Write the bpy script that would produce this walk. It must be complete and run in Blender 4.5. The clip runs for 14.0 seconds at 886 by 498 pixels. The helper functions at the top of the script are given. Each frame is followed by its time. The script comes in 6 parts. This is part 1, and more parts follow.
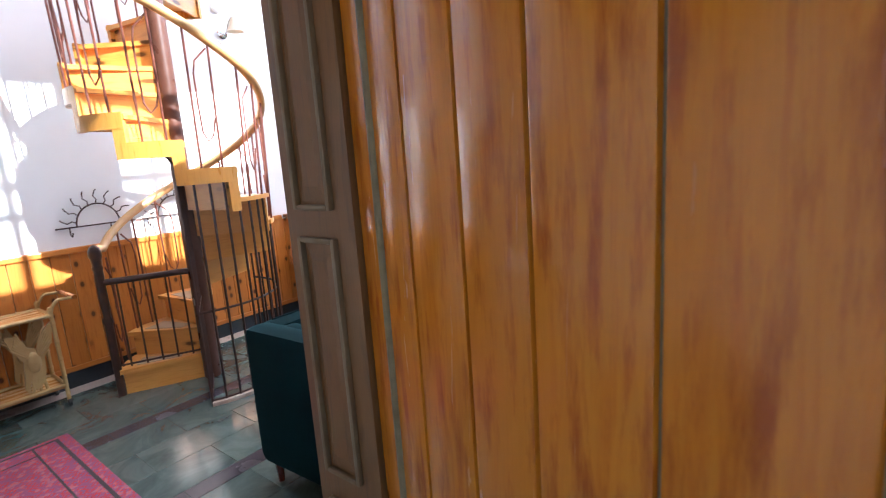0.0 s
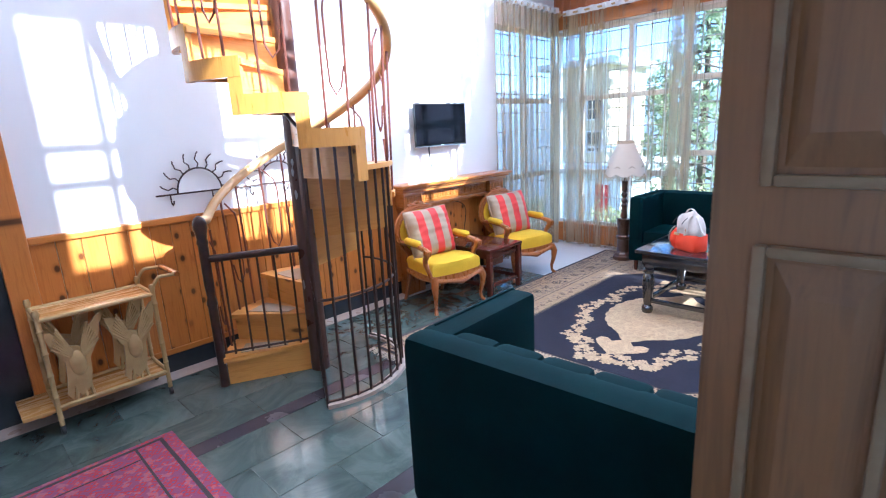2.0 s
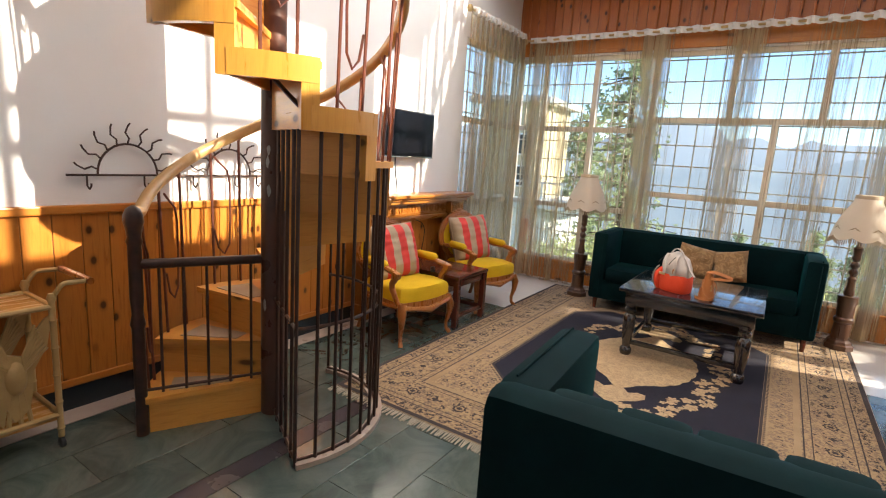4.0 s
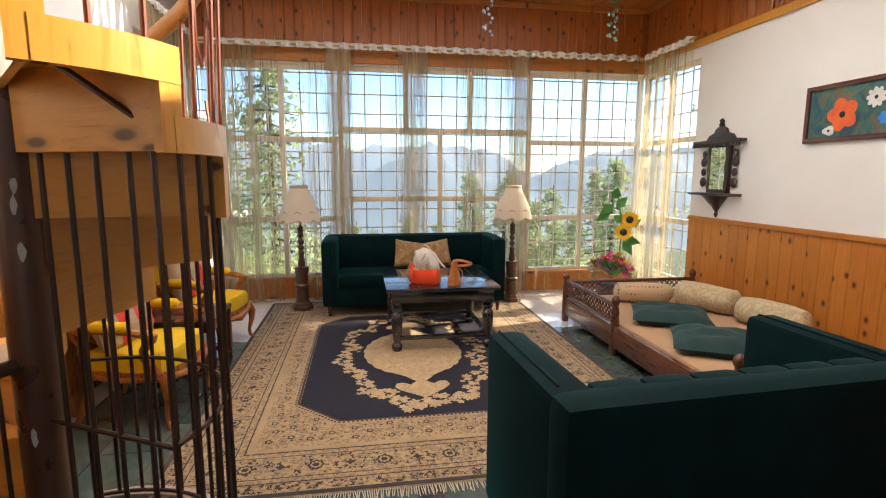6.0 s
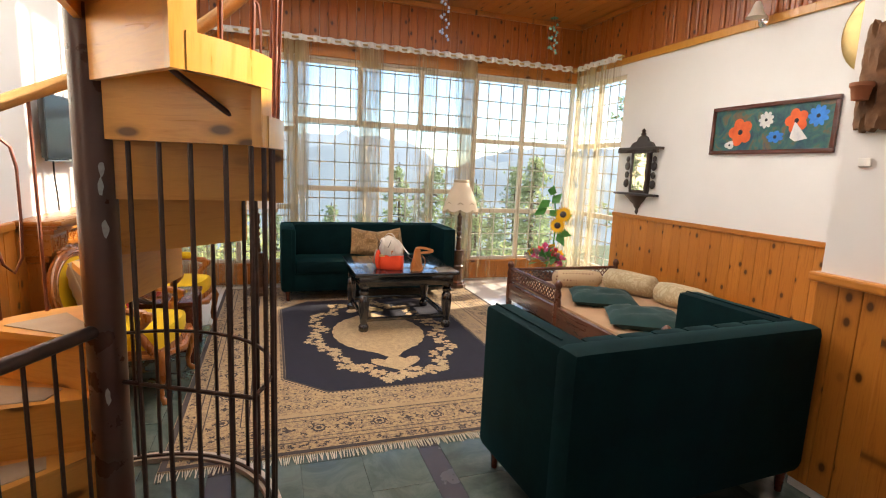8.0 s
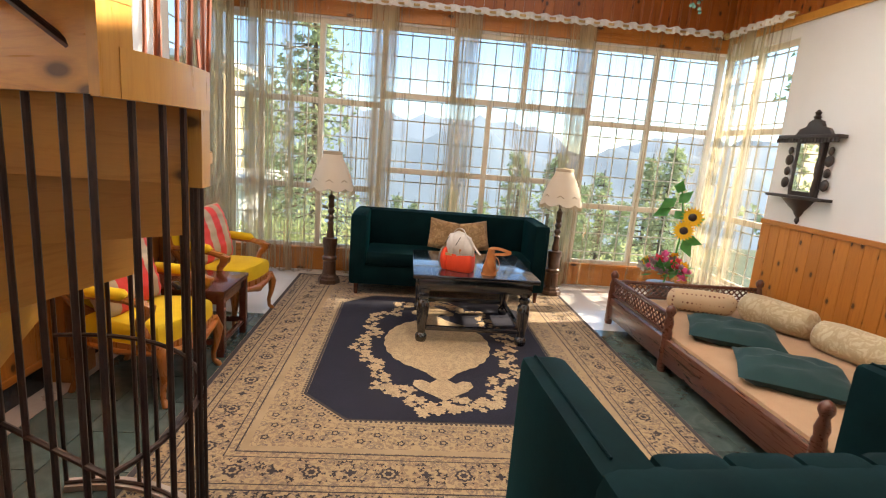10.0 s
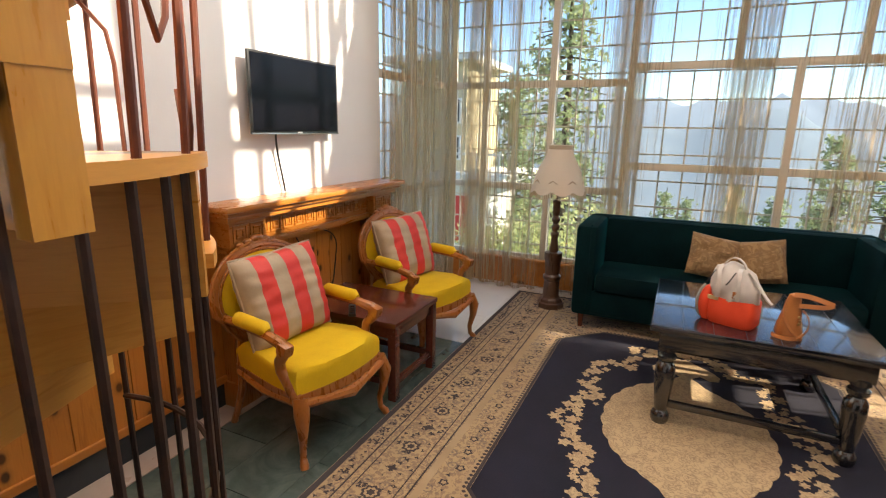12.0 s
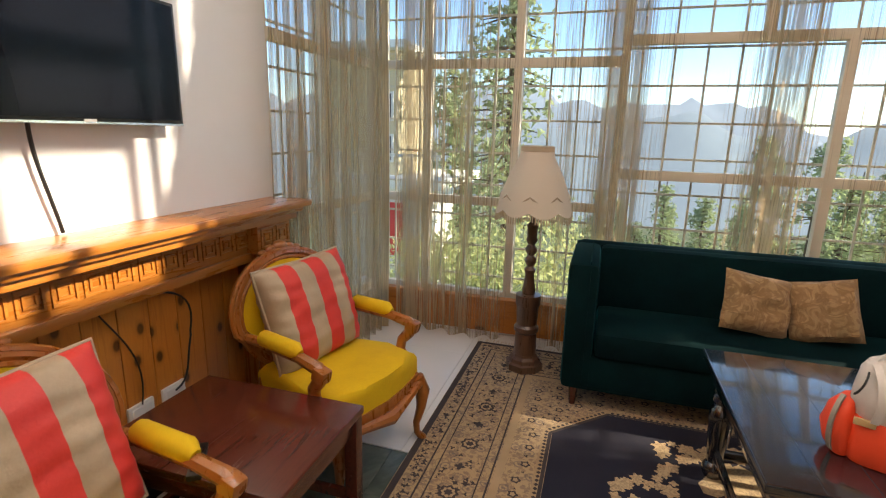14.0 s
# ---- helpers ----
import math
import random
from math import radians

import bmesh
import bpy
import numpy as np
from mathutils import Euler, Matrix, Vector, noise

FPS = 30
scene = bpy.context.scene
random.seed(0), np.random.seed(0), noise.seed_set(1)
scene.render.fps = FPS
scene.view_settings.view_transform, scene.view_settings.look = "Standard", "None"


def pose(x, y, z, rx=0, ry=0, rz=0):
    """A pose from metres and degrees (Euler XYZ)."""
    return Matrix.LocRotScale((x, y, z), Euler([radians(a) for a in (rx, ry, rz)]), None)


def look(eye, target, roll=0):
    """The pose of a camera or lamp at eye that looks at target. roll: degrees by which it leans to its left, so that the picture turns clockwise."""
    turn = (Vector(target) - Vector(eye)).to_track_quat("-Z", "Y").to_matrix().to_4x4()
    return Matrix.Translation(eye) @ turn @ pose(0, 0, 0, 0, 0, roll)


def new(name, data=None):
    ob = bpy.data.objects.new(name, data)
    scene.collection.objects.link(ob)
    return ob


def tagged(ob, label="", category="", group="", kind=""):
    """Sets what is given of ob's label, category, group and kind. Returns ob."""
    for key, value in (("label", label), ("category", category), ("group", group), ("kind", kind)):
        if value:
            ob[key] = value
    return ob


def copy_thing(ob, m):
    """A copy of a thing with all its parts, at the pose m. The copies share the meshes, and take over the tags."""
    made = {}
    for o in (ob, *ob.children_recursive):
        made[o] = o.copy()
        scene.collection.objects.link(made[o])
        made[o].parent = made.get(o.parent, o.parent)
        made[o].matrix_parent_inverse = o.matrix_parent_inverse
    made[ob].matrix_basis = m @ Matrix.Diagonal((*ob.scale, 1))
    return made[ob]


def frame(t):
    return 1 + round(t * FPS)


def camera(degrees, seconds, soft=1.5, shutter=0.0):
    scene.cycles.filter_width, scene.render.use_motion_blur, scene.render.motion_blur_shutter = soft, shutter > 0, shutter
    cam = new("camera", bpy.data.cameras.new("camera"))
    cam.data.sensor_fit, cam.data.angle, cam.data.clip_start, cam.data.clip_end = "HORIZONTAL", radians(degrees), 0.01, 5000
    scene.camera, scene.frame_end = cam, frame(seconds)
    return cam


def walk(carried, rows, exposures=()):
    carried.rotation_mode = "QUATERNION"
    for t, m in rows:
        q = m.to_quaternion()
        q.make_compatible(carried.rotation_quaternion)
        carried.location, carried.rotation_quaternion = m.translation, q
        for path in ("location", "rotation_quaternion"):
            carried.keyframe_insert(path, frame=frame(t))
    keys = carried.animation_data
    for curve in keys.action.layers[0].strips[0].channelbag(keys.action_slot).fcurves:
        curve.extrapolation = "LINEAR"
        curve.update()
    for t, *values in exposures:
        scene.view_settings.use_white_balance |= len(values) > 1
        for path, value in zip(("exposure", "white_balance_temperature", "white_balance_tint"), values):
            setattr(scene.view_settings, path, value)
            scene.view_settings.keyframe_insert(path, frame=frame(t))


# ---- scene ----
cam = camera(82.5, 14.0, 1.1, 0.14)
PATH = [
    (0, (2.272, 0.768, 1.606), (1.043, 2.301, 1.233), -3.9),
    (0.5, (2.003, 0.81, 1.611), (0.971, 2.493, 1.29), -7.7),
    (0.6, (1.973, 0.837, 1.605), (0.966, 2.539, 1.308), -7.7),
    (1, (1.795, 0.876, 1.596), (0.849, 2.616, 1.317), -6.8),
    (1.5, (1.555, 0.909, 1.58), (0.366, 2.484, 1.257), -5.3),
    (1.9, (1.403, 0.882, 1.579), (0.041, 2.27, 1.113), -3.0),
    (2, (1.379, 0.87, 1.572), (0.0, 2.243, 1.112), -3.0),
    (2.1, (1.344, 0.861, 1.561), (-0.055, 2.215, 1.105), -2.4),
    (2.2, (1.342, 0.858, 1.558), (-0.063, 2.207, 1.104), -1.0),
    (4.3, (0.389, 0.862, 1.432), (-0.558, 2.595, 1.111), 3.6),
    (4.5, (0.247, 0.9, 1.429), (-0.558, 2.707, 1.135), 2.8),
    (5, (-0.022, 0.937, 1.45), (-0.412, 2.874, 1.139), 1.8),
    (5.5, (-0.295, 0.893, 1.465), (-0.148, 2.859, 1.126), -0.6),
    (6, (-0.512, 0.783, 1.452), (-0.196, 2.737, 1.166), 0.2),
    (6.5, (-0.686, 0.649, 1.466), (-0.25, 2.584, 1.204), 2.2),
    (7, (-0.884, 0.588, 1.477), (-0.263, 2.484, 1.345), -0.3),
    (7.5, (-0.99, 0.53, 1.47), (-0.319, 2.39, 1.166), 0.9),
    (8, (-0.997, 0.516, 1.467), (-0.359, 2.386, 1.156), 2.5),
    (8.2, (-0.963, 0.532, 1.465), (-0.37, 2.415, 1.147), 2.0),
    (10.5, (-0.338, 1.41, 1.465), (-0.427, 3.361, 1.033), 4.2),
    (11, (-0.317, 1.634, 1.431), (-0.726, 3.534, 0.957), 1.8),
    (11.5, (-0.328, 1.926, 1.476), (-0.931, 3.774, 1.004), 0.5),
    (12, (-0.28, 2.238, 1.448), (-1.098, 4.004, 0.991), 1.0),
    (12.5, (-0.296, 2.517, 1.444), (-1.347, 4.151, 0.968), 0.8),
    (13, (-0.421, 2.834, 1.413), (-1.387, 4.529, 0.975), 1.8),
    (13.5, (-0.535, 3.165, 1.367), (-1.315, 4.957, 0.945), 1.6),
    (14, (-0.8, 3.414, 1.415), (-1.377, 5.275, 0.963), 1.4),
]
EXPOSURES = [(0, 2.2, 5500, 10), (1.0, 2.25, 5200, 10), (2.2, 2.35, 4850, 10), (4.3, 1.52, 7200, 10), (6.0, 1.58, 7350, 10), (8.2, 1.72, 7500, 10), (10.3, 1.7, 7300, 10), (12.0, 1.48, 7400, 10), (14.0, 1.36, 7500, 10)]
walk(cam, [(t, look(eye, target, roll)) for t, eye, target, roll in PATH], EXPOSURES)

# ---- world, sun, exposure ----
SUN = Vector((1.0, 0.215, 0.62)).normalized()
world = bpy.data.worlds.new("world")
scene.world = world
world.use_nodes = True
wn = world.node_tree.nodes
sky = wn.new("ShaderNodeTexSky")
sky.sky_type, sky.sun_disc = "NISHITA", False
sky.sun_elevation, sky.sun_rotation = math.asin(SUN.z), math.atan2(SUN.x, SUN.y)
sky.altitude, sky.air_density, sky.dust_density, sky.ozone_density = 300, 0.8, 0.0, 4.0
world.node_tree.links.new(sky.outputs[0], wn["Background"].inputs[0])
wn["Background"].inputs[1].default_value = 0.15
sun = new("sun", bpy.data.lights.new("sun", "SUN"))
sun.data.energy, sun.data.angle, sun.data.color = 5.0, radians(0.6), (1.0, 0.93, 0.82)
sun.matrix_world = look(SUN * 30, (0, 0, 0))


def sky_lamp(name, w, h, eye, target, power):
    """An added area lamp that stands in for sky light."""
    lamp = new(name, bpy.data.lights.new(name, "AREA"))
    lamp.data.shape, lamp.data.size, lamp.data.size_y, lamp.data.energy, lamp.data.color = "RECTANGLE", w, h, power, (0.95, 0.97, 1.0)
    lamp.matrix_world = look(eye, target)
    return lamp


# Fill lamp added under the solid lantern roof, where no skylight is known.
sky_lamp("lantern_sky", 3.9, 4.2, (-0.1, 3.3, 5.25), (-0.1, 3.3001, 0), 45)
# Added lamp outside the clerestory glass, in place of the sky beyond it.
sky_lamp("clerestory_sky", 4.3, 1.6, (-0.1, 6.0, 4.4), (-0.1, 0.0, 1.6), 58)
# Fill lamp added to brighten the door leaf; its lobby window is unseen.
sky_lamp("lobby_sky", 1.7, 1.5, (2.9, -1.58, 1.6), (2.9, 3, 1.5), 1.3)

# ---- materials ----
def mat(name, base, rough=0.5, metal=0.0, **kw):
    m = bpy.data.materials.new(name)
    m.use_nodes = True
    b = m.node_tree.nodes["Principled BSDF"]
    b.inputs["Base Color"].default_value = (*base, 1)
    b.inputs["Roughness"].default_value, b.inputs["Metallic"].default_value = rough, metal
    for k, v in kw.items():
        b.inputs[k.replace("_", " ")].default_value = v
    return m


class Nodes:
    """Short hand for a material's node tree."""

    def __init__(self, m):
        self.t = m.node_tree
        self.b = self.t.nodes["Principled BSDF"]

    def add(self, kind, **inputs):
        n = self.t.nodes.new("ShaderNode" + kind)
        for k, v in inputs.items():
            self.put(n.inputs[k.replace("_", " ")], v)
        return n

    def put(self, socket, v):
        if isinstance(v, bpy.types.NodeSocket):
            self.t.links.new(v, socket)
        else:
            socket.default_value = v

    def coords(self, scale=(1, 1, 1), kind="Object", turn=(0, 0, 0)):
        c = self.add("TexCoord")
        p = self.add("Mapping", Vector=c.outputs[kind], Scale=scale, Rotation=[radians(a) for a in turn])
        return p.outputs[0]

    def noise(self, vec, scale, detail=4, rough=0.55, distort=0.0):
        return self.add("TexNoise", Vector=vec, Scale=scale, Detail=detail, Roughness=rough, Distortion=distort).outputs["Fac"]

    def ramp(self, fac, stops):
        r = self.add("ValToRGB", Fac=fac)
        e = r.color_ramp.elements
        while len(e) < len(stops):
            e.new(0.5)
        for el, (p, c) in zip(e, stops):
            el.position, el.color = p, (*c, 1) if len(c) == 3 else c
        return r.outputs[0]

    def mix(self, fac, a, b, mode="MIX"):
        n = self.add("MixRGB", Fac=fac, Color1=a, Color2=b)
        n.blend_type = mode
        return n.outputs[0]

    def math(self, op, a, b=0.0):
        n = self.t.nodes.new("ShaderNodeMath")
        n.operation = op
        self.put(n.inputs[0], a), self.put(n.inputs[1], b)
        return n.outputs[0]

    def bump(self, height, strength=0.2, dist=0.01):
        n = self.add("Bump", Height=height, Strength=strength, Distance=dist)
        self.put(self.b.inputs["Normal"], n.outputs[0])

    def color(self, v):
        self.put(self.b.inputs["Base Color"], v)

    def rough(self, v):
        self.put(self.b.inputs["Roughness"], v)


def grey(v):
    return (v, v, v)


def wood(name, light, dark, grain=(14, 14, 0.9), rough=0.35, knots=True, coat=0.12, vary=0.35, flat=None, blotch=0.0):
    """Planed boards with grain along the small scale's axis, knots, and a tone of its own for each board."""
    m = mat(name, light, rough, Coat_Weight=coat, Coat_Roughness=0.15)
    n = Nodes(m)
    info = n.add("ObjectInfo")
    shift = n.add("VectorMath", **{})
    shift.operation = "SCALE"
    n.put(shift.inputs[0], (7.3, 3.1, 5.7))
    n.put(shift.inputs["Scale"], info.outputs["Random"])
    geo = n.add("NewGeometry")
    isl = n.add("VectorMath")
    isl.operation = "SCALE"
    n.put(isl.inputs[0], (11.0, 4.0, 9.0))
    n.put(isl.inputs["Scale"], geo.outputs["Random Per Island"])
    add = n.add("VectorMath")
    n.put(add.inputs[0], shift.outputs[0]), n.put(add.inputs[1], isl.outputs[0])
    add2 = n.add("VectorMath")
    n.put(add2.inputs[0], n.coords()), n.put(add2.inputs[1], add.outputs[0])
    stretch = n.add("Mapping", Vector=add2.outputs[0], Scale=grain)
    g = n.noise(stretch.outputs[0], 3.0, 6, 0.6, 1.2)
    fine = n.noise(stretch.outputs[0], 14.0, 4, 0.7)
    c = n.ramp(g, [(0.25, dark), (0.5, light), (0.75, tuple(0.75 * a + 0.25 * b for a, b in zip(light, dark)))])
    c = n.mix(n.math("MULTIPLY", fine, 0.35), c, tuple(0.6 * v for v in dark) + (1,))
    tone = n.math("ADD", info.outputs["Random"], geo.outputs["Random Per Island"])
    tone = n.math("FRACT", n.math("MULTIPLY", tone, 3.7))
    c = n.mix(n.math("MULTIPLY", tone, vary), c, tuple(0.75 * v for v in dark) + (1,))
    if knots:
        sep = n.add("SeparateXYZ", Vector=add2.outputs[0])
        i, j, si, sj = flat or (0, 2, 2.2, 5.0)
        km = n.add("CombineXYZ", X=n.math("MULTIPLY", sep.outputs[i], si), Y=n.math("MULTIPLY", sep.outputs[j], sj))
        v = n.add("TexVoronoi", Scale=1.35)
        v.voronoi_dimensions = "2D"
        n.put(v.inputs["Vector"], km.outputs[0])
        k = n.ramp(v.outputs["Distance"], [(0.075, grey(1)), (0.13, grey(0.25)), (0.22, grey(0))])
        sel = n.add("SeparateColor", Color=v.outputs["Color"])
        k = n.math("MULTIPLY", k, n.ramp(sel.outputs[0], [(0.5, grey(0)), (0.52, grey(1))]))
        c = n.mix(k, c, tuple(0.22 * v for v in dark) + (1,))
    if blotch:
        bl = n.noise(n.add("Mapping", Vector=add2.outputs[0], Scale=(12, 12, 1.8)).outputs[0], 2.4, 5, 0.65)
        c = n.mix(n.math("MULTIPLY", n.ramp(bl, [(0.5, grey(0)), (0.66, grey(1))]), blotch), c, (0.3, 0.055, 0.001, 1))
    n.color(c)
    n.rough(n.ramp(g, [(0.2, grey(max(rough - 0.08, 0.05))), (0.8, grey(rough + 0.12))]))
    n.bump(fine, 0.06, 0.004)
    return m


def cloth(name, base, dark, scale=60, rough=0.9, sheen=0.4, bump=0.2, tint=(1, 1, 1)):
    m = mat(name, base, rough, Sheen_Weight=sheen, Sheen_Roughness=0.25)
    m.node_tree.nodes["Principled BSDF"].inputs["Sheen Tint"].default_value = (*tint, 1)
    n = Nodes(m)
    v = n.coords()
    big = n.noise(v, 5, 3)
    fine = n.noise(v, scale, 5, 0.7)
    c = n.mix(n.ramp(big, [(0.35, grey(0)), (0.7, grey(1))]), (*base, 1), (*dark, 1))
    n.color(n.mix(n.math("MULTIPLY", fine, 0.4), c, tuple(0.6 * x for x in dark) + (1,)))
    n.bump(fine, bump, 0.004)
    return m


def stained(name, base, dirt, rough=0.6, scale=3.0, amount=0.25, bump=0.08, fine=120, metal=0.0):
    m = mat(name, base, rough, metal)
    n = Nodes(m)
    v = n.coords()
    a = n.noise(v, scale, 5)
    f = n.noise(v, fine, 3)
    n.color(n.mix(n.math("MULTIPLY", n.ramp(a, [(0.4, grey(0)), (0.75, grey(1))]), amount), (*base, 1), (*dirt, 1)))
    n.rough(n.ramp(a, [(0.3, grey(rough)), (0.8, grey(min(rough + 0.15, 1)))]))
    n.bump(f, bump, 0.003)
    return m


V = (14, 14, 0.9)
HX = (0.9, 14, 14)
HY = (14, 0.9, 14)
M_wall = stained("white wall paint", (0.78, 0.77, 0.76), (0.66, 0.65, 0.63), 0.55, 1.6, 0.35, 0.12, 90)
M_pine = wood("varnished pine boards", (0.6, 0.22, 0.035), (0.38, 0.11, 0.014), V, 0.32, flat=(0, 2, 5.5, 3.6))
M_pine_y = wood("varnished pine boards along", (0.6, 0.22, 0.035), (0.38, 0.11, 0.014), HY, 0.32)
M_pine_x = wood("varnished pine boards across", (0.6, 0.22, 0.035), (0.38, 0.11, 0.014), HX, 0.32)
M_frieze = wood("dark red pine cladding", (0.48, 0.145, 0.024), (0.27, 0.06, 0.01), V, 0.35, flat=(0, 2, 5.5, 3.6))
M_ceil = wood("pine ceiling boards", (0.5, 0.18, 0.032), (0.32, 0.09, 0.014), HY, 0.35, flat=(0, 1, 5.5, 2.0))
M_step = wood("golden pine stair boards", (0.7, 0.34, 0.06), (0.54, 0.21, 0.03), (9, 9, 0.8), 0.3, vary=0.2)
M_step_x = wood("golden pine risers", (0.78, 0.37, 0.075), (0.6, 0.235, 0.035), (1.1, 1.1, 12), 0.32, vary=0.25)
M_door = wood("orange varnished door boards", (0.58, 0.185, 0.008), (0.46, 0.115, 0.004), (10, 10, 0.7), 0.2, False, 0.1, 0.15, None, 0.9)
M_jamb = wood("brown panelled wood", (0.22, 0.095, 0.028), (0.1, 0.042, 0.013), V, 0.45, False, 0.1, 0.1)
M_mantel = wood("carved honey wood", (0.46, 0.17, 0.03), (0.28, 0.085, 0.012), HY, 0.28, False)
M_mantel_v = wood("carved honey wood upright", (0.46, 0.17, 0.03), (0.28, 0.085, 0.012), V, 0.28, False)
M_chair = wood("polished walnut carving", (0.38, 0.125, 0.022), (0.2, 0.06, 0.01), (8, 8, 2), 0.28, False, 0.5, 0.1)
M_mahog = wood("dark mahogany", (0.11, 0.025, 0.014), (0.05, 0.012, 0.008), HY, 0.2, False, 0.5, 0.1)
M_bed = wood("dark red carved wood", (0.13, 0.04, 0.02), (0.06, 0.018, 0.01), HY, 0.28, False, 0.4, 0.1)
M_lampw = wood("dark turned wood", (0.11, 0.05, 0.025), (0.05, 0.02, 0.012), V, 0.3, False, 0.4, 0.1)
M_black = stained("black lacquer", (0.012, 0.012, 0.016), (0.03, 0.03, 0.035), 0.12, 4, 0.4, 0.01)
for socket, value in (("Coat Weight", 1.0), ("Coat Roughness", 0.06), ("Specular IOR Level", 0.9)):
    M_black.node_tree.nodes["Principled BSDF"].inputs[socket].default_value = value
M_mirrorw = wood("near-black carved wood", (0.045, 0.025, 0.02), (0.02, 0.012, 0.01), V, 0.4, False, 0.2, 0.1)
M_velvet = cloth("dark green velvet", (0.001, 0.017, 0.019), (0.001, 0.01, 0.012), 40, 0.8, 0.13, 0.1, (0.01, 0.5, 0.55))
M_velvet.node_tree.nodes["Principled BSDF"].inputs["Specular IOR Level"].default_value = 0.08
M_cushg = cloth("teal cushion cloth", (0.004, 0.04, 0.04), (0.003, 0.03, 0.03), 90, 0.85, 0.15)
M_yellow = cloth("mustard yellow velvet", (0.74, 0.48, 0.006), (0.62, 0.38, 0.004), 90, 0.85, 0.12, 0.15, (1, 0.85, 0.3))
M_red = cloth("coral red satin", (0.74, 0.05, 0.035), (0.62, 0.035, 0.03), 70, 0.6, 0.1, 0.3)
M_beige = cloth("beige satin", (0.52, 0.4, 0.27), (0.38, 0.28, 0.18), 70, 0.6, 0.1, 0.3)
M_matt = cloth("tan mattress cloth", (0.5, 0.32, 0.19), (0.44, 0.27, 0.155), 150, 0.9, 0.2)
M_iron = stained("brown painted iron", (0.05, 0.03, 0.025), (0.12, 0.05, 0.03), 0.3, 18, 0.5, 0.1, 200, 0.4)
M_copper = stained("copper brown rod", (0.2, 0.07, 0.045), (0.08, 0.03, 0.025), 0.3, 25, 0.5, 0.1, 200, 0.5)
M_post = stained("chipped brown post paint", (0.07, 0.028, 0.018), (0.12, 0.05, 0.03), 0.25, 9, 0.4, 0.1, 100, 0.0)
M_chip = stained("grey primer under chipped paint", (0.4, 0.42, 0.42), (0.25, 0.2, 0.18), 0.6, 60, 0.5)
M_rope = wood("tan cane handrail", (0.55, 0.33, 0.13), (0.42, 0.22, 0.08), (30, 30, 30), 0.45, False, 0.2, 0.1)
M_frame = stained("cream window frame paint", (0.72, 0.65, 0.54), (0.55, 0.48, 0.38), 0.4, 6, 0.3)
M_grille = stained("cream painted grille", (0.62, 0.55, 0.46), (0.42, 0.37, 0.31), 0.4, 20, 0.4)
M_tv = mat("black screen plastic", (0.004, 0.004, 0.006), 0.18, IOR=1.25)
M_tvf = mat("black bezel plastic", (0.012, 0.012, 0.013), 0.3)
M_chrome = mat("polished chrome", (0.8, 0.8, 0.8), 0.15, 1.0)
M_brass = stained("aged brass", (0.55, 0.38, 0.16), (0.3, 0.2, 0.09), 0.3, 12, 0.5, 0.1, 80, 1.0)
M_gold = stained("dull gold paint", (0.5, 0.34, 0.14), (0.35, 0.22, 0.08), 0.35, 14, 0.5, 0.15, 90, 0.35)
M_goldw = wood("honey tray wood", (0.6, 0.33, 0.11), (0.48, 0.23, 0.06), HY, 0.25, False)
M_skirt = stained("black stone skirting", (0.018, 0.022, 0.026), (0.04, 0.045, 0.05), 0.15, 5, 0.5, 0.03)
M_border = stained("pink stone border", (0.42, 0.33, 0.27), (0.3, 0.22, 0.17), 0.25, 7, 0.5, 0.04)
M_marble = stained("white polished marble", (0.72, 0.71, 0.69), (0.6, 0.58, 0.55), 0.06, 2, 0.3, 0.01)
M_plastic = mat("white plastic", (0.75, 0.74, 0.7), 0.35)
M_cable = mat("black cable", (0.01, 0.01, 0.01), 0.5)
M_ring = mat("white curtain header", (0.7, 0.69, 0.66), 0.7)
M_fringe = cloth("cream fringe", (0.6, 0.52, 0.4), (0.5, 0.42, 0.32), 80)
M_navy = cloth("navy wool pile", (0.012, 0.011, 0.026), (0.008, 0.0075, 0.018), 160, 0.95, 0.06, 0.4)
M_gp = mat("window glass", (0.9, 0.95, 0.95), 0.02, Transmission_Weight=1.0, IOR=1.0)


def slate():
    m = mat("green slate tile", (0.05, 0.07, 0.06), 0.2, Specular_IOR_Level=0.8)
    n = Nodes(m)
    info = n.add("ObjectInfo")
    v = n.coords()
    off = n.add("VectorMath")
    off.operation = "SCALE"
    n.put(off.inputs[0], (9, 5, 3)), n.put(off.inputs["Scale"], info.outputs["Random"])
    ad = n.add("VectorMath")
    n.put(ad.inputs[0], v), n.put(ad.inputs[1], off.outputs[0])
    a = n.noise(ad.outputs[0], 3.5, 7, 0.65, 1.0)
    f = n.noise(ad.outputs[0], 40, 4)
    c = n.ramp(a, [(0.25, (0.03, 0.042, 0.038)), (0.45, (0.065, 0.092, 0.08)), (0.6, (0.11, 0.14, 0.12)), (0.8, (0.07, 0.07, 0.065))])
    n.color(n.mix(n.math("MULTIPLY", info.outputs["Random"], 0.35), c, (0.03, 0.045, 0.045, 1)))
    n.rough(n.ramp(f, [(0.3, grey(0.1)), (0.8, grey(0.22))]))
    n.bump(n.math("ADD", a, n.math("MULTIPLY", f, 0.3)), 0.05, 0.006)
    return m


M_slate = slate()
M_slate_d = stained("purple slate band", (0.05, 0.042, 0.05), (0.025, 0.025, 0.03), 0.2, 5, 0.7, 0.1, 60)
M_joint = stained("dark tile joint", (0.04, 0.04, 0.04), (0.02, 0.02, 0.02), 0.8)


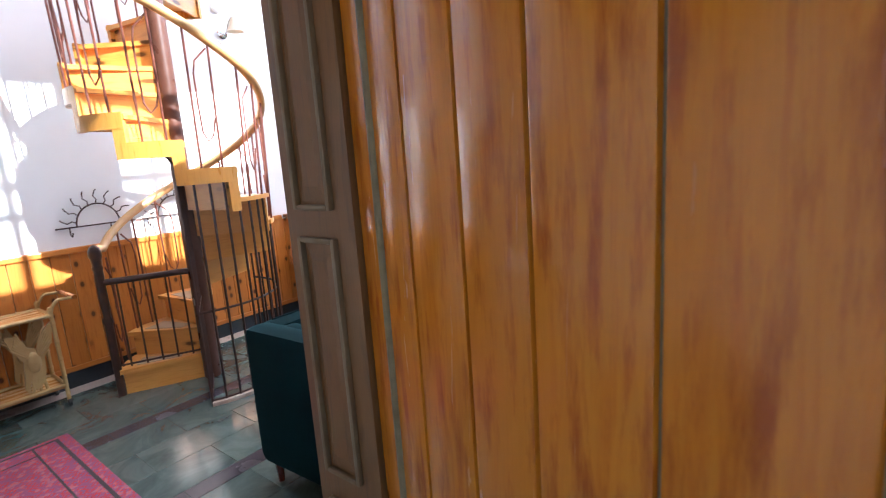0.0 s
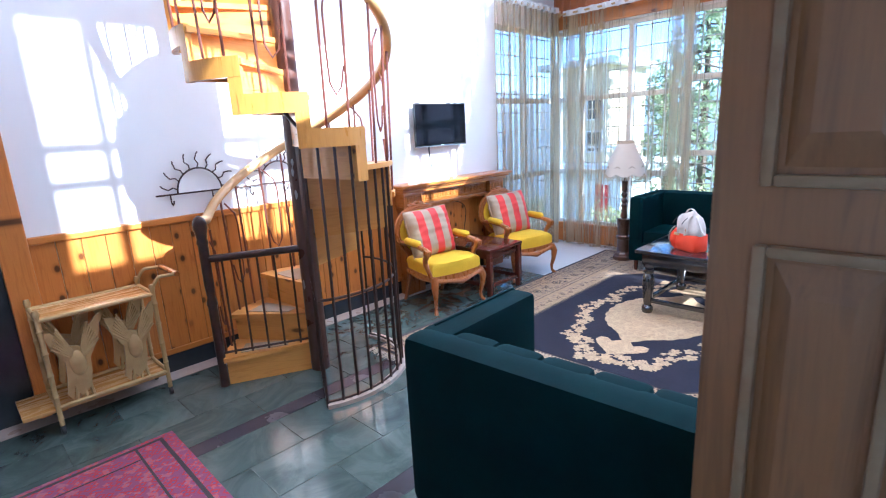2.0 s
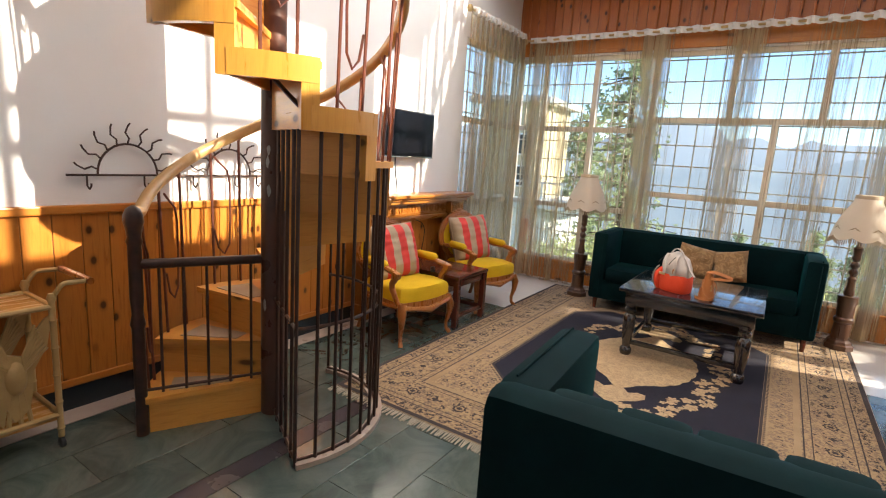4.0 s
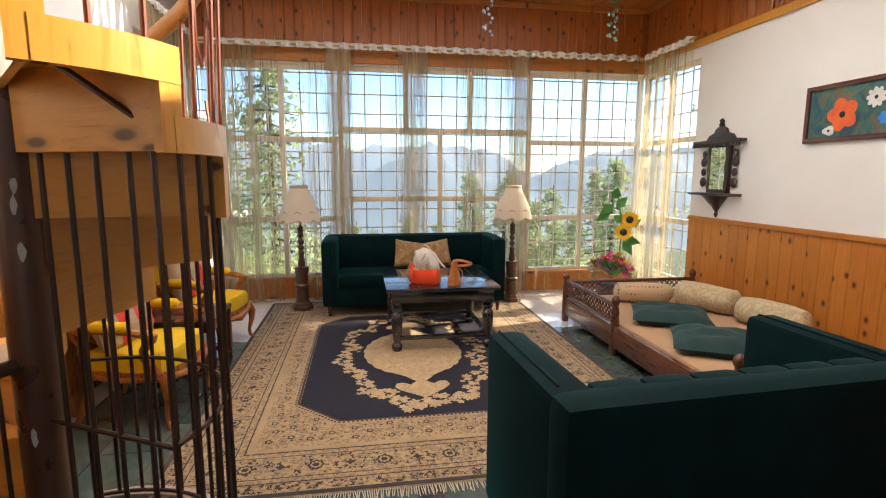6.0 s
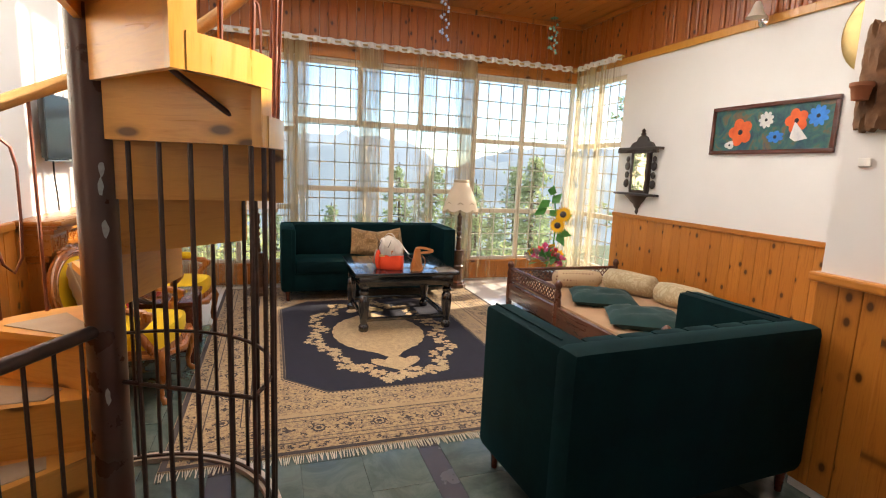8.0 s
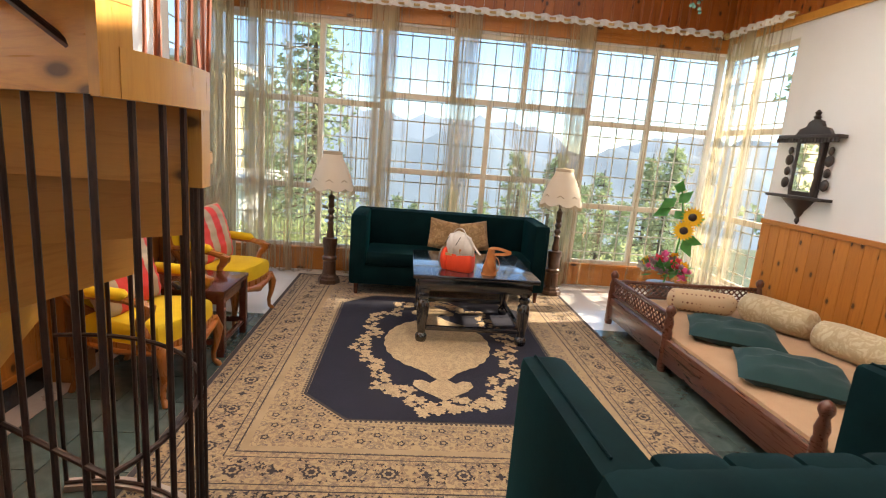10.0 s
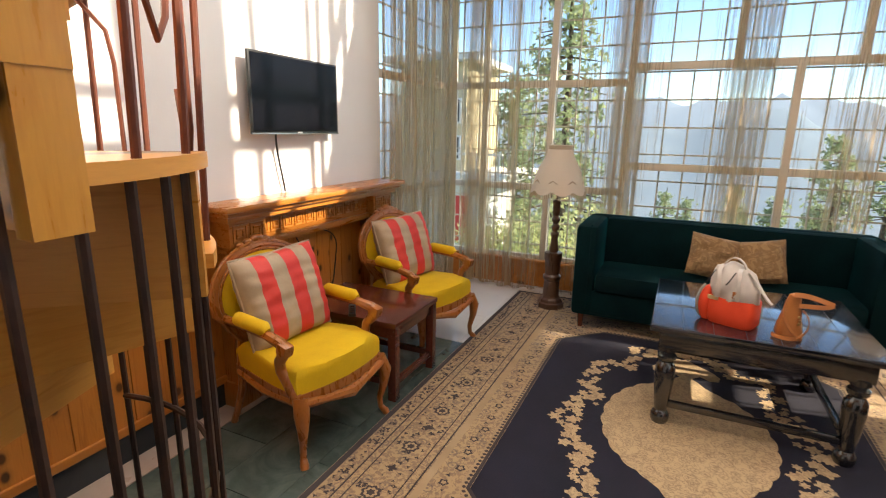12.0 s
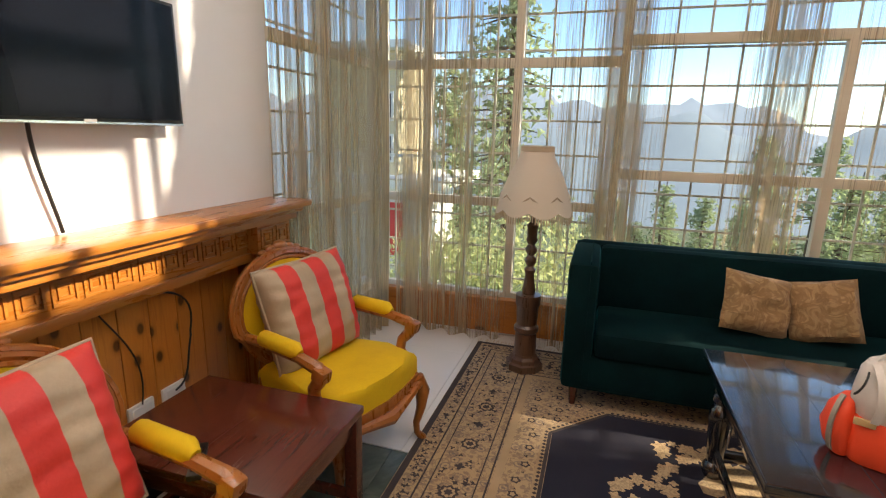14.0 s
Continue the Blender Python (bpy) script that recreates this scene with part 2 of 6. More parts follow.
def rug_cream():
    """Cream wool with small dark blossoms, vines and stripes round a border."""
    m = mat("cream patterned wool", (0.42, 0.3, 0.18), 0.95, Sheen_Weight=0.1)
    n = Nodes(m)
    v = n.coords()
    vo = n.add("TexVoronoi", Scale=10.0)
    vo.voronoi_dimensions = "2D"
    n.put(vo.inputs["Vector"], v)
    wob = n.math("ADD", vo.outputs["Distance"], n.math("MULTIPLY", n.noise(v, 45, 2), 0.16))
    ring = n.ramp(wob, [(0.12, grey(0.9)), (0.16, grey(0.1)), (0.24, grey(0)), (0.28, grey(0.9)), (0.34, grey(0))])
    vo2 = n.add("TexVoronoi", Scale=30.0)
    vo2.voronoi_dimensions = "2D"
    n.put(vo2.inputs["Vector"], v)
    dots = n.ramp(vo2.outputs["Distance"], [(0.22, grey(0.9)), (0.36, grey(0))])
    vine = n.noise(v, 15, 3, 0.55, 2.0)
    vines = n.ramp(vine, [(0.44, grey(0)), (0.49, grey(1)), (0.54, grey(0))])
    big = n.noise(v, 1.5, 3)
    weave = n.noise(v, 260, 2)
    base = n.mix(big, (0.5, 0.345, 0.18, 1), (0.36, 0.24, 0.12, 1))
    c = n.mix(n.math("MULTIPLY", vines, 0.8), base, (0.15, 0.1, 0.075, 1))
    c = n.mix(n.math("MULTIPLY", dots, 0.75), c, (0.2, 0.125, 0.085, 1))
    c = n.mix(n.math("MULTIPLY", ring, 0.8), c, (0.07, 0.06, 0.075, 1))
    n.color(n.mix(n.math("MULTIPLY", weave, 0.35), c, (0.22, 0.15, 0.09, 1)))
    n.bump(weave, 0.5, 0.004)
    return m


M_rug = rug_cream()


def sheer(name, tint, low, high, through_light):
    """Sheer curtain: threads with gaps, thicker in some vertical folds."""
    m = bpy.data.materials.new(name)
    m.use_nodes = True
    n = Nodes(m)
    t = m.node_tree
    out = t.nodes["Material Output"]
    v = n.coords((1, 1, 0.015))
    band = n.noise(v, 2.6, 2, 0.6)
    thin = n.noise(v, 85, 3, 0.8)
    dens = n.add("MapRange", Value=n.math("ADD", n.math("MULTIPLY", band, 0.55), n.math("MULTIPLY", thin, 0.45)))
    n.put(dens.inputs[1], 0.485), n.put(dens.inputs[2], 0.585), n.put(dens.inputs[3], low), n.put(dens.inputs[4], high)
    dif = n.add("BsdfDiffuse", Color=(*tint, 1))
    trl = n.add("BsdfTranslucent", Color=(*tint, 1))
    half = n.add("MixShader", Fac=through_light)
    t.links.new(dif.outputs[0], half.inputs[1]), t.links.new(trl.outputs[0], half.inputs[2])
    tra = n.add("BsdfTransparent", Color=(0.97, 0.95, 0.92, 1))
    mx = n.add("MixShader", Fac=dens.outputs[0])
    t.links.new(tra.outputs[0], mx.inputs[1]), t.links.new(half.outputs[0], mx.inputs[2]), t.links.new(mx.outputs[0], out.inputs[0])
    return m


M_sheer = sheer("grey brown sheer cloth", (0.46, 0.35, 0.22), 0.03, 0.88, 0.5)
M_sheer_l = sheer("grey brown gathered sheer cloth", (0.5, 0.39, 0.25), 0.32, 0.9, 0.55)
# Sunlight on the right-hand cloth is painted in as a lighter cream tint.
M_sheer_r = sheer("cream sheer cloth lightened for sun", (0.6, 0.51, 0.34), 0.08, 0.5, 0.6)


# ---- mesh helpers ----
def box(bm, x0, x1, y0, y1, z0, z1, bevel=0.0, m=None):
    r = bmesh.ops.create_cube(bm, size=1.0)
    vs = r["verts"]
    for v in vs:
        v.co = Vector((x0 + (v.co.x + 0.5) * (x1 - x0), y0 + (v.co.y + 0.5) * (y1 - y0), z0 + (v.co.z + 0.5) * (z1 - z0)))
    if bevel:
        es = list({e for v in vs for e in v.link_edges})
        out = bmesh.ops.bevel(bm, geom=es, offset=bevel, segments=2, profile=0.6, affect="EDGES")
        vs = list({v for f in out["faces"] for v in f.verts} | {v for v in vs if v.is_valid})
    if m:
        bmesh.ops.transform(bm, matrix=m, verts=[v for v in vs if v.is_valid])
    return bm


def slab(x0, x1, y0, y1, z0, z1, bevel=0.0, m=None):
    return box(bmesh.new(), x0, x1, y0, y1, z0, z1, bevel, m)


def lathe(profile, seg=20, bm=None, centre=(0, 0)):
    """A turned body from (radius, z) pairs, closed at both ends."""
    bm = bm or bmesh.new()
    rings = []
    for r, z in profile:
        rings.append([bm.verts.new((centre[0] + r * math.cos(2 * math.pi * i / seg), centre[1] + r * math.sin(2 * math.pi * i / seg), z)) for i in range(seg)])
    for a, b in zip(rings, rings[1:]):
        for i in range(seg):
            bm.faces.new((a[i], a[(i + 1) % seg], b[(i + 1) % seg], b[i]))
    bm.faces.new(rings[0][::-1]), bm.faces.new(rings[-1])
    return bm


def tube(points, radius, seg=8, bm=None, closed=False):
    """A round rod along points; radius may be a number or one per point."""
    bm = bm or bmesh.new()
    pts = [Vector(p) for p in points]
    n = len(pts)
    rads = radius if isinstance(radius, (list, tuple)) else [radius] * n
    rings, side = [], None
    for i, p in enumerate(pts):
        a = pts[(i - 1) % n] if closed or i else p
        b = pts[(i + 1) % n] if closed or i < n - 1 else p
        d = (b - a).normalized()
        if side is None:
            side = d.orthogonal().normalized()
        side = (side - d * side.dot(d)).normalized()
        up = d.cross(side)
        rings.append([bm.verts.new(p + (side * math.cos(2 * math.pi * k / seg) + up * math.sin(2 * math.pi * k / seg)) * rads[i]) for k in range(seg)])
    pairs = list(zip(rings, rings[1:])) + ([(rings[-1], rings[0])] if closed else [])
    for a, b in pairs:
        for k in range(seg):
            bm.faces.new((a[k], a[(k + 1) % seg], b[(k + 1) % seg], b[k]))
    if not closed:
        bm.faces.new(rings[0][::-1]), bm.faces.new(rings[-1])
    return bm


def prism(outline, z0, z1, bm=None, m=None):
    """An upright body on a closed outline of (x, y)."""
    bm = bm or bmesh.new()
    lo = [bm.verts.new((x, y, z0)) for x, y in outline]
    hi = [bm.verts.new((x, y, z1)) for x, y in outline]
    k = len(lo)
    bm.faces.new(lo[::-1]), bm.faces.new(hi)
    for i in range(k):
        bm.faces.new((lo[i], lo[(i + 1) % k], hi[(i + 1) % k], hi[i]))
    if m:
        bmesh.ops.transform(bm, matrix=m, verts=lo + hi)
    return bm


def bezier(a, b, c, d, n=8):
    a, b, c, d = (Vector(p) for p in (a, b, c, d))
    return [a * (1 - t) ** 3 + b * 3 * t * (1 - t) ** 2 + c * 3 * t * t * (1 - t) + d * t ** 3 for t in (i / n for i in range(n + 1))]


def pillow(w, h, d, n=12, crumple=0.012, seed=0):
    """A stuffed cushion lying in x and y, thickest in the middle, with pinched corners."""
    bm = bmesh.new()
    grid = {}
    for s in (1, -1):
        for i in range(n + 1):
            for j in range(n + 1):
                u, v = 2 * i / n - 1, 2 * j / n - 1
                edge = max(abs(u), abs(v)) >= 0.999
                if s < 0 and edge:
                    grid[s, i, j] = grid[1, i, j]
                    continue
                t = max((1 - u ** 4) * (1 - v ** 4), 0) ** 0.5
                pin = 1 - 0.06 * (1 - abs(u * v)) * (abs(u) ** 6 + abs(v) ** 6) * 0.7
                p = Vector((u * w / 2 * pin, v * h / 2 * pin, s * d / 2 * t))
                p.z += crumple * noise.noise(Vector((u * 3 + seed, v * 3, s * 2.0))) * t
                grid[s, i, j] = bm.verts.new(p)
    for s in (1, -1):
        for i in range(n):
            for j in range(n):
                q = [grid[s, i, j], grid[s, i + 1, j], grid[s, i + 1, j + 1], grid[s, i, j + 1]]
                bm.faces.new(q if s > 0 else q[::-1])
    return bm


def moved(bm, m):
    bmesh.ops.transform(bm, matrix=m, verts=bm.verts[:])
    return bm


def finish(name, bm, material, smooth=False):
    bmesh.ops.recalc_face_normals(bm, faces=bm.faces[:])
    me = bpy.data.meshes.new(name)
    bm.to_mesh(me)
    bm.free()
    for m in material if isinstance(material, (list, tuple)) else (material,):
        me.materials.append(m)
    if smooth:
        me.polygons.foreach_set("use_smooth", [True] * len(me.polygons))
        me.set_sharp_from_angle(angle=radians(42))
    return me


def part(name, bm, material, parent=None, label="", smooth=True):
    ob = new(name, finish(name, bm, material, smooth))
    ob.parent = parent
    return tagged(ob, label)


def thing(name, label, category, m=Matrix(), group="", kind=""):
    ob = new(name)
    ob.matrix_world = m
    ob.empty_display_size = 0.1
    return tagged(ob, label, category, group, kind)


def setting(name, bm, material, label="", smooth=False):
    return tagged(part(name, bm, material, None, label, smooth), "", "", "", "structure")

# ---- structure ----
XL, XR, YW, ZC, ZT = -2.36, 3.0, 6.8, 3.45, 5.35
X0, Y0 = 1.42, -1.6          # door wall, and the wall behind
VX, VY0, VY1 = 2.1, 1.0, 5.78  # the tall void under the lantern

setting("floor", slab(XL - 0.2, 4.4, Y0 - 0.2, YW + 0.2, -0.15, -0.006), M_joint, "dark joints of a slate floor")
# walls
bm = slab(XL - 0.2, XL, Y0, 5.56, 0, ZT)
box(bm, XL - 0.2, XL, 5.56, YW + 0.2, 2.68, ZC)
box(bm, XL - 0.2, XL, 5.56, YW + 0.2, 0, 0.27)
wall_west = setting("wall_west", bm, M_wall, "white painted wall behind the stair and the screen")
bm = slab(XR, XR + 0.2, 1.62, 5.75, 0, ZC)
box(bm, XR, XR + 0.2, 5.75, YW + 0.2, 2.68, ZC)
box(bm, XR, XR + 0.2, 5.75, YW + 0.2, 0, 0.27)
wall_east = setting("wall_east", bm, M_wall, "white painted wall beside the day bed")
bm = slab(XL, XR, YW, YW + 0.2, 2.68, ZC)
box(bm, XL, XR, YW, YW + 0.2, 0, 0.27)
wall_north = setting("wall_north", bm, M_wall, "wall above and below the long window")
bm = slab(X0, XR, 1.62, 2.14, 0, ZC)
box(bm, X0, X0 + 0.2, Y0, 0.35, 0, ZC)
box(bm, X0, X0 + 0.2, 0.35, 1.62, 2.2, ZC)
wall_door = setting("wall_door", bm, M_wall, "white painted wall with the entrance door")
setting("wall_south", slab(XL, X0, Y0 - 0.2, Y0, 0, ZT), M_wall)
# Lobby walls out of view, with an assumed opening for the fill lamp.
bm = slab(4.2, 4.4, Y0, 1.62, 0, 2.9)
box(bm, X0, 2.0, Y0 - 0.2, Y0, 0, 2.9)
box(bm, 3.8, 4.2, Y0 - 0.2, Y0, 0, 2.9)
box(bm, 2.0, 3.8, Y0 - 0.2, Y0, 0, 0.8)
box(bm, 2.0, 3.8, Y0 - 0.2, Y0, 2.4, 2.9)
setting("wall_lobby", bm, M_wall)
# ceilings: boards along y, with the void left open
bm = bmesh.new()


def ceiling_boards(x0, x1, y0, y1):
    x = x0
    while x < x1 - 0.01:
        w = min(0.12, x1 - x)
        box(bm, x + 0.002, x + w - 0.002, y0, y1, ZC, ZC + 0.02)
        x += 0.12


ceiling_boards(XL, XR, VY1, YW)
ceiling_boards(VX, XR, 2.14, VY1)
ceiling_boards(XL, XR, Y0, VY0)
box(bm, XL - 0.2, XR + 0.2, VY1, YW + 0.2, ZC + 0.021, ZC + 0.1)
box(bm, VX, XR + 0.2, 1.6, VY1, ZC + 0.021, ZC + 0.1)
box(bm, XL - 0.2, XR + 0.2, Y0 - 0.2, VY0, ZC + 0.021, ZC + 0.1)
box(bm, VX, XR, VY0, 2.14, ZC, ZC + 0.02)
setting("ceiling", bm, M_ceil, "varnished pine board ceiling")
setting("ceiling_lobby", slab(X0, 4.4, Y0 - 0.2, 1.62, 2.9, 3.0), M_wall)
setting("ceiling_lantern", slab(XL - 0.2, VX + 0.1, VY0 - 0.1, VY1 + 0.1, ZT, ZT + 0.12), M_ceil)
setting("wall_lantern", slab(XL, VX, VY0 - 0.1, VY0, ZC, ZT), M_wall)
bm = bmesh.new()
for x0, x1, y0, y1 in ((XL + 0.003, VX - 0.034, VY1 - 0.033, VY1 - 0.003), (VX - 0.033, VX - 0.003, 2.0, VY1 - 0.003)):
    box(bm, x0, x1, y0, y1, ZC - 0.03, ZC + 0.12)
    box(bm, x0, x1, y0, y1, ZT - 0.12, ZT)
setting("trim_lantern", bm, M_ceil, "pine trim round the lantern")


def glazing(name, label, p0, p1, levels, uprights, bars=(0.182, 0.222), depth=0.05, cells=None):
    """A window from p0 to p1: frame bars, grille and panes. levels and uprights are runs of (from, to, place)."""
    a, b = Vector((*p0, 0)), Vector((*p1, 0))
    ln = (b - a).length
    m = Matrix.Translation(a) @ Matrix.Rotation(math.atan2(b.y - a.y, b.x - a.x), 4, "Z")
    win = thing(name, label, "window", m, "", "structure")
    for s0, s1, z in levels:
        part("window_frame", slab(s0, s1, -depth / 2, depth / 2, z - 0.03, z + 0.03, 0.006), M_frame, win)
    for z0, z1, s in uprights:
        part("window_frame", slab(s - 0.028, s + 0.028, -depth / 2 - 0.004, depth / 2 + 0.004, z0, z1, 0.006), M_frame, win)
    z0, z1 = min(z for _, _, z in levels), max(z for _, _, z in levels)
    s = bars[0] / 2
    while s < ln:
        part("grille_bar", slab(s - 0.0065, s + 0.0065, 0.06, 0.07, z0, z1), M_grille, win)
        s += bars[0]
    z = z0 + bars[1] / 2
    while z < z1:
        part("grille_bar", slab(0, ln, 0.07, 0.08, z - 0.0065, z + 0.0065), M_grille, win)
        z += bars[1]
    if cells is None:
        ss, zz = sorted({s for _, _, s in uprights}), sorted({z for _, _, z in levels})
        cells = [(a, b, c, d) for a, b in zip(ss, ss[1:]) for c, d in zip(zz, zz[1:])]
    for a, b, c, d in cells:
        pane = part("pane", slab(a + 0.01, b - 0.01, -0.002, 0.002, c + 0.01, d - 0.01), M_gp, win)
        pane.visible_shadow = False
    return win


S = lambda x: x - XL
glazing("window_1", "long grid window with cream frame and grille", (XL, YW + 0.06), (XR, YW + 0.06),
        [(0, 5.36, 0.28), (0, 5.36, 2.66), (0, S(-0.73), 1.86), (S(-0.73), S(1.53), 1.98), (S(1.53), 5.36, 1.86), (0, S(-0.73), 0.95), (S(-0.73), S(1.53), 1.18), (S(1.53), 5.36, 0.94)],
        [(0.28, 2.66, s) for s in (0.03, S(-2.0), S(-1.38), S(-0.73), S(1.53), S(2.23), 5.33)] + [(1.98, 2.66, S(0.02)), (1.98, 2.66, S(0.79)), (0.28, 1.98, S(0.43))],
        cells=[(a, b, c, d) for a, b in ((0.03, S(-2.0)), (S(-2.0), S(-1.38)), (S(-1.38), S(-0.73)), (S(1.53), S(2.23)), (S(2.23), 5.33)) for c, d in ((0.28, 0.945), (0.945, 1.86), (1.86, 2.66))]
        + [(a, b, c, d) for a, b in ((S(-0.73), S(0.43)), (S(0.43), S(1.53))) for c, d in ((0.28, 1.18), (1.18, 1.98))]
        + [(a, b, 1.98, 2.66) for a, b in ((S(-0.73), S(0.02)), (S(0.02), S(0.79)), (S(0.79), S(1.53)))])
glazing("window_2", "corner window with cream frame and grille", (XL - 0.06, 5.56), (XL - 0.06, YW + 0.06),
        [(0, 1.3, z) for z in (0.28, 0.95, 1.86, 2.66)], [(0.28, 2.66, s) for s in (0.03, 0.62, 1.27)])
glazing("window_3", "sunlit corner window with cream frame and grille", (XR + 0.06, YW + 0.06), (XR + 0.06, 5.75),
        [(0, 1.11, z) for z in (0.28, 0.95, 1.86, 2.66)], [(0.28, 2.66, s) for s in (0.03, 0.55, 1.08)])
glazing("window_4", "clerestory window of the lantern", (XL, VY1 + 0.05), (VX, VY1 + 0.05),
        [(0, 4.46, ZC + 0.1), (0, 4.46, 4.2), (0, 4.46, ZT - 0.1)], [(ZC, ZT, 0.03 + 0.63 * i) for i in range(8)])
glazing("window_5", "clerestory side window of the lantern", (VX + 0.05, VY1), (VX + 0.05, 2.3),
        [(0, 3.48, 3.53), (0, 3.48, 4.15), (0, 3.48, 4.37), (0, 3.48, 5.12)], [(3.5, ZT, s) for s in (0.03, 0.47, 0.67, 1.18, 2.13, 3.12, 3.45)], (3.4, 3.0))
# Two unseen slabs added to cut the sun patches on the west wall.
setting("wall_lantern_header", slab(VX + 0.015, VX + 0.085, 2.3, VY1, 5.13, ZT), M_wall)
setting("wall_lantern_pier", slab(VX + 0.13, VX + 0.2, 4.61, 5.13, ZC, ZT), M_wall)
setting("wall_lantern_side", slab(VX, VX + 0.1, VY0, 2.3, ZC, ZT), M_wall)
# floor tiles: slate field with purple bands, marble by the window, border along the west wall
tile = finish("tile", slab(0, 0.597, 0, 0.297, -0.012, 0, 0.002), M_slate)
band = finish("band", slab(0, 0.597, 0, 0.117, -0.012, 0, 0.002), M_slate_d)
floor_ob = bpy.data.objects["floor"]
x = -2.2
row = 0
while x < 3.0:
    w = 0.12 if row % 4 == 3 else 0.3
    y = -1.6 - (0.3 if row % 2 else 0)
    while y < 5.28:
        if (x > 1.42 and y < 1.3) or y + 0.6 > 5.3 or y < -1.6 or (-1.2 < x < 1.0 and 3.3 < y < 5.3):
            pass
        else:
            t = new("tile", band if w < 0.2 else tile)
            t.matrix_world = Matrix.Translation((x + w, y, 0)) @ Matrix.Rotation(radians(90), 4, "Z")
            t.parent = floor_ob
        y += 0.6
    x += w
    row += 1
setting("floor_field", slab(XL, 4.2, Y0, 5.3, -0.02, -0.004), M_slate, "green slate floor")
bm = bmesh.new()
for i in range(7):
    for j in range(3):
        box(bm, XL + 0.8 * i + 0.001, min(XL + 0.8 * i + 0.799, XR), 5.3 + 0.55 * j + 0.001, min(5.3 + 0.55 * j + 0.549, YW), -0.02, 0.001, 0.001)
setting("floor_marble", bm, M_marble, "white polished marble floor by the window")
part("border", slab(XL, -2.2, Y0, 5.3, -0.01, 0.002), M_border, floor_ob, "pink stone border")
setting("baseboard_west", slab(XL, XL + 0.018, 1.2, 5.56, 0.0, 0.13, 0.003), M_skirt, "black stone skirting")
setting("baseboard_east", slab(XR - 0.018, XR, 2.14, 5.75, 0.0, 0.13, 0.003), M_skirt, "black stone skirting")


def boards(parent, name, s0, s1, z0, z1, place, width=0.125, material=M_pine, proud=0.018):
    """Upright boards with open grooves, each a piece; place(s, d) gives the spot on the wall, d metres proud."""
    a, b = Vector((*place(0, 0), 0)), Vector((*place(1, 0), 0))
    out = Vector((*place(0, 1), 0)) - a
    along = (b - a).normalized()
    n = max(1, round((s1 - s0) / width))
    w = (s1 - s0) / n
    me = finish(name, slab(0.0015, w - 0.0015, 0, proud, z0, z1, 0.004), material)
    rot = Matrix((along, out.normalized(), (0, 0, 1))).transposed().to_4x4()
    for i in range(n):
        o = new(name, me)
        o.matrix_world = Matrix.Translation(a + along * (s0 + i * w)) @ rot
        o.parent = parent


west = lambda s, d: (XL + d, s)
east = lambda s, d: (XR - d, s)
north = lambda s, d: (s, YW - d)
doorw = lambda s, d: (X0 - d, s)
boards(wall_west, "board", 1.2, 4.0, 0.14, 1.04, west)
boards(wall_west, "board", 4.0, 5.4, 0.14, 1.0, west)
boards(wall_east, "board", 2.14, 5.75, 0.14, 1.0, east)
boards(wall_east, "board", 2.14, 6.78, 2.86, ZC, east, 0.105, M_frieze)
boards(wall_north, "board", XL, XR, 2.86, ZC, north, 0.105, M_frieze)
boards(wall_door, "board", 1.84, 2.14, 0.05, 1.03, doorw, 0.1)
boards(wall_north, "board", XL, XR, 0.02, 0.24, north, 0.35, M_pine_x)
# half-round battens over the cladding joints
bm = bmesh.new()
random.seed(3)
for i in range(44):
    y = 2.2 + i * 0.105
    if random.random() < 0.75:
        tube([(XR - 0.02, y, 2.87), (XR - 0.024, y + 0.004, 3.1), (XR - 0.02, y, ZC)], 0.016, 6, bm)
for i in range(51):
    x = XL + i * 0.105
    if random.random() < 0.75:
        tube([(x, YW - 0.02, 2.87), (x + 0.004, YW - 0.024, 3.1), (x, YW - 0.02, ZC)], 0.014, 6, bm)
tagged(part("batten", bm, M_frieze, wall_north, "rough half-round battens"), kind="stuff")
setting("trim_west", slab(XL, XL + 0.035, 1.2, 3.85, 1.04, 1.085, 0.008), M_pine_y, "pine cap rail")
setting("trim_east", slab(XR - 0.035, XR, 2.14, 5.75, 1.0, 1.045, 0.008), M_pine_y, "pine cap rail")
setting("trim_frieze_east", slab(XR - 0.03, XR, 2.14, YW, 2.79, 2.86, 0.006), M_step, "pine moulding under the cladding")
setting("trim_frieze_north", slab(XL, XR - 0.03, YW - 0.03, YW, 2.7, 2.86, 0.006), M_pine_x, "pine board over the window")
setting("trim_ceiling", box(slab(XL, XR, YW - 0.05, YW, ZC - 0.06, ZC, 0.01), XR - 0.05, XR, 2.14, YW - 0.05, ZC - 0.06, ZC, 0.01), M_ceil)
setting("window_sill", slab(XL, XR, YW - 0.04, YW + 0.03, 0.24, 0.275, 0.006), M_pine_x, "pine window sill")
bm = slab(X0 - 0.05, X0, 1.84, 2.165, 1.03, 1.075, 0.01)
box(bm, X0, X0 + 0.1, 2.14, 2.165, 1.03, 1.075, 0.008)
setting("trim_door_wall", bm, M_pine_y, "pine cap rail")
setting("baseboard_west_rail", slab(XL, XL + 0.03, 1.2, 4.0, 0.13, 0.17, 0.006), M_pine_y, "pine foot rail")
# doorway casing in the west wall
bm = slab(XL, XL + 0.05, 1.06, 1.2, 0, 2.15, 0.01)
setting("door_2", bm, M_pine, "pine casing of a doorway with its shade as a black sheet")
# Black sheet standing in for the shade inside the doorway.
setting("door_2_leaf", slab(XL + 0.002, XL + 0.01, 0.2, 1.06, 0, 2.1), M_skirt, "doorway with its shade as a black sheet")
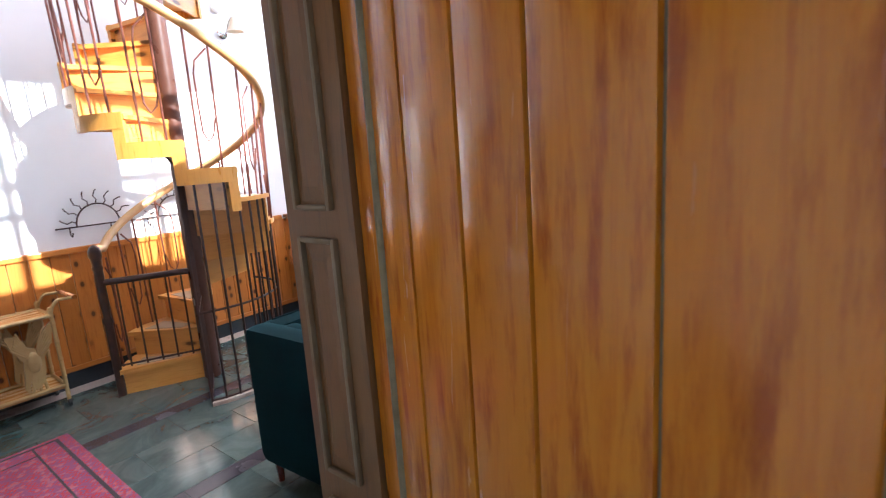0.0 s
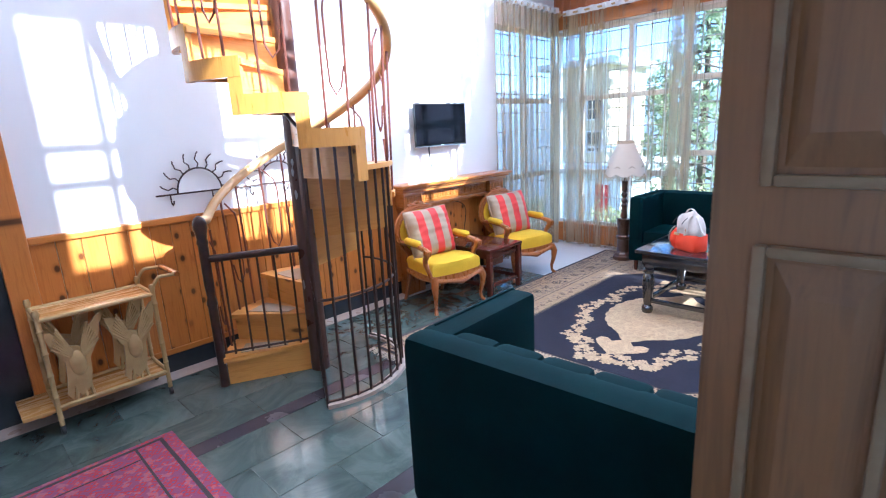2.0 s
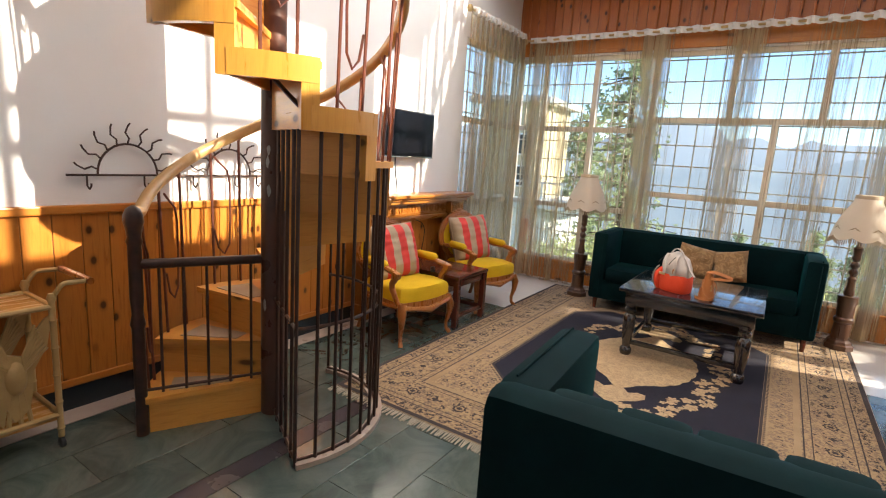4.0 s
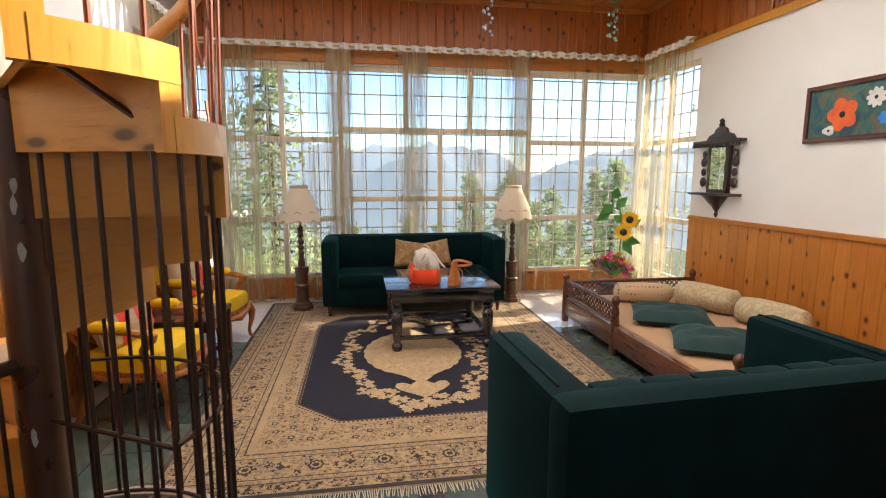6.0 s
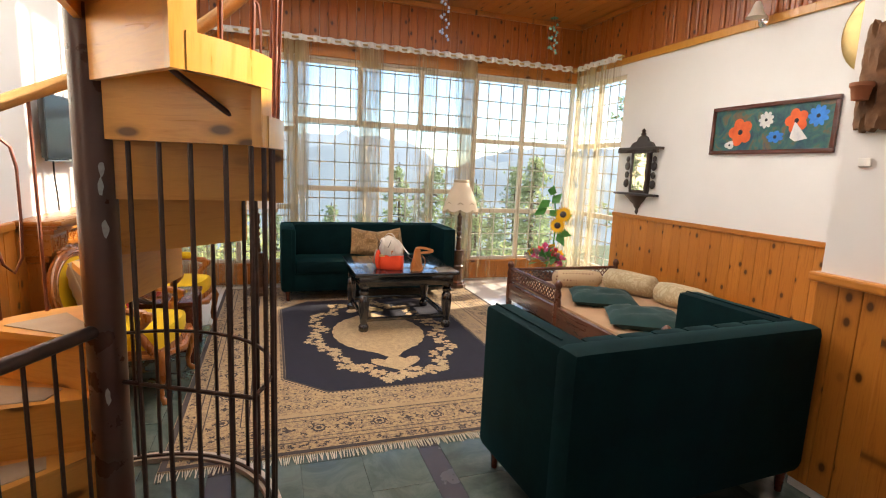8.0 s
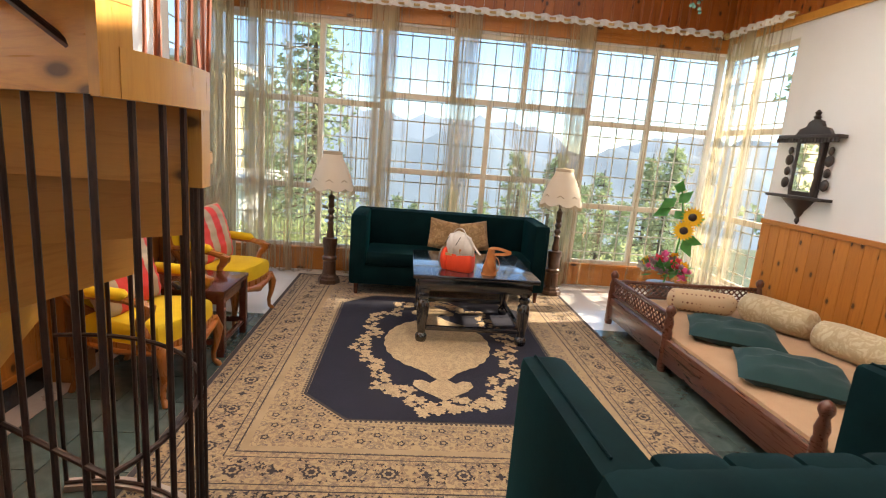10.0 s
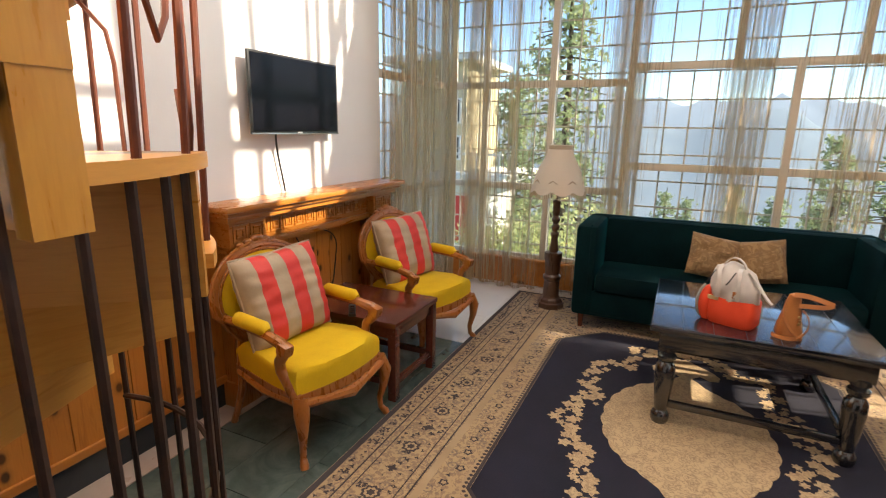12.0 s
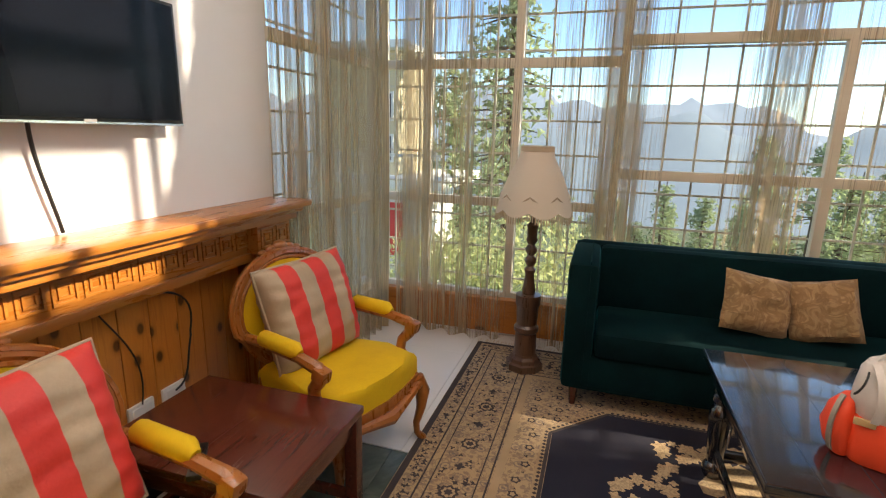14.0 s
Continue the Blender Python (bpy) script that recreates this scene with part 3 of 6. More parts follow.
# entrance: casing on the wall, panelled jamb, board door leaf swung open
setting("door_casing", slab(X0 - 0.035, X0 + 0.0, 1.62, 1.838, 0.0, 2.25, 0.008), M_pine, "pine door casing")
M_bead = stained("worn grey green moulding paint", (0.2, 0.13, 0.065), (0.15, 0.07, 0.025), 0.45, 14, 0.7)
jamb = thing("door_jamb", "brown panelled wooden door jamb", "door jamb", pose(1.187, 1.498, 0), kind="structure")
part("stile", slab(0, 0.245, 0.012, 0.06, 0, 2.2, 0.004), M_jamb, jamb)
for z0, z1 in ((0.15, 0.72), (0.8, 1.43), (1.495, 2.1)):
    # a moulded frame and a raised middle for each panel
    bm = bmesh.new()
    for x0, x1, a, b in ((0.05, 0.063, z0, z1), (0.172, 0.185, z0, z1), (0.063, 0.172, z0, z0 + 0.013), (0.063, 0.172, z1 - 0.013, z1)):
        box(bm, x0, x1, -0.004, 0.012, a, b, 0.004)
    part("moulding", bm, M_bead, jamb, "grey green worn moulding")
    c = [(0.07, z0 + 0.02), (0.165, z0 + 0.02), (0.165, z1 - 0.02), (0.07, z1 - 0.02)]
    d = [(0.09, z0 + 0.055), (0.145, z0 + 0.055), (0.145, z1 - 0.055), (0.09, z1 - 0.055)]
    bm = bmesh.new()
    lo = [bm.verts.new((x, 0.0115, z)) for x, z in c]
    hi = [bm.verts.new((x, 0.004, z)) for x, z in d]
    bm.faces.new(hi)
    for i in range(4):
        bm.faces.new((lo[i], lo[(i + 1) % 4], hi[(i + 1) % 4], hi[i]))
    part("raised_panel", bm, M_jamb, jamb, smooth=False)
leaf = thing("door_1", "orange varnished board door, swung wide open", "door", pose(1.425, 1.542, 0, 0, 0, -20.8), kind="structure")
part("core", slab(0.0, 1.06, 0.004, 0.04, 0.01, 2.15, 0.003), M_door, leaf)
x = 0.012
M_groove = stained("grey green groove putty", (0.2, 0.135, 0.055), (0.1, 0.065, 0.025), 0.6, 30, 0.6)
for w in (0.111, 0.13, 0.174, 0.157, 0.185, 0.181, 0.11):
    part("plank", slab(x + 0.004, x + w - 0.004, -0.012, 0.0035, 0.012, 2.148, 0.005), M_door, leaf)
    x += w
    part("groove", slab(x - 0.006, x + 0.006, -0.003, 0.0038, 0.013, 2.147), M_groove, leaf, "grey green putty in the joint")
part("bead", tube([(0.123, -0.01, 0.012), (0.123, -0.01, 2.148)], 0.012, 10), M_groove, leaf, "grey green bead moulding")

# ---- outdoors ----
def forest(name, stops, scale, haze_glow=None):
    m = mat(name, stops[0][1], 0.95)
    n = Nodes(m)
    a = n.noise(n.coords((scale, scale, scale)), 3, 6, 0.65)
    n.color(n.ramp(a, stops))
    # Emission imitates the haze in front of far land.
    if haze_glow:
        n.put(n.b.inputs["Emission Color"], (*haze_glow, 1))
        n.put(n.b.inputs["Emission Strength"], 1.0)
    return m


def terrain(name, label, x0, x1, y0, y1, height, material, ni=60, nj=40):
    """A sheet of land whose height is a function of x and y, finer towards the house."""
    bm = bmesh.new()
    g = {}
    for i in range(ni + 1):
        for j in range(nj + 1):
            x, y = x0 + (x1 - x0) * i / ni, y0 + (j / nj) ** 2.2 * (y1 - y0)
            g[i, j] = bm.verts.new((x, y, height(x, y)))
    for i in range(ni):
        for j in range(nj):
            bm.faces.new((g[i, j], g[i + 1, j], g[i + 1, j + 1], g[i, j + 1]))
    return setting(name, bm, material, label, True)


def valley(x, y):
    return -1.6 - 0.32 * min(y - 7, 120) - 30 * min((y - 7) / 300, 1) + 6 * noise.noise(Vector((x / 30, y / 30, 0))) * min(1, (y - 7) / 30)


def ridge(far, rise, seed):
    def height(x, y):
        f = (y - far) / 300
        return -75 + rise * (noise.fractal(Vector((x / 210 + seed, 1.3, y / 900)), 0.9, 2.1, 5) * 0.5 + 0.85) * math.sin(min(f, 1) * math.pi / 2)
    return height


terrain("ground", "wooded valley falling away below the window", -900, 900, 7.4, 1200, valley, forest("valley woods", [(0.3, (0.05, 0.075, 0.04)), (0.7, (0.13, 0.15, 0.08))], 0.05))
# Distance haze is painted in: blue base colours plus a pale glow.
terrain("backdrop", "distant wooded ridge with blue haze painted in", -900, 900, 420, 760, ridge(420, 95, 3.1), forest("forest with painted haze", [(0.3, (0.06, 0.085, 0.11)), (0.7, (0.1, 0.125, 0.14))], 0.01, (0.095, 0.125, 0.17)), 90, 8)
terrain("backdrop_far", "skyline mountain with blue haze painted in", -1200, 1200, 800, 1200, ridge(800, 150, 7.7), forest("forest with thicker painted haze", [(0.3, (0.05, 0.07, 0.1)), (0.7, (0.07, 0.09, 0.12))], 0.006, (0.15, 0.19, 0.25)), 90, 8)
M_bark = stained("grey brown bark", (0.12, 0.085, 0.06), (0.06, 0.045, 0.035), 0.9, 6, 0.6, 0.5, 30)
M_leaf = stained("conifer needles", (0.26, 0.31, 0.2), (0.36, 0.38, 0.25), 0.8, 1.2, 0.8)
M_bush = stained("sunlit shrub leaves", (0.34, 0.37, 0.18), (0.44, 0.43, 0.25), 0.7, 1.5, 0.8)


def leafy(m, tint, amount):
    """Let light pass through a leaf material."""
    n = Nodes(m)
    t = n.add("BsdfTranslucent", Color=(*tint, 1))
    x = n.add("MixShader", Fac=amount)
    out = m.node_tree.nodes["Material Output"]
    m.node_tree.links.new(n.b.outputs[0], x.inputs[1]), m.node_tree.links.new(t.outputs[0], x.inputs[2]), m.node_tree.links.new(x.outputs[0], out.inputs[0])


leafy(M_leaf, (0.42, 0.5, 0.25), 0.5)
leafy(M_bush, (0.6, 0.62, 0.28), 0.55)


def conifer(h, seed, dense=1.0):
    """Trunk and drooping boughs made of small needle tufts."""
    random.seed(seed)
    tree = thing("conifer_tree", "tall sparse conifer on the slope outside", "tree", group="trees on the slope")
    part("trunk", tube([(0, 0, 0), (0.1, 0, h * 0.4), (0.05, 0.1, h * 0.75), (0, 0, h)], [h * 0.016, h * 0.012, h * 0.007, 0.02], 7), M_bark, tree)
    bm, bb = bmesh.new(), bmesh.new()
    k = int(26 * dense)
    for i in range(k):
        z = h * (0.22 + 0.77 * i / k)
        reach = (1 - i / k) ** 0.8 * h * 0.17 + 0.25
        for a in range(4):
            an = random.uniform(0, 6.28)
            r = reach * random.uniform(0.6, 1.1)
            tip = Vector((math.cos(an) * r, math.sin(an) * r, z - r * random.uniform(0.0, 0.35)))
            tube([(0, 0, z), tip], [0.03, 0.008], 4, bb)
            for _ in range(16):
                f = random.uniform(0.25, 1.05)
                p = Vector((0, 0, z)).lerp(tip, f) + Vector([random.uniform(-0.2, 0.2) for _ in range(3)])
                s = random.uniform(0.06, 0.13)
                for _ in range(4):
                    d1 = Vector([random.uniform(-1, 1) for _ in range(3)]).normalized() * s
                    d2 = Vector([random.uniform(-1, 1) for _ in range(3)]).normalized() * s
                    bm.faces.new([bm.verts.new(q) for q in (p, p + d1, p + d2)])
    part("crown", bm, M_leaf, tree, smooth=False)
    part("boughs", bb, M_bark, tree)
    return tree


def shrub(seed, r=1.2):
    random.seed(seed)
    bush = thing("shrub", "leafy sunlit shrub outside the window", "shrub", group="shrubs on the slope")
    bm = bmesh.new()
    for _ in range(3000):
        d = Vector((random.gauss(0, 1), random.gauss(0, 1), abs(random.gauss(0, 1)))).normalized()
        p = d * r * random.uniform(0.4, 1.05) * (1 + 0.35 * noise.noise(d * 2.5 + Vector((seed, 0, 0))))
        s = 0.075
        d1 = Vector([random.uniform(-1, 1) for _ in range(3)]).normalized() * s
        d2 = Vector([random.uniform(-1, 1) for _ in range(3)]).normalized() * s
        bm.faces.new([bm.verts.new(q) for q in (p, p + d1, p + d2)])
    part("leaves", bm, M_bush, bush, smooth=False)
    part("stem", tube([(0, 0, -0.6), (0, 0, 0.1), (0.1, 0.05, r * 0.7)], [0.06, 0.05, 0.02], 6), M_bark, bush)
    return bush


def slope(y):
    return -1.8 - 0.32 * (y - 7)


t1, t2, t3 = conifer(9.0, 1), conifer(7.5, 2), conifer(8.0, 5, 0.8)
t1.matrix_world = pose(-2.6, 13, slope(13) - 0.4)
t2.matrix_world = pose(-4.4, 15.5, slope(15.5))
t3.matrix_world = pose(4.2, 22, slope(22) + 0.3)
for src, x, y, rz in ((t1, 8.8, 27, 70), (t2, 7.4, 24, 140), (t3, -0.8, 30, 40), (t2, 1.4, 36, 200), (t1, 12, 32, 10), (t3, 16, 30, 80), (t2, -8, 21, 300), (t1, -5.6, 26, 120), (t3, 5.8, 31, 220), (t2, 10.5, 26, 33), (t1, 3.2, 36, 90), (t3, -12, 28, 15), (t1, 2.2, 30, 55), (t2, 3.6, 28, 15), (t3, 5.4, 21, 140), (t2, 8.6, 18, 75), (t1, 0.2, 34, 222), (t3, 8.2, 23, 310), (t1, 9.8, 22, 12)):
    copy_thing(src, pose(x, y, slope(y) - (0.5 if src is t1 else 0), 0, 0, rz))
# Unseen tree added to dapple the sun that enters from the east.
t4 = conifer(12.5, 9, 1.2)
t4.matrix_world = pose(7.2, 8.5, -2.2)
b1, b2 = shrub(11, 1.3), shrub(12, 1.0)
b1.matrix_world = pose(-1.6, 9.6, -0.9)
b2.matrix_world = pose(-0.2, 9.4, -1.3)
for src, x, y, z in ((b1, 1.2, 10.4, -1.7), (b2, 2.6, 10.2, -1.5), (b1, 4.4, 11.5, -1.7), (b2, -3.0, 10.6, -1.0), (b1, 6.4, 13, -2.2), (b2, 0.6, 9.2, -1.5)):
    copy_thing(src, pose(x, y, z, 0, 0, x * 70))
M_hut = stained("white painted hut wall", (0.75, 0.74, 0.72), (0.6, 0.58, 0.55), 0.7)
hut = thing("neighbour_house", "white and ochre house with red door beyond the window", "house", pose(-4.9, 12.5, 0))
part("wall", slab(-1.4, 0.75, 0.0, 2.5, -3.5, 0.36), M_hut, hut)
part("balcony_slab", slab(-1.5, 1.35, -0.35, 2.6, 0.36, 0.55, 0.02), M_hut, hut)
part("upper_wall", slab(-1.4, 0.2, 0.35, 2.5, 0.55, 2.9), stained("ochre wall paint", (0.62, 0.52, 0.34), (0.52, 0.42, 0.26), 0.8), hut, "ochre upper storey")
part("roof", slab(-1.7, 0.45, 0.05, 2.8, 2.9, 3.05, 0.02), M_hut, hut)
part("door", slab(0.12, 0.45, -0.04, 0.0, -1.0, 0.05), mat("red door paint", (0.6, 0.03, 0.03), 0.4), hut, "red painted door")
for z in (0.8, 1.6):
    w = part("window", slab(-0.35, 0.1, 0.31, 0.35, z, z + 0.55), M_hut, hut)
    part("pane", slab(-0.31, 0.06, 0.3, 0.31, z + 0.04, z + 0.51), M_tvf, w)
for i in range(6):
    part("baluster", slab(-1.3 + 0.5 * i, -1.26 + 0.5 * i, -0.3, -0.26, 0.55, 0.95), M_hut, hut)
part("handrail", slab(-1.4, 1.3, -0.31, -0.25, 0.95, 1.0), M_hut, hut)

# ---- spiral stair ----
PX, PY, R = -1.566, 2.538, 0.59
RISE, A0 = 0.2, -116.0
STARTS = [-116, -144, -177, -212, -248, -284, -319] + [-354 - 30 * i for i in range(13)]


def polar(r, deg, z):
    return Vector((PX + r * math.cos(radians(deg)), PY + r * math.sin(radians(deg)), z))


def step_z(k):
    """Height of step k; the upper flight rises a little less."""
    return RISE * min(k, 8) + 0.184 * max(k - 8, 0)


def rail_z(deg):
    """The handrail's height over the step line."""
    for k in range(len(STARTS) - 1):
        if STARTS[k + 1] <= deg:
            f = (STARTS[k] - deg) / (STARTS[k] - STARTS[k + 1])
            return step_z(k) + (step_z(k + 1) - step_z(k)) * f + 0.1 + 0.87
    return step_z(len(STARTS)) + 1.0


stair = thing("spiral_stair", "pine spiral stair round a brown iron post", "staircase", pose(0, 0, 0))
part("post", lathe([(0.062, 0), (0.062, 4.6)], 24, centre=(PX, PY)), M_post, stair, "chipped brown painted post")
random.seed(8)
for z, a in ((1.42, -58), (1.36, -64), (1.22, -60), (0.62, -80)):
    o = [(0.012 * random.uniform(0.5, 1.2) * math.cos(k), 0.03 * random.uniform(0.6, 1.2) * math.sin(k)) for k in np.linspace(0, 5.6, 9)]
    m = Matrix.Translation(polar(0.0615, a, z)) @ Matrix.Rotation(radians(a), 4, "Z") @ Matrix.Rotation(radians(90), 4, "Y") @ Matrix.Rotation(radians(90), 4, "Z")
    part("paint_chip", prism(o, 0.0, 0.0015, None, m), M_chip, stair, "grey chipped patch", smooth=False)
M_carpet = cloth("beige stair carpet", (0.5, 0.4, 0.3), (0.42, 0.32, 0.23), 120, 0.95, 0.1)
for k in range(1, 19):
    a, b, z = STARTS[k - 1], STARTS[k], step_z(k)
    low = step_z(k - 1)
    STEP = a - b
    over = 4
    arc = [polar(R + 0.015, a + over - (STEP + over) * i / 8, 0) for i in range(9)]
    inner = [polar(0.058, b, 0), polar(0.058, a + over, 0)]
    part("tread", prism([(p.x, p.y) for p in arc + inner], z - 0.03, z), M_step_x, stair)
    # riser below the leading edge, reaching down to the tread before
    d = polar(1, a, 0) - polar(0, a, 0)
    nrm = Vector((-d.y, d.x, 0))
    p0, p1 = polar(0.055, a, 0), polar(R, a, 0)
    q = [p0 - nrm * 0.001, p1 - nrm * 0.001, p1 - nrm * 0.023, p0 - nrm * 0.023]
    part("riser", prism([(p.x, p.y) for p in q], low - 0.082 if k > 2 else max(low - 0.03, 0.0), z - 0.03), M_step_x, stair)
    if k < 6:
        c = [polar(r, t, 0) for r, t in ((0.2, a - 4), (R - 0.09, a - 2), (R - 0.09, b + 9), (0.2, b + 4))]
        part("tread_mat", prism([(p.x, p.y) for p in c], z, z + 0.004), M_carpet, stair, "beige carpet pad")
    # the zigzag outer edging
    if k > 7:
        out = [polar(R + 0.022, a + 3 - (STEP + 3) * i / 8, 0) for i in range(9)] + [polar(R - 0.012, b + (STEP + 3) * i / 8, 0) for i in range(9)]
        part("edging", prism([(p.x, p.y) for p in out], z - 0.088, z + 0.012), M_step, stair)
        out = [polar(R + 0.02, t, 0) for t in (a + 3, a, a - 4)] + [polar(R - 0.014, t, 0) for t in (a - 4, a, a + 3)]
        part("edging", prism([(p.x, p.y) for p in out], low - 0.088, z - 0.087), M_step, stair)
    # balusters: one plain rod, one with a hooked curl
    for i, f in enumerate((0.18, 0.62)):
        t = a - STEP * f
        top = rail_z(t) - 0.02 if k > 1 else rail_z(t) - 0.08
        part("baluster", tube([polar(R - 0.002, t, z - 0.01), polar(R + 0.025, t, top)], 0.0075, 7), M_copper, stair)
        if i == 0:
            m0 = z + 0.3
            pts = [polar(R - 0.005, t - s, h) for s, h in ((0, m0 + 0.03), (2.5, m0 - 0.08), (6, m0 - 0.12), (9, m0 - 0.06), (9.5, m0 + 0.1), (9.5, m0 + 0.3), (8, m0 + 0.38), (4, m0 + 0.42), (0, m0 + 0.46))]
            part("curl", tube(pts, 0.006, 6), M_copper, stair)
pts = [polar(R + 0.03, A0 - 1, 0.86), polar(R + 0.03, A0 - 2, 0.98), polar(R + 0.03, A0 - 7, 1.1)]
for i in range(90):
    t = A0 - 16 - i * 5.6
    pts.append(polar(R + 0.03, t, rail_z(t)))
part("handrail", tube(pts, 0.03, 12), M_rope, stair, "tan cane-wrapped handrail")
# newel and gate at the foot
nx, ny = polar(R + 0.03, A0, 0).xy
part("newel", lathe([(0.028, 0.2), (0.028, 0.55), (0.034, 0.57), (0.024, 0.62), (0.03, 0.7), (0.03, 0.95), (0.036, 0.97), (0.03, 0.99), (0.034, 1.02), (0.044, 1.06), (0.042, 1.09), (0.03, 1.12), (0.008, 1.135)], 16, centre=(nx, ny)), M_iron, stair)
part("newel_foot", lathe([(0.03, 0.0), (0.027, 0.2)], 12, centre=(nx, ny)), M_iron, stair)
g0, g1 = Vector((nx, ny, 0)), Vector((PX, PY, 0))
gate = part("gate", tube([g0 + Vector((0, 0, 0.86)), g1 + Vector((0, 0, 0.86))], 0.024, 10), M_iron, stair, "brown iron gate rail")
part("gate_rail", tube([g0 + Vector((0, -0.01, 0.23)), g1 + Vector((0, -0.01, 0.23))], 0.008, 8), M_iron, gate)
for i in range(1, 6):
    p = g0.lerp(g1, i / 6)
    part("gate_bar", tube([p + Vector((0, -0.01, 0.21)), p + Vector((0, -0.01, 0.86))], 0.007, 7), M_iron, gate)

# cage under the upper turn
cage = thing("stair_cage", "brown iron bar cage beneath the spiral stair", "cage", pose(0, 0, 0))
RC = 0.572


def soffit_at(deg):
    d = deg if deg < A0 else deg - 360
    k = sum(1 for s in STARTS if s >= d)
    return min(step_z(k) - 0.032, 1.515)


for deg in [-28 + 9.5 * i for i in range(15)]:
    part("bar", tube([polar(RC, deg, 0), polar(RC, deg, soffit_at(deg))], 0.0085, 7), M_iron, cage)
for f in (0.12, 0.32, 0.52, 0.74):
    p = polar(RC * f + 0.06, -28, 0)
    part("bar", tube([p, p + Vector((0, 0, soffit_at(-28)))], 0.0085, 7), M_iron, cage)
for z in (0.03, 0.66):
    part("ring", tube([polar(RC - 0.008, -28 + i * 7, z) for i in range(20)], 0.0085, 7), M_iron, cage)
    part("ring", tube([polar(0.06, -28, z), polar(RC, -28, z)], 0.0085, 7), M_iron, cage)
part("kerb", prism([(polar(RC + 0.03, -28 + i * 7, 0).x, polar(RC + 0.03, -28 + i * 7, 0).y) for i in range(20)] + [(polar(RC - 0.03, 105 - i * 7, 0).x, polar(RC - 0.03, 105 - i * 7, 0).y) for i in range(20)], 0, 0.025), M_border, cage, "low stone kerb")
part("brace", tube([polar(R + 0.01, -20, 1.52), polar(R * 0.6, -40, 1.74)], 0.01, 7), M_iron, cage)

# ---- rugs ----
RX0, RX1, RY0, RY1 = -1.53, 1.28, 2.98, 6.62
RCX, RCY = -0.115, 4.79
rug = thing("carpet", "cream and navy floral wool carpet with fringe", "rug", pose(RCX, RCY, 0))
hx, hy = (RX1 - RX0) / 2, (RY1 - RY0) / 2
part("wool_body", slab(-hx, hx, -hy, hy, 0.001, 0.012, 0.003), M_rug, rug, "cream patterned wool")


def frame_strip(ix, iy, w, z, cut=0.0):
    """A flat band round the rug, its outer edge ix, iy from the middle, with cut corners."""
    def ring(a, b, c):
        return [(-a + c, -b), (a - c, -b), (a, -b + c), (a, b - c), (a - c, b), (-a + c, b), (-a, b - c), (-a, -b + c)]
    o, i = ring(ix, iy, cut + 0.001), ring(ix - w, iy - w, max(cut - w * 0.4, 0) + 0.001)
    bm = bmesh.new()
    vo, vi = [bm.verts.new((*p, z)) for p in o], [bm.verts.new((*p, z)) for p in i]
    for k in range(8):
        bm.faces.new((vo[k], vo[(k + 1) % 8], vi[(k + 1) % 8], vi[k]))
    return bm


M_dark = cloth("dark brown wool line", (0.06, 0.045, 0.045), (0.04, 0.03, 0.03), 150, 0.95, 0.1, 0.4)
M_tan = cloth("plain tan wool band", (0.44, 0.31, 0.18), (0.35, 0.24, 0.135), 150, 0.95, 0.1, 0.4)
for ix, iy, w in ((hx - 0.004, hy - 0.004, 0.03), (hx - 0.11, hy - 0.11, 0.008), (hx - 0.15, hy - 0.15, 0.006), (hx - 0.34, hy - 0.34, 0.006), (hx - 0.38, hy - 0.38, 0.008)):
    part("band", frame_strip(ix, iy, w, 0.0132), M_dark, rug, smooth=False)
part("band", frame_strip(hx - 0.395, hy - 0.395, 0.035, 0.0131), M_tan, rug, smooth=False)
NX, NY, CUT = 0.805, 1.12, 0.26
part("band", frame_strip(NX + 0.045, NY + 0.045, 0.04, 0.0133, CUT + 0.02), M_tan, rug, smooth=False)
part("band", frame_strip(NX + 0.018, NY + 0.018, 0.016, 0.0136, CUT + 0.01), M_dark, rug, smooth=False)
part("field", prism([(-NX + CUT, -NY), (NX - CUT, -NY), (NX, -NY + CUT), (NX, NY - CUT), (NX - CUT, NY), (-NX + CUT, NY), (-NX, NY - CUT), (-NX, -NY + CUT)], 0.011, 0.014), M_navy, rug, "navy wool field", smooth=False)


def blob(bm, x, y, r, z, lobes=5, seed=0.0, wob=0.3):
    n = lobes * 4
    c = bm.verts.new((x, y, z))
    vs = [bm.verts.new((x + r * (1 + wob * math.cos(lobes * t + seed)) * math.cos(t), y + r * (1 + wob * math.cos(lobes * t + seed)) * math.sin(t), z)) for t in (2 * math.pi * k / n for k in range(n))]
    for k in range(n):
        bm.faces.new((c, vs[k], vs[(k + 1) % n]))


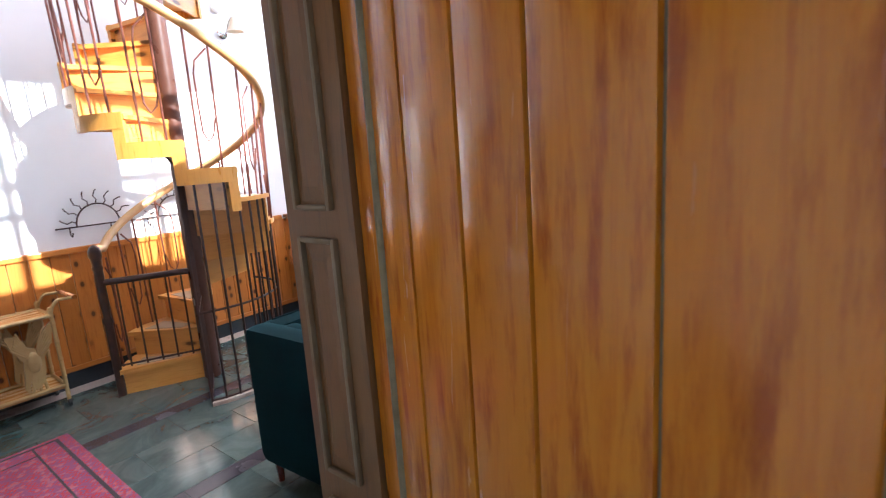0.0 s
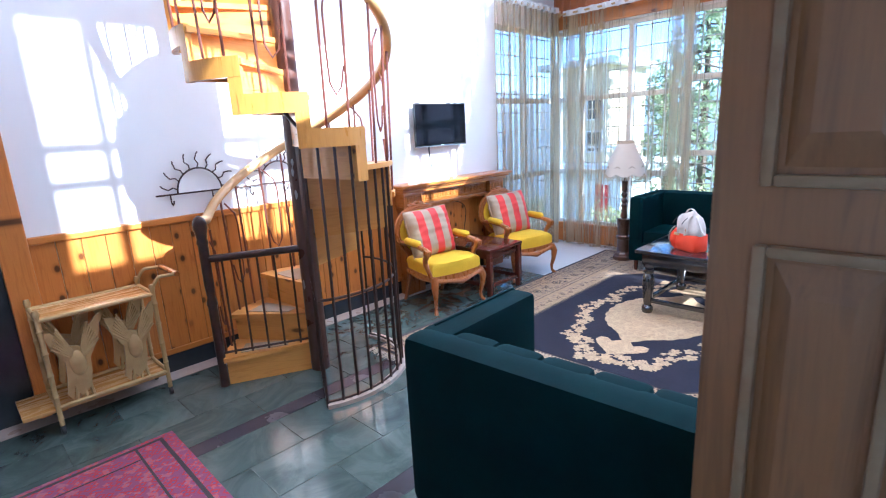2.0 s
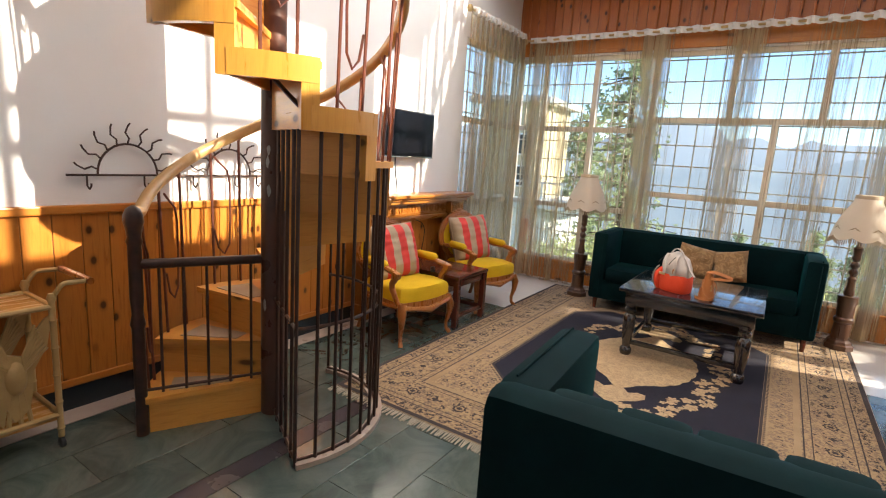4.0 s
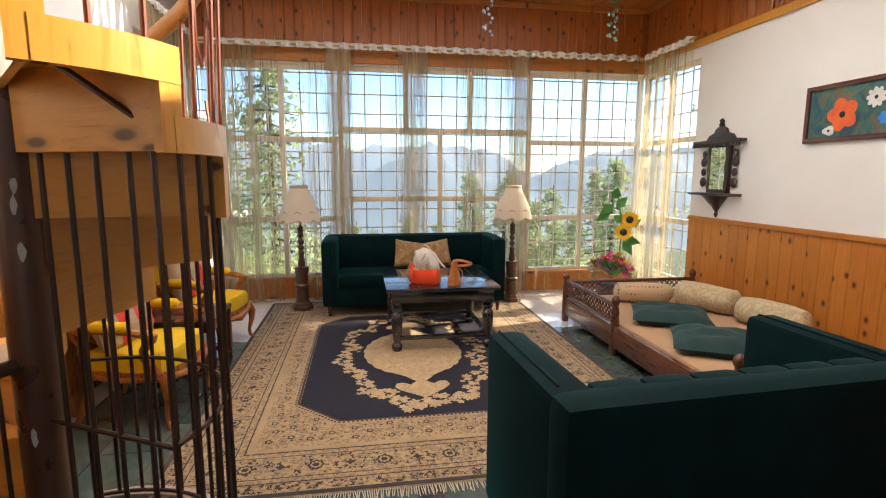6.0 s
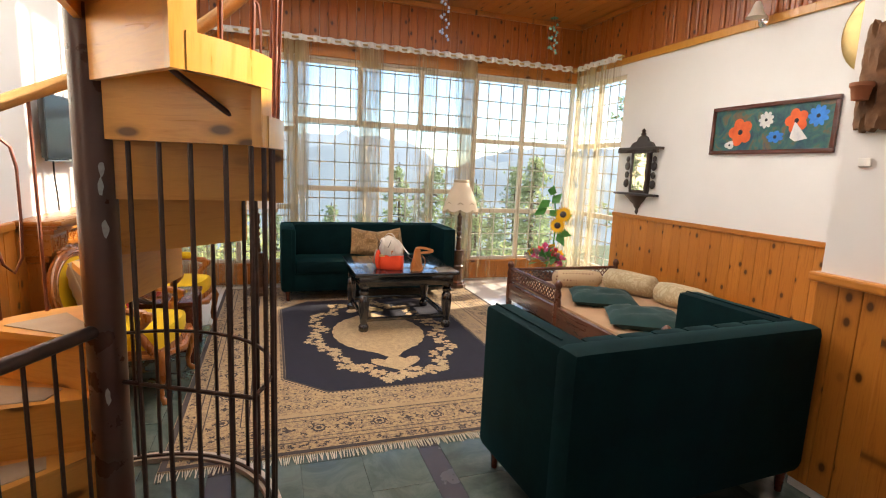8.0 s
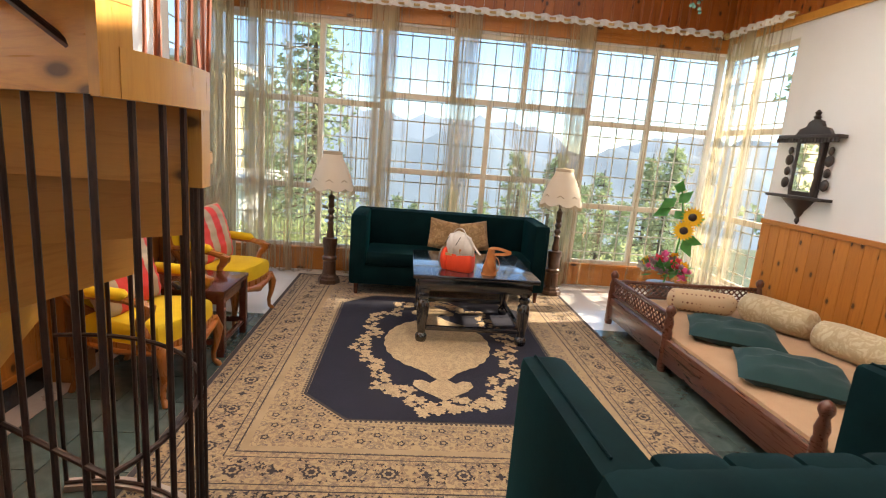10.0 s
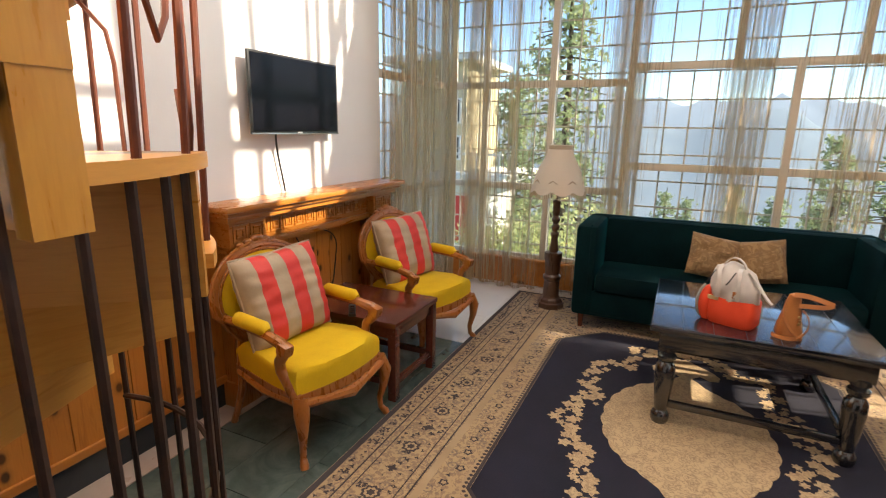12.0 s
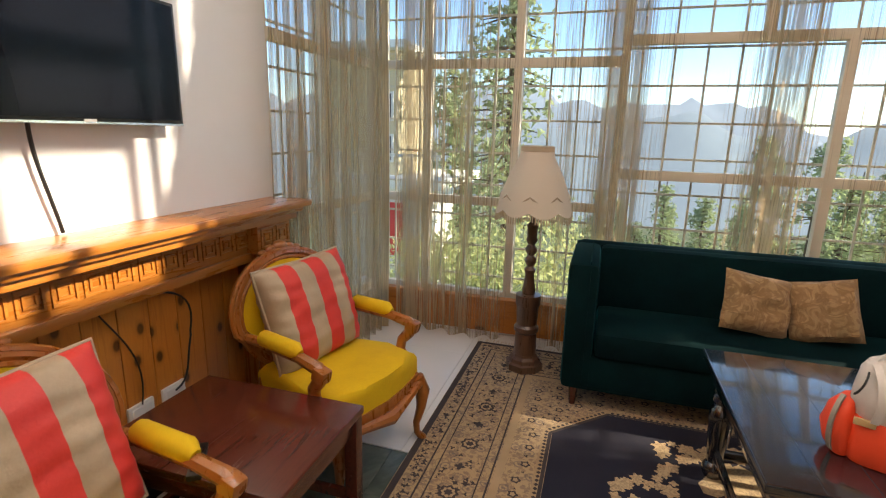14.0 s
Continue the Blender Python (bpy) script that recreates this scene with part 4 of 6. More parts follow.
def motif_wool():
    """Cream wool drawn with thin dark vines."""
    m = mat("cream wool with dark vines", (0.5, 0.36, 0.2), 0.95)
    n = Nodes(m)
    v = n.coords()
    vo = n.add("TexVoronoi", Scale=17.0)
    vo.voronoi_dimensions = "2D"
    n.put(vo.inputs["Vector"], v)
    wob = n.math("ADD", vo.outputs["Distance"], n.math("MULTIPLY", n.noise(v, 60, 2), 0.2))
    bloom = n.ramp(wob, [(0.16, grey(0.8)), (0.22, grey(0)), (0.34, grey(0)), (0.4, grey(0.8)), (0.48, grey(0))])
    curl = n.ramp(n.noise(v, 22, 3, 0.5, 1.6), [(0.44, grey(0)), (0.49, grey(1)), (0.54, grey(0))])
    vine = n.math("MAXIMUM", bloom, curl)
    w = n.noise(v, 240, 2)
    n.color(n.mix(n.math("MULTIPLY", w, 0.35), n.mix(n.math("MULTIPLY", vine, 0.7), (0.54, 0.39, 0.22, 1), (0.16, 0.1, 0.07, 1)), (0.25, 0.17, 0.1, 1)))
    n.bump(w, 0.5, 0.004)
    return m


M_motif = motif_wool()
bm = bmesh.new()
random.seed(21)
for i in range(300):
    t = 2 * math.pi * i / 300 + random.uniform(-0.02, 0.02)
    wob = 1 + 0.05 * math.sin(10 * t)
    u = random.uniform(-0.07, 0.07)
    x, y = (0.53 * wob + u) * math.sin(t), (0.97 * wob + u) * math.cos(t)
    blob(bm, x, y, random.uniform(0.014, 0.036), 0.0146 + 0.00015 * (i % 6), random.choice((4, 5, 5, 6)), random.uniform(0, 6))
tagged(part("garland", bm, M_motif, rug, "cream blossom garland", False), kind="stuff")
# scalloped medallion with a vase-shaped foot at either end
ctr = []
for k in range(120):
    t = 2 * math.pi * k / 120
    x, y = 0.39 * math.sin(t), 0.5 * math.cos(t)
    s = 1 + 0.03 * abs(math.sin(12 * t))
    if abs(x) < 0.14 and abs(y) > 0.4:
        y = math.copysign(abs(y) + (0.14 - abs(x)) * 0.9, y)
    ctr.append((x * s, y * s))
part("medallion", prism(ctr, 0.0138, 0.0152), M_motif, rug, "cream scalloped medallion", smooth=False)
for s in (1, -1):
    half = [(0.0, 0.54), (0.035, 0.56), (0.03, 0.61), (0.08, 0.67), (0.13, 0.63), (0.18, 0.64), (0.19, 0.7), (0.15, 0.76), (0.08, 0.82), (0.0, 0.89)]
    o = [(x, s * y) for x, y in half] + [(-x, s * y) for x, y in half[-2:0:-1]]
    part("vase_motif", prism(o, 0.0138, 0.0151), M_motif, rug, smooth=False)
bm = bmesh.new()
random.seed(5)
for e in (-1, 1):
    for i in range(260):
        x = -hx + 2 * hx * i / 259
        y = e * hy
        tube([(x, y, 0.008), (x + random.uniform(-0.012, 0.012), y + e * random.uniform(0.05, 0.075), 0.004)], 0.0028, 4, bm)
tagged(part("fringe", bm, M_fringe, rug, "cream knotted fringe"), kind="stuff")
bm, core = bmesh.new(), bmesh.new()
random.seed(9)
for i in range(64):   # dark rosettes along the border
    a, b = hx - 0.245, hy - 0.245
    per = [2 * a, 2 * b, 2 * a, 2 * b]
    f = i / 64 * sum(per)
    for side, ln in enumerate(per):
        if f < ln:
            break
        f -= ln
    x, y = ((-a + f, -b), (a, -b + f), (a - f, b), (-a, b - f))[side]
    if i % 2:
        blob(bm, x, y, 0.04, 0.0129, 8, 0, 0.12)
        blob(core, x, y, 0.028, 0.0133, 8, 0, 0.12)
        blob(bm, x, y, 0.017, 0.0137, 6, 0, 0.2)
    else:
        blob(bm, x, y, 0.02, 0.0129, 4, 0, 0.35)

random.seed(14)
gx, gy = hx - 0.47, hy - 0.47
for i in range(34):   # small ring flowers and leaves between border and field
    for j in range(48):
        x, y = -gx + 2 * gx * (i + 0.5) / 34, -gy + 2 * gy * (j + 0.5) / 48
        ax, ay = abs(x), abs(y)
        if ax < NX + 0.07 and ay < NY + 0.07 and ax + ay < NX + NY - CUT + 0.1:
            continue
        x, y = x + random.uniform(-0.016, 0.016), y + random.uniform(-0.016, 0.016)
        if (i + 2 * j) % 4 == 0:
            blob(bm, x, y, 0.02, 0.0129, 5, 0, 0.2)
            blob(core, x, y, 0.011, 0.0133, 5, 0, 0.2)
        else:
            blob(bm, x, y, random.uniform(0.005, 0.009), 0.0129, 3, random.uniform(0, 6), 0.5)
for k in range(2600):   # leaves strewn through the border
    side, f = random.choice((-1, 1)), random.uniform(-1, 1)
    d = random.choice((random.uniform(0.17, 0.33), random.uniform(0.045, 0.1)))
    x, y = random.choice(((side * (hx - d), f * (hy - d)), (f * (hx - d), side * (hy - d))))
    blob(bm, x, y, random.uniform(0.004, 0.0105), 0.0127, 3, random.uniform(0, 6), 0.5)
rim = [(-NX + CUT, -NY), (NX - CUT, -NY), (NX, -NY + CUT), (NX, NY - CUT), (NX - CUT, NY), (-NX + CUT, NY), (-NX, NY - CUT), (-NX, -NY + CUT)]
for (ax, ay), (bx, by) in zip(rim, rim[1:] + rim[:1]):   # dotted guard stripe round the navy field
    ln = math.hypot(bx - ax, by - ay)
    for k in range(int(ln / 0.026)):
        f = (k + 0.5) * 0.026 / ln
        x, y = (ax + (bx - ax) * f) * 1.034, (ay + (by - ay) * f) * 1.024
        blob(bm, x, y, 0.0085, 0.0136, 4, 0, 0.1)
tagged(part("border_pattern", bm, M_dark, rug, "dark border rosettes", False), kind="stuff")
tagged(part("blossom_centre", core, M_tan, rug, "tan blossom centres", False), kind="stuff")


def red_wool():
    m = mat("red woven wool", (0.4, 0.03, 0.05), 0.95)
    n = Nodes(m)
    v = n.coords()
    vo = n.add("TexVoronoi", Scale=26.0)
    vo.voronoi_dimensions, vo.distance = "2D", "MANHATTAN"
    n.put(vo.inputs["Vector"], v)
    p = n.ramp(vo.outputs["Distance"], [(0.2, grey(1)), (0.3, grey(0)), (0.5, grey(0)), (0.6, grey(0.7))])
    c = n.mix(n.noise(v, 4, 3), (0.38, 0.028, 0.035, 1), (0.27, 0.018, 0.028, 1))
    c = n.mix(n.math("MULTIPLY", p, 0.8), c, (0.09, 0.07, 0.16, 1))
    n.color(n.mix(n.ramp(n.noise(v, 24, 2), [(0.55, grey(0)), (0.6, grey(0.3))]), c, (0.45, 0.2, 0.16, 1)))
    n.bump(n.noise(v, 200, 2), 0.5, 0.004)
    return m


M_redrug = red_wool()
mat_r = thing("red_rug", "small red woven rug on the slate floor", "rug", pose(-0.95, 1.05, 0, 0, 0, 0))
part("weave", slab(-0.58, 0.62, -0.5, 0.5, 0.001, 0.01, 0.003), M_redrug, mat_r)
bm = bmesh.new()
for x0, x1, y0, y1 in ((-0.55, 0.59, 0.42, 0.44), (-0.55, 0.59, 0.3, 0.312), (-0.55, -0.53, -0.5, 0.42), (-0.42, -0.41, -0.5, 0.3)):
    box(bm, x0, x1, y0, y1, 0.009, 0.0108)
part("stripe", bm, M_dark, mat_r)

# ---- sofas ----


def sofa(w, d, h, m, label, flutes):
    """A tub sofa: back and arms of one height and one curve, fluted inside, on short legs."""
    so = thing("sofa", label, "sofa", m, "green velvet sofas")
    th, leg = 0.15, 0.12
    part("base", slab(0.012, w - 0.012, 0.02, d - 0.01, leg, 0.32, 0.02), M_velvet, so)
    part("back", slab(0.0, w, 0.0, th, leg, h, 0.05), M_velvet, so)
    for x0 in (0.0, w - th):
        side = part("arm", slab(x0, x0 + th, th - 0.05, d, leg, h - 0.004, 0.035), M_velvet, so)
        part("piping", tube([(x0 + 0.045, th, h + 0.001), (x0 + 0.045, d - 0.03, h + 0.001), (x0 + 0.045, d + 0.002, h - 0.04), (x0 + 0.045, d + 0.002, leg + 0.05)], 0.004, 6), M_velvet, side)
    fl = (w - 2 * th) / flutes
    for i in range(flutes):
        part("flute", slab(th + i * fl + 0.001, th + (i + 1) * fl - 0.001, 0.07, th + 0.045, 0.42, h - 0.006, 0.03), M_velvet, so)
    part("seat_cushion", slab(th + 0.005, w - th - 0.005, th + 0.045, d + 0.01, 0.31, 0.45, 0.04), M_velvet, so)
    for x in (0.07, w - 0.07):
        for y in (0.06, d - 0.06):
            part("leg", lathe([(0.016, 0), (0.026, leg + 0.01)], 10, centre=(x, y)), M_mahog, so)
    return so


sofa(1.92, 0.68, 0.8, pose(1.0, 6.6, 0, 0, 0, 180), "dark green velvet sofa in front of the window", 1)
sofa(1.375, 0.72, 0.84, pose(0.015, 1.975, 0, 0, 0, 3.2), "dark green velvet sofa with its back to the stair", 6)


def damask(name, base, dark, sc):
    m = mat(name, base, 0.75, Sheen_Weight=0.2)
    n = Nodes(m)
    v = n.coords()
    p = n.ramp(n.noise(v, sc, 3, 0.5, 1.6), [(0.38, grey(0.1)), (0.47, grey(0.85)), (0.56, grey(0.7)), (0.62, grey(0))])
    n.color(n.mix(n.math("MULTIPLY", n.noise(v, 160, 2), 0.4), n.mix(p, (*base, 1), (*dark, 1)), tuple(0.7 * q for q in dark) + (1,)))
    n.bump(n.math("ADD", p, n.noise(v, 120, 3)), 0.2, 0.003)
    return m


M_dam = damask("tan damask", (0.4, 0.25, 0.115), (0.22, 0.115, 0.04), 13)
M_floral = damask("cream floral cloth", (0.6, 0.5, 0.32), (0.42, 0.31, 0.17), 13)
for x, rz, s, cw in ((0.0, 12, 1, 0.34), (0.29, -14, 4, 0.3)):
    c = thing("throw_cushion", "tan damask cushion leaning on the sofa back", "cushion", pose(x, 6.22, 0.6, 66, rz * 0.9, rz), "sofa cushions")
    part("cover", pillow(cw, 0.31, 0.14, 12, 0.03, s), M_dam, c)

# ---- coffee table with bag and toy ----
tab = thing("coffee_table", "black lacquered coffee table with turned legs", "table", pose(0.145, 5.2, 0.012))
part("tabletop", slab(-0.475, 0.475, -0.45, 0.45, 0.505, 0.538, 0.008), M_black, tab)
for i in range(7):
    part("board_line", slab(-0.47 + 0.135 * i, -0.4685 + 0.135 * i, -0.445, 0.445, 0.5375, 0.5385), M_tvf, tab)
part("apron", slab(-0.43, 0.43, -0.405, 0.405, 0.41, 0.505, 0.004), M_black, tab)
prof = [(0.036, 0), (0.045, 0.02), (0.045, 0.05), (0.03, 0.07), (0.034, 0.1), (0.042, 0.17), (0.048, 0.26), (0.046, 0.31), (0.03, 0.335), (0.043, 0.35), (0.043, 0.37), (0.03, 0.38), (0.044, 0.395), (0.044, 0.42)]
for x in (-0.385, 0.385):
    for y in (-0.37, 0.37):
        part("leg", lathe(prof, 18, centre=(x, y)), M_black, tab)
for y in (-0.37, 0.37):
    part("stretcher", slab(-0.36, 0.36, y - 0.014, y + 0.014, 0.09, 0.125, 0.005), M_black, tab)
for x in (-0.385, 0.385):
    part("stretcher", slab(x - 0.014, x + 0.014, -0.34, 0.34, 0.09, 0.125, 0.005), M_black, tab)
M_orange = stained("orange red canvas", (0.85, 0.07, 0.02), (0.7, 0.05, 0.015), 0.6, 10, 0.4, 0.2)
M_ivory = stained("pale grey canvas", (0.6, 0.55, 0.5), (0.45, 0.4, 0.36), 0.7, 14, 0.5, 0.3)
M_tanl = stained("tan leather", (0.45, 0.16, 0.04), (0.3, 0.1, 0.025), 0.35, 12, 0.5, 0.2)
def loft(rings, seg=32, power=2.6, crumple=0.0, seed=0.0):
    """A soft body through rings of (x, y, z, half width, half depth), with squarish rings and crumpled cloth."""
    bm = bmesh.new()
    loops = []
    for cx, cy, z, rx, ry in rings:
        loop = []
        for i in range(seg):
            t = 2 * math.pi * i / seg
            c, q = math.cos(t), math.sin(t)
            p = Vector((cx + rx * math.copysign(abs(c) ** (2 / power), c), cy + ry * math.copysign(abs(q) ** (2 / power), q), z))
            p += crumple * noise.noise_vector(p * 16 + Vector((seed, 0, 0))) * (1 if z > 0.01 else 0)
            loop.append(bm.verts.new(p))
        loops.append(loop)
    for l0, l1 in zip(loops, loops[1:]):
        for i in range(seg):
            bm.faces.new((l0[i], l0[(i + 1) % seg], l1[(i + 1) % seg], l1[i]))
    bm.faces.new(loops[0][::-1]), bm.faces.new(loops[-1])
    return bm


def ribbon(points, width, thick, across):
    """A flat strap along points, its width along the given direction."""
    bm = bmesh.new()
    w = Vector(across).normalized() * width / 2
    pts = [Vector(q) for q in points]
    rows = []
    for i, q in enumerate(pts):
        d = (pts[min(i + 1, len(pts) - 1)] - pts[max(i - 1, 0)]).normalized()
        u = d.cross(w).normalized() * thick / 2
        rows.append([bm.verts.new(v) for v in (q - w - u, q + w - u, q + w + u, q - w + u)])
    for r0, r1 in zip(rows, rows[1:]):
        for k in range(4):
            bm.faces.new((r0[k], r0[(k + 1) % 4], r1[(k + 1) % 4], r1[k]))
    bm.faces.new(rows[0][::-1]), bm.faces.new(rows[-1])
    return bm


M_zip = stained("grey zip tape", (0.3, 0.27, 0.22), (0.18, 0.16, 0.13), 0.5, 40, 0.5)
bag = thing("backpack", "orange and pale grey canvas backpack slumped on the table", "backpack", pose(0.03, 4.96, 0.551, 0, 0, -24) @ Matrix.Diagonal((0.84, 0.9, 0.92, 1)))
part("lower_body", loft([(0, 0, 0, 0.115, 0.075), (0, 0, 0.012, 0.124, 0.084), (0, 0, 0.07, 0.127, 0.087), (0, 0, 0.135, 0.125, 0.086), (0, 0, 0.145, 0.118, 0.08)], 36, 4.5, 0.006), M_orange, bag, "orange canvas base")
part("upper_body", loft([(-0.002, 0, 0.135, 0.121, 0.083), (-0.005, 0, 0.165, 0.126, 0.088), (-0.01, 0.002, 0.2, 0.124, 0.087), (-0.018, 0.006, 0.24, 0.113, 0.08), (-0.03, 0.012, 0.275, 0.095, 0.066), (-0.042, 0.018, 0.3, 0.072, 0.05), (-0.05, 0.022, 0.316, 0.045, 0.03), (-0.052, 0.024, 0.322, 0.015, 0.01)], 44, 2.8, 0.022, 3), M_ivory, bag, "pale grey crumpled canvas top")
pouch = part("side_pouch", loft([(-0.135, -0.01, 0.002, 0.028, 0.05), (-0.148, -0.012, 0.04, 0.045, 0.07), (-0.156, -0.014, 0.09, 0.05, 0.075), (-0.152, -0.012, 0.14, 0.042, 0.066), (-0.14, -0.006, 0.18, 0.024, 0.044), (-0.132, 0, 0.195, 0.008, 0.015)], 24, 2.2, 0.006, 8), M_orange, bag, "orange zipped side pocket")
part("zip", ribbon([(-0.142 - 0.03 * math.sin(t), -0.016 - 0.077 * math.sin(t), 0.1 - 0.1 * math.cos(t)) for t in np.linspace(0.35, 2.75, 16)], 0.014, 0.008, (1, -0.6, 0)), M_zip, pouch, "grey zip")
part("leather_tab", slab(-0.118, -0.06, -0.092, -0.082, 0.13, 0.152, 0.003), mat("cream leather tab", (0.62, 0.42, 0.2), 0.5), bag, "cream leather tab")
part("leather_patch", slab(0.012, 0.044, -0.096, -0.086, 0.158, 0.196, 0.004), M_tanl, bag, "brown leather patch")
for x in (-0.055, 0.05):
    part("strap", ribbon(bezier((x - 0.035, -0.02, 0.3), (x - 0.02, -0.11, 0.3), (x + 0.01, -0.115, 0.22), (x - 0.012, -0.096, 0.15), 12), 0.022, 0.006, (1, 0, 0)), M_ivory, bag)
    part("drawcord", tube(bezier((x - 0.05, -0.055, 0.285), (x - 0.05, -0.1, 0.27), (x - 0.06, -0.105, 0.24), (x - 0.075, -0.1, 0.225), 8), 0.0035, 6), M_cable, bag, "dark drawcord")
part("handle", ribbon(bezier((-0.09, 0.01, 0.3), (-0.06, 0.0, 0.37), (0.01, 0.0, 0.37), (0.03, 0.02, 0.29), 12), 0.02, 0.006, (0, 1, 0)), M_ivory, bag)
part("shoulder_strap", ribbon(bezier((0.05, 0.0, 0.29), (0.1, -0.03, 0.28), (0.14, -0.05, 0.2), (0.2, -0.06, 0.165), 12), 0.022, 0.006, (0.2, 1, 0)), M_ivory, bag)
hb = thing("handbag", "tan leather handbag folded over on the table", "bag", pose(0.25, 4.9, 0.551, 0, 0, 4) @ Matrix.Diagonal((0.72, 0.9, 1.05, 1)))
part("body", loft([(0.0, 0, 0, 0.07, 0.045), (0.0, 0, 0.015, 0.076, 0.05), (0.0, 0, 0.06, 0.07, 0.045), (0.0, 0.0, 0.11, 0.055, 0.036), (0.004, 0.0, 0.15, 0.04, 0.028), (0.008, 0, 0.185, 0.03, 0.022), (0.01, 0, 0.2, 0.012, 0.012)], 32, 2.4, 0.018, 5), M_tanl, hb)
part("strap", ribbon(bezier((-0.005, -0.02, 0.19), (0.05, -0.03, 0.2), (0.12, -0.03, 0.185), (0.205, -0.035, 0.165), 12), 0.022, 0.006, (0.1, 0.5, 0.9)), M_tanl, hb, "tan leather strap")
part("strap", ribbon(bezier((0.205, -0.035, 0.165), (0.15, -0.06, 0.15), (0.08, -0.06, 0.16), (0.02, -0.045, 0.15), 12), 0.02, 0.006, (0.1, 0.4, 0.9)), M_tanl, hb)
part("strap", ribbon(bezier((0.045, -0.04, 0.13), (0.1, -0.075, 0.11), (0.09, -0.08, 0.03), (0.02, -0.065, 0.008), 12), 0.016, 0.005, (0.3, 0.9, 0.2)), M_tanl, hb)
part("strap", ribbon(bezier((0.06, -0.06, 0.01), (0.0, -0.085, 0.006), (-0.08, -0.075, 0.006), (-0.1, -0.04, 0.012), 12), 0.018, 0.005, (0, 0.3, 1)), M_tanl, hb)
part("strap", ribbon(bezier((-0.045, -0.03, 0.14), (-0.06, -0.055, 0.1), (-0.03, -0.06, 0.04), (0.05, -0.06, 0.012), 12), 0.016, 0.005, (0.9, 0.3, 0.3)), M_tanl, hb)
for x, z in ((0.03, 0.1), (0.038, 0.085), (0.034, 0.07)):
    bm = bmesh.new()
    bmesh.ops.create_icosphere(bm, subdivisions=2, radius=0.007, matrix=Matrix.Translation((x, -0.048, z)))
    part("metal_bead", bm, M_brass, hb, "small brass bead")


# ---- floor lamps ----
def shade_cloth():
    m = bpy.data.materials.new("ivory lampshade cloth")
    m.use_nodes = True
    n = Nodes(m)
    n.color((0.75, 0.66, 0.55, 1))
    n.rough(0.85)
    t = n.add("BsdfTranslucent", Color=(0.75, 0.62, 0.48, 1))
    x = n.add("MixShader", Fac=0.35)
    out = m.node_tree.nodes["Material Output"]
    m.node_tree.links.new(n.b.outputs[0], x.inputs[1]), m.node_tree.links.new(t.outputs[0], x.inputs[2]), m.node_tree.links.new(x.outputs[0], out.inputs[0])
    n.bump(n.noise(n.coords(), 90, 3), 0.2, 0.003)
    return m


M_shade = shade_cloth()


def floor_lamp():
    lp = thing("floor_lamp", "floor lamp with turned dark stem and scalloped ivory shade", "lamp", group="floor lamps")
    part("base", lathe([(0.112, 0), (0.112, 0.04), (0.098, 0.05), (0.092, 0.07), (0.075, 0.085), (0.07, 0.1)], 8), M_lampw, lp, smooth=False)
    part("column", lathe([(0.068, 0.1), (0.064, 0.22), (0.06, 0.23), (0.074, 0.245), (0.074, 0.27), (0.06, 0.285), (0.064, 0.34), (0.066, 0.4), (0.074, 0.41), (0.074, 0.47), (0.06, 0.472), (0.036, 0.475)], 16), M_lampw, lp)
    pr = [(0.036, 0.475), (0.04, 0.5), (0.03, 0.55), (0.027, 0.6), (0.036, 0.625), (0.02, 0.645), (0.034, 0.67), (0.036, 0.685), (0.02, 0.71), (0.034, 0.735), (0.036, 0.75), (0.02, 0.775), (0.034, 0.8), (0.03, 0.82), (0.03, 0.87), (0.036, 0.89), (0.014, 0.91), (0.014, 1.15)]
    part("stem", lathe(pr, 14), M_lampw, lp)
    bm = bmesh.new()
    rings = []
    seg = 40
    prof = [(0.085, 1.33), (0.09, 1.32), (0.1, 1.275), (0.152, 1.17), (0.192, 1.06), (0.205, 1.01), (0.212, 0.985)]
    for j, (r, z) in enumerate(prof):
        ring = []
        for i in range(seg):
            t = 2 * math.pi * i / seg
            s = abs(math.sin(4 * t))
            rr = r * (1 + 0.04 * s * (j / 6)) + (0.006 * math.sin(t * 20) if j > 3 else 0)
            ring.append(bm.verts.new((rr * math.cos(t), rr * math.sin(t), z - (0.03 * s if j > 4 else 0))))
        rings.append(ring)
    for a, b in zip(rings, rings[1:]):
        for i in range(seg):
            bm.faces.new((a[i], a[(i + 1) % seg], b[(i + 1) % seg], b[i]))
    cap = part("shade", bm, M_shade, lp, "scalloped ivory cloth shade")
    part("band", lathe([(0.088, 1.3), (0.096, 1.31), (0.094, 1.335), (0.084, 1.34)], 24), M_beige, cap)
    bm = bmesh.new()
    for i in range(90):
        t = 2 * math.pi * i / 90
        z = 0.985 - 0.03 * abs(math.sin(4 * t))
        r = 0.212 * (1 + 0.04 * abs(math.sin(4 * t)))
        tube([(r * math.cos(t), r * math.sin(t), z + 0.004), (r * math.cos(t), r * math.sin(t), z - 0.035)], 0.004, 4, bm)
    tagged(part("shade_fringe", bm, M_beige, cap, "beige fringe"), kind="stuff")
    part("scallop_trim", tube([(0.19 * math.cos(t) * (1 + 0.02), 0.19 * math.sin(t) * 1.02, 1.07 - 0.035 * abs(math.sin(4 * t))) for t in (2 * math.pi * i / 80 for i in range(80))], 0.005, 5, None, True), M_beige, cap)
    return lp


lamp = floor_lamp()
lamp.matrix_world = pose(-1.16, 6.32, 0.012)
copy_thing(lamp, pose(1.2, 6.36, 0.012, 0, 0, 24))

# ---- armchairs ----


